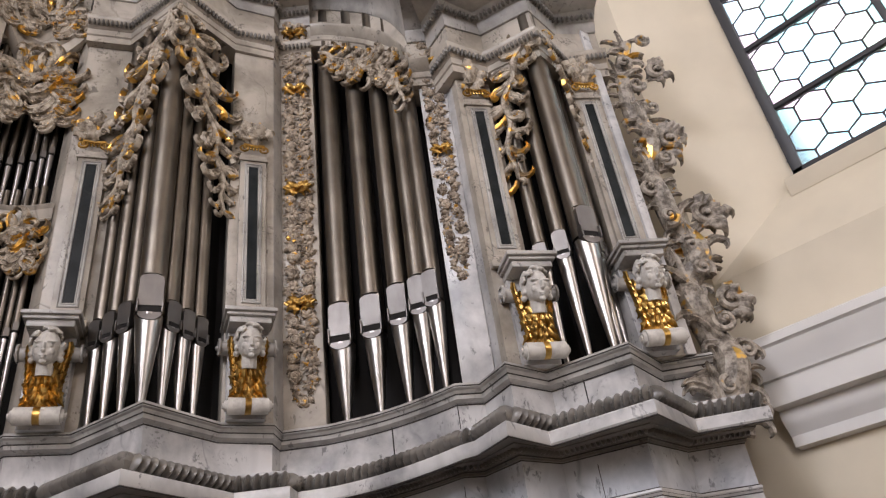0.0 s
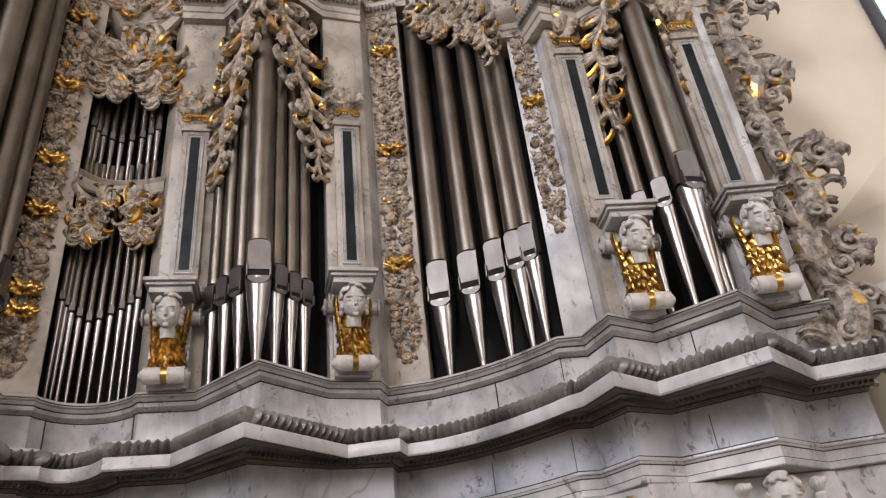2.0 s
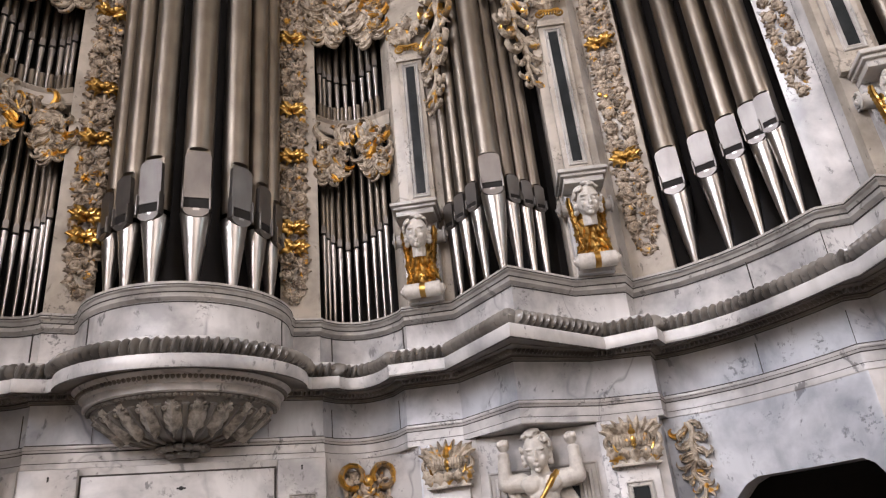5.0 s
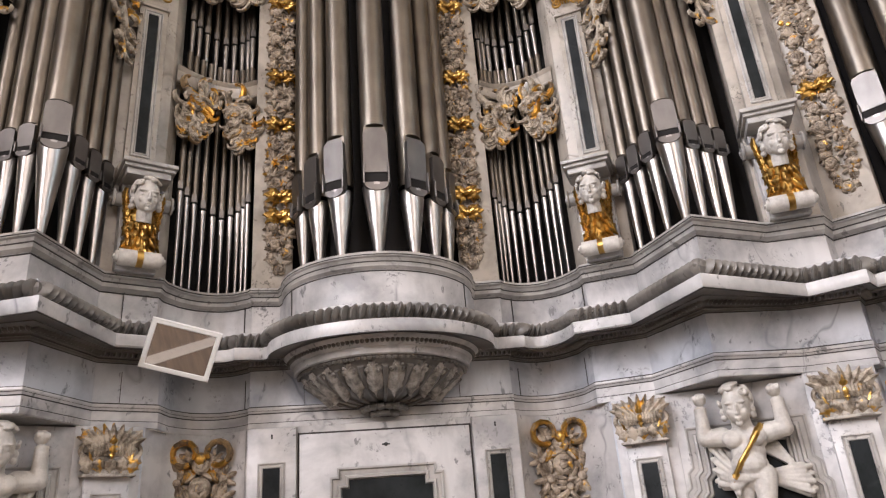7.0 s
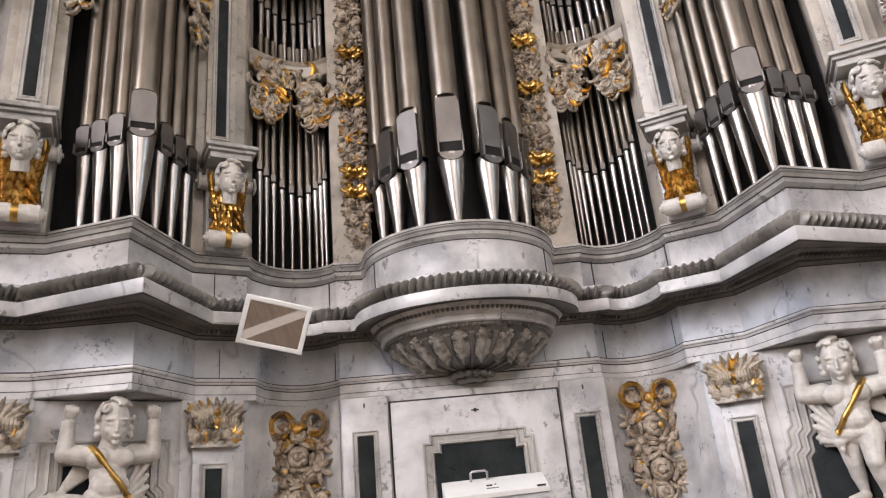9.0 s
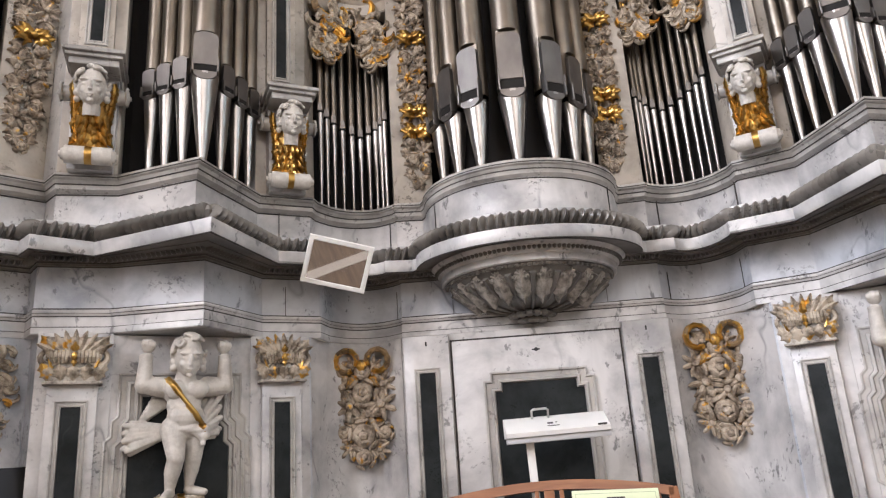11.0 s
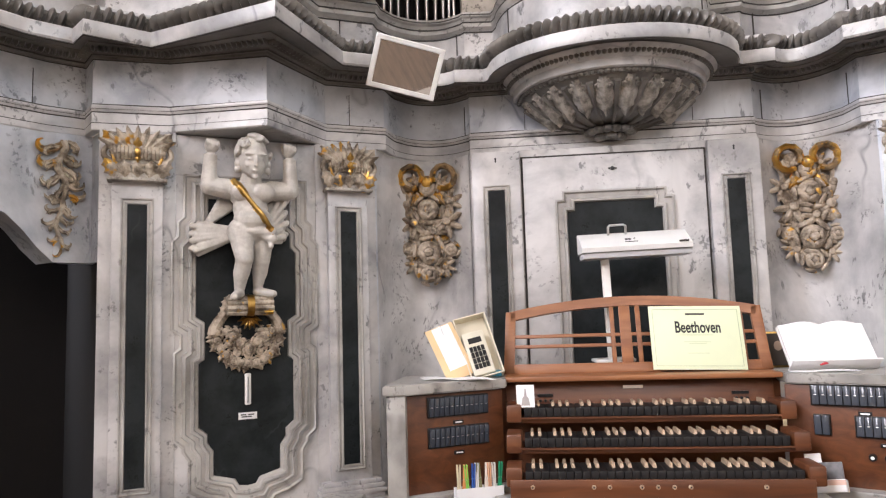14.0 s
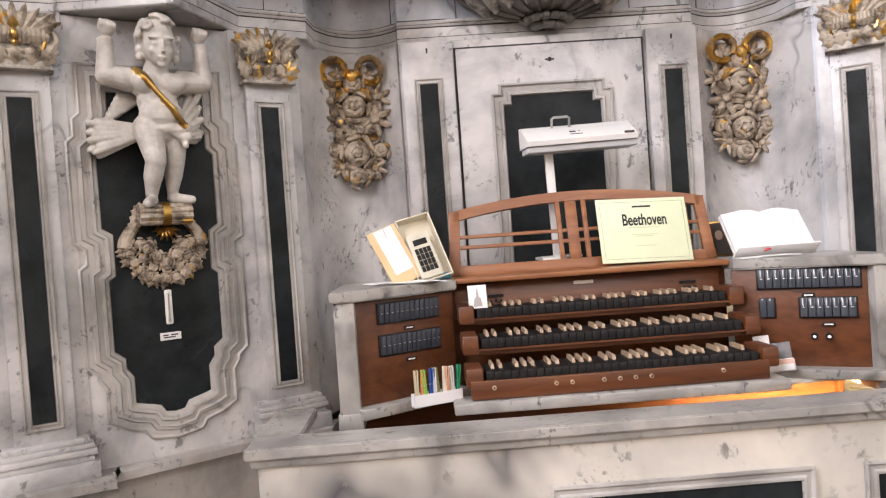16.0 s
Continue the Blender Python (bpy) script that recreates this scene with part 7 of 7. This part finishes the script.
peg_mats = [plain("peg_%d" % i, c, 0.55) for i, c in enumerate(cols)]
for i, m_ in enumerate(peg_mats):
    pg = thing("clothes_peg", tray.matrix_basis @ pose(-0.062 + 0.0138 * i, 0.0, 0.004) @ pose(0, 0, 0, 4 * math.sin(i), 5 * math.sin(2.3 * i)), "coloured wooden or plastic clothes peg standing upright", "clothes peg", "clothes pegs")
    for s in (-1, 1):
        bm = bmesh.new()
        prism(bm, [(s * 0.0006, 0.0), (s * 0.0048, 0.004), (s * 0.0050, 0.052), (s * 0.0058, 0.098), (s * 0.0028, 0.099), (s * 0.0006, 0.052)], -0.005, 0.005)
        part("jaw", bm, m_, pg)
    bm = bmesh.new()
    tube(bm, [(0.0052 * math.cos(a), 0.0056 * math.sin(a * 2), 0.052 + 0.0004 * a) for a in [k * 0.7 for k in range(20)]], 0.0008, 5)
    part("spring", bm, STEEL, pg)

# cards and a white box by the right stop wing
wb = thing("card_box", pose(0.475, 2.80, 0.868) @ pose(0, 0, 0, -14, -8, -30), "white card box with a photo card leaning in it", "box")
bm = bmesh.new()
box(bm, -0.058, -0.014, 0.0, 0.058, 0.020, 0.036, 0.003)
part("box", bm, PAPER, wb)
bm = bmesh.new()
box(bm, -0.058, 0.002, 0.034, 0.054, 0.005, 0.085)
part("photo_card", bm, plain("dark_photo", (0.10, 0.09, 0.09), 0.35, 0, 0.6, 60), wb)
bm = bmesh.new()
box(bm, -0.045, 0.008, 0.036, 0.0, 0.010, 0.112)
part("note", bm, PAPER, wb)
bm = bmesh.new()
box(bm, -0.058, -0.0145, 0.020, 0.058, -0.0142, 0.034)
part("print_band", bm, plain("peach_print", (0.75, 0.50, 0.40), 0.6), wb)

# small switches on the back panel
for x0, side in ((-0.33, -1), (0.30, 1)):
    for k in range(3):
        bm = bmesh.new()
        rod(bm, (x0 + 0.017 * k, 3.015, 1.118), (x0 + 0.017 * k, 3.006, 1.118), 0.0052, 0.004, 12)
        part("small_knob", bm, BLACK, con)
    for z, w, o in ((1.134, 0.026, 0.017), (1.098, 0.014, 0.017)):
        bm = bmesh.new()
        box(bm, x0 + o - w, 3.012 + (z - 1.07) * 0.2, z - 0.0045, x0 + o + w, 3.022 + (z - 1.07) * 0.2, z + 0.0045)
        part("name_plate", bm, BLACK, con)
bm = bmesh.new()
box(bm, -0.055, 3.034, 1.152, 0.010, 3.042, 1.163, 0.001)
part("maker_plate", bm, plain("pale_plate", (0.72, 0.62, 0.55), 0.5), con)

# pedal lamp under the key bed
pl_ = thing("pedal_lamp", pose(0.60, 2.86, 0.818), "small strip lamp under the key bed", "lamp")
bm = bmesh.new()
box(bm, -0.28, -0.02, 0.0, 0.28, 0.02, 0.016, 0.004)
part("housing", bm, LAMP_WHITE, pl_)
d = bpy.data.lights.new("pedal_lamp_light", "AREA")
d.shape, d.size, d.size_y, d.energy, d.color = "RECTANGLE", 0.55, 0.03, 22.0, (1.0, 0.72, 0.26)
lo = new("pedal_lamp_light", d)
lo.matrix_world = look((0.60, 2.86, 0.812), (0.60, 3.02, 0.60))
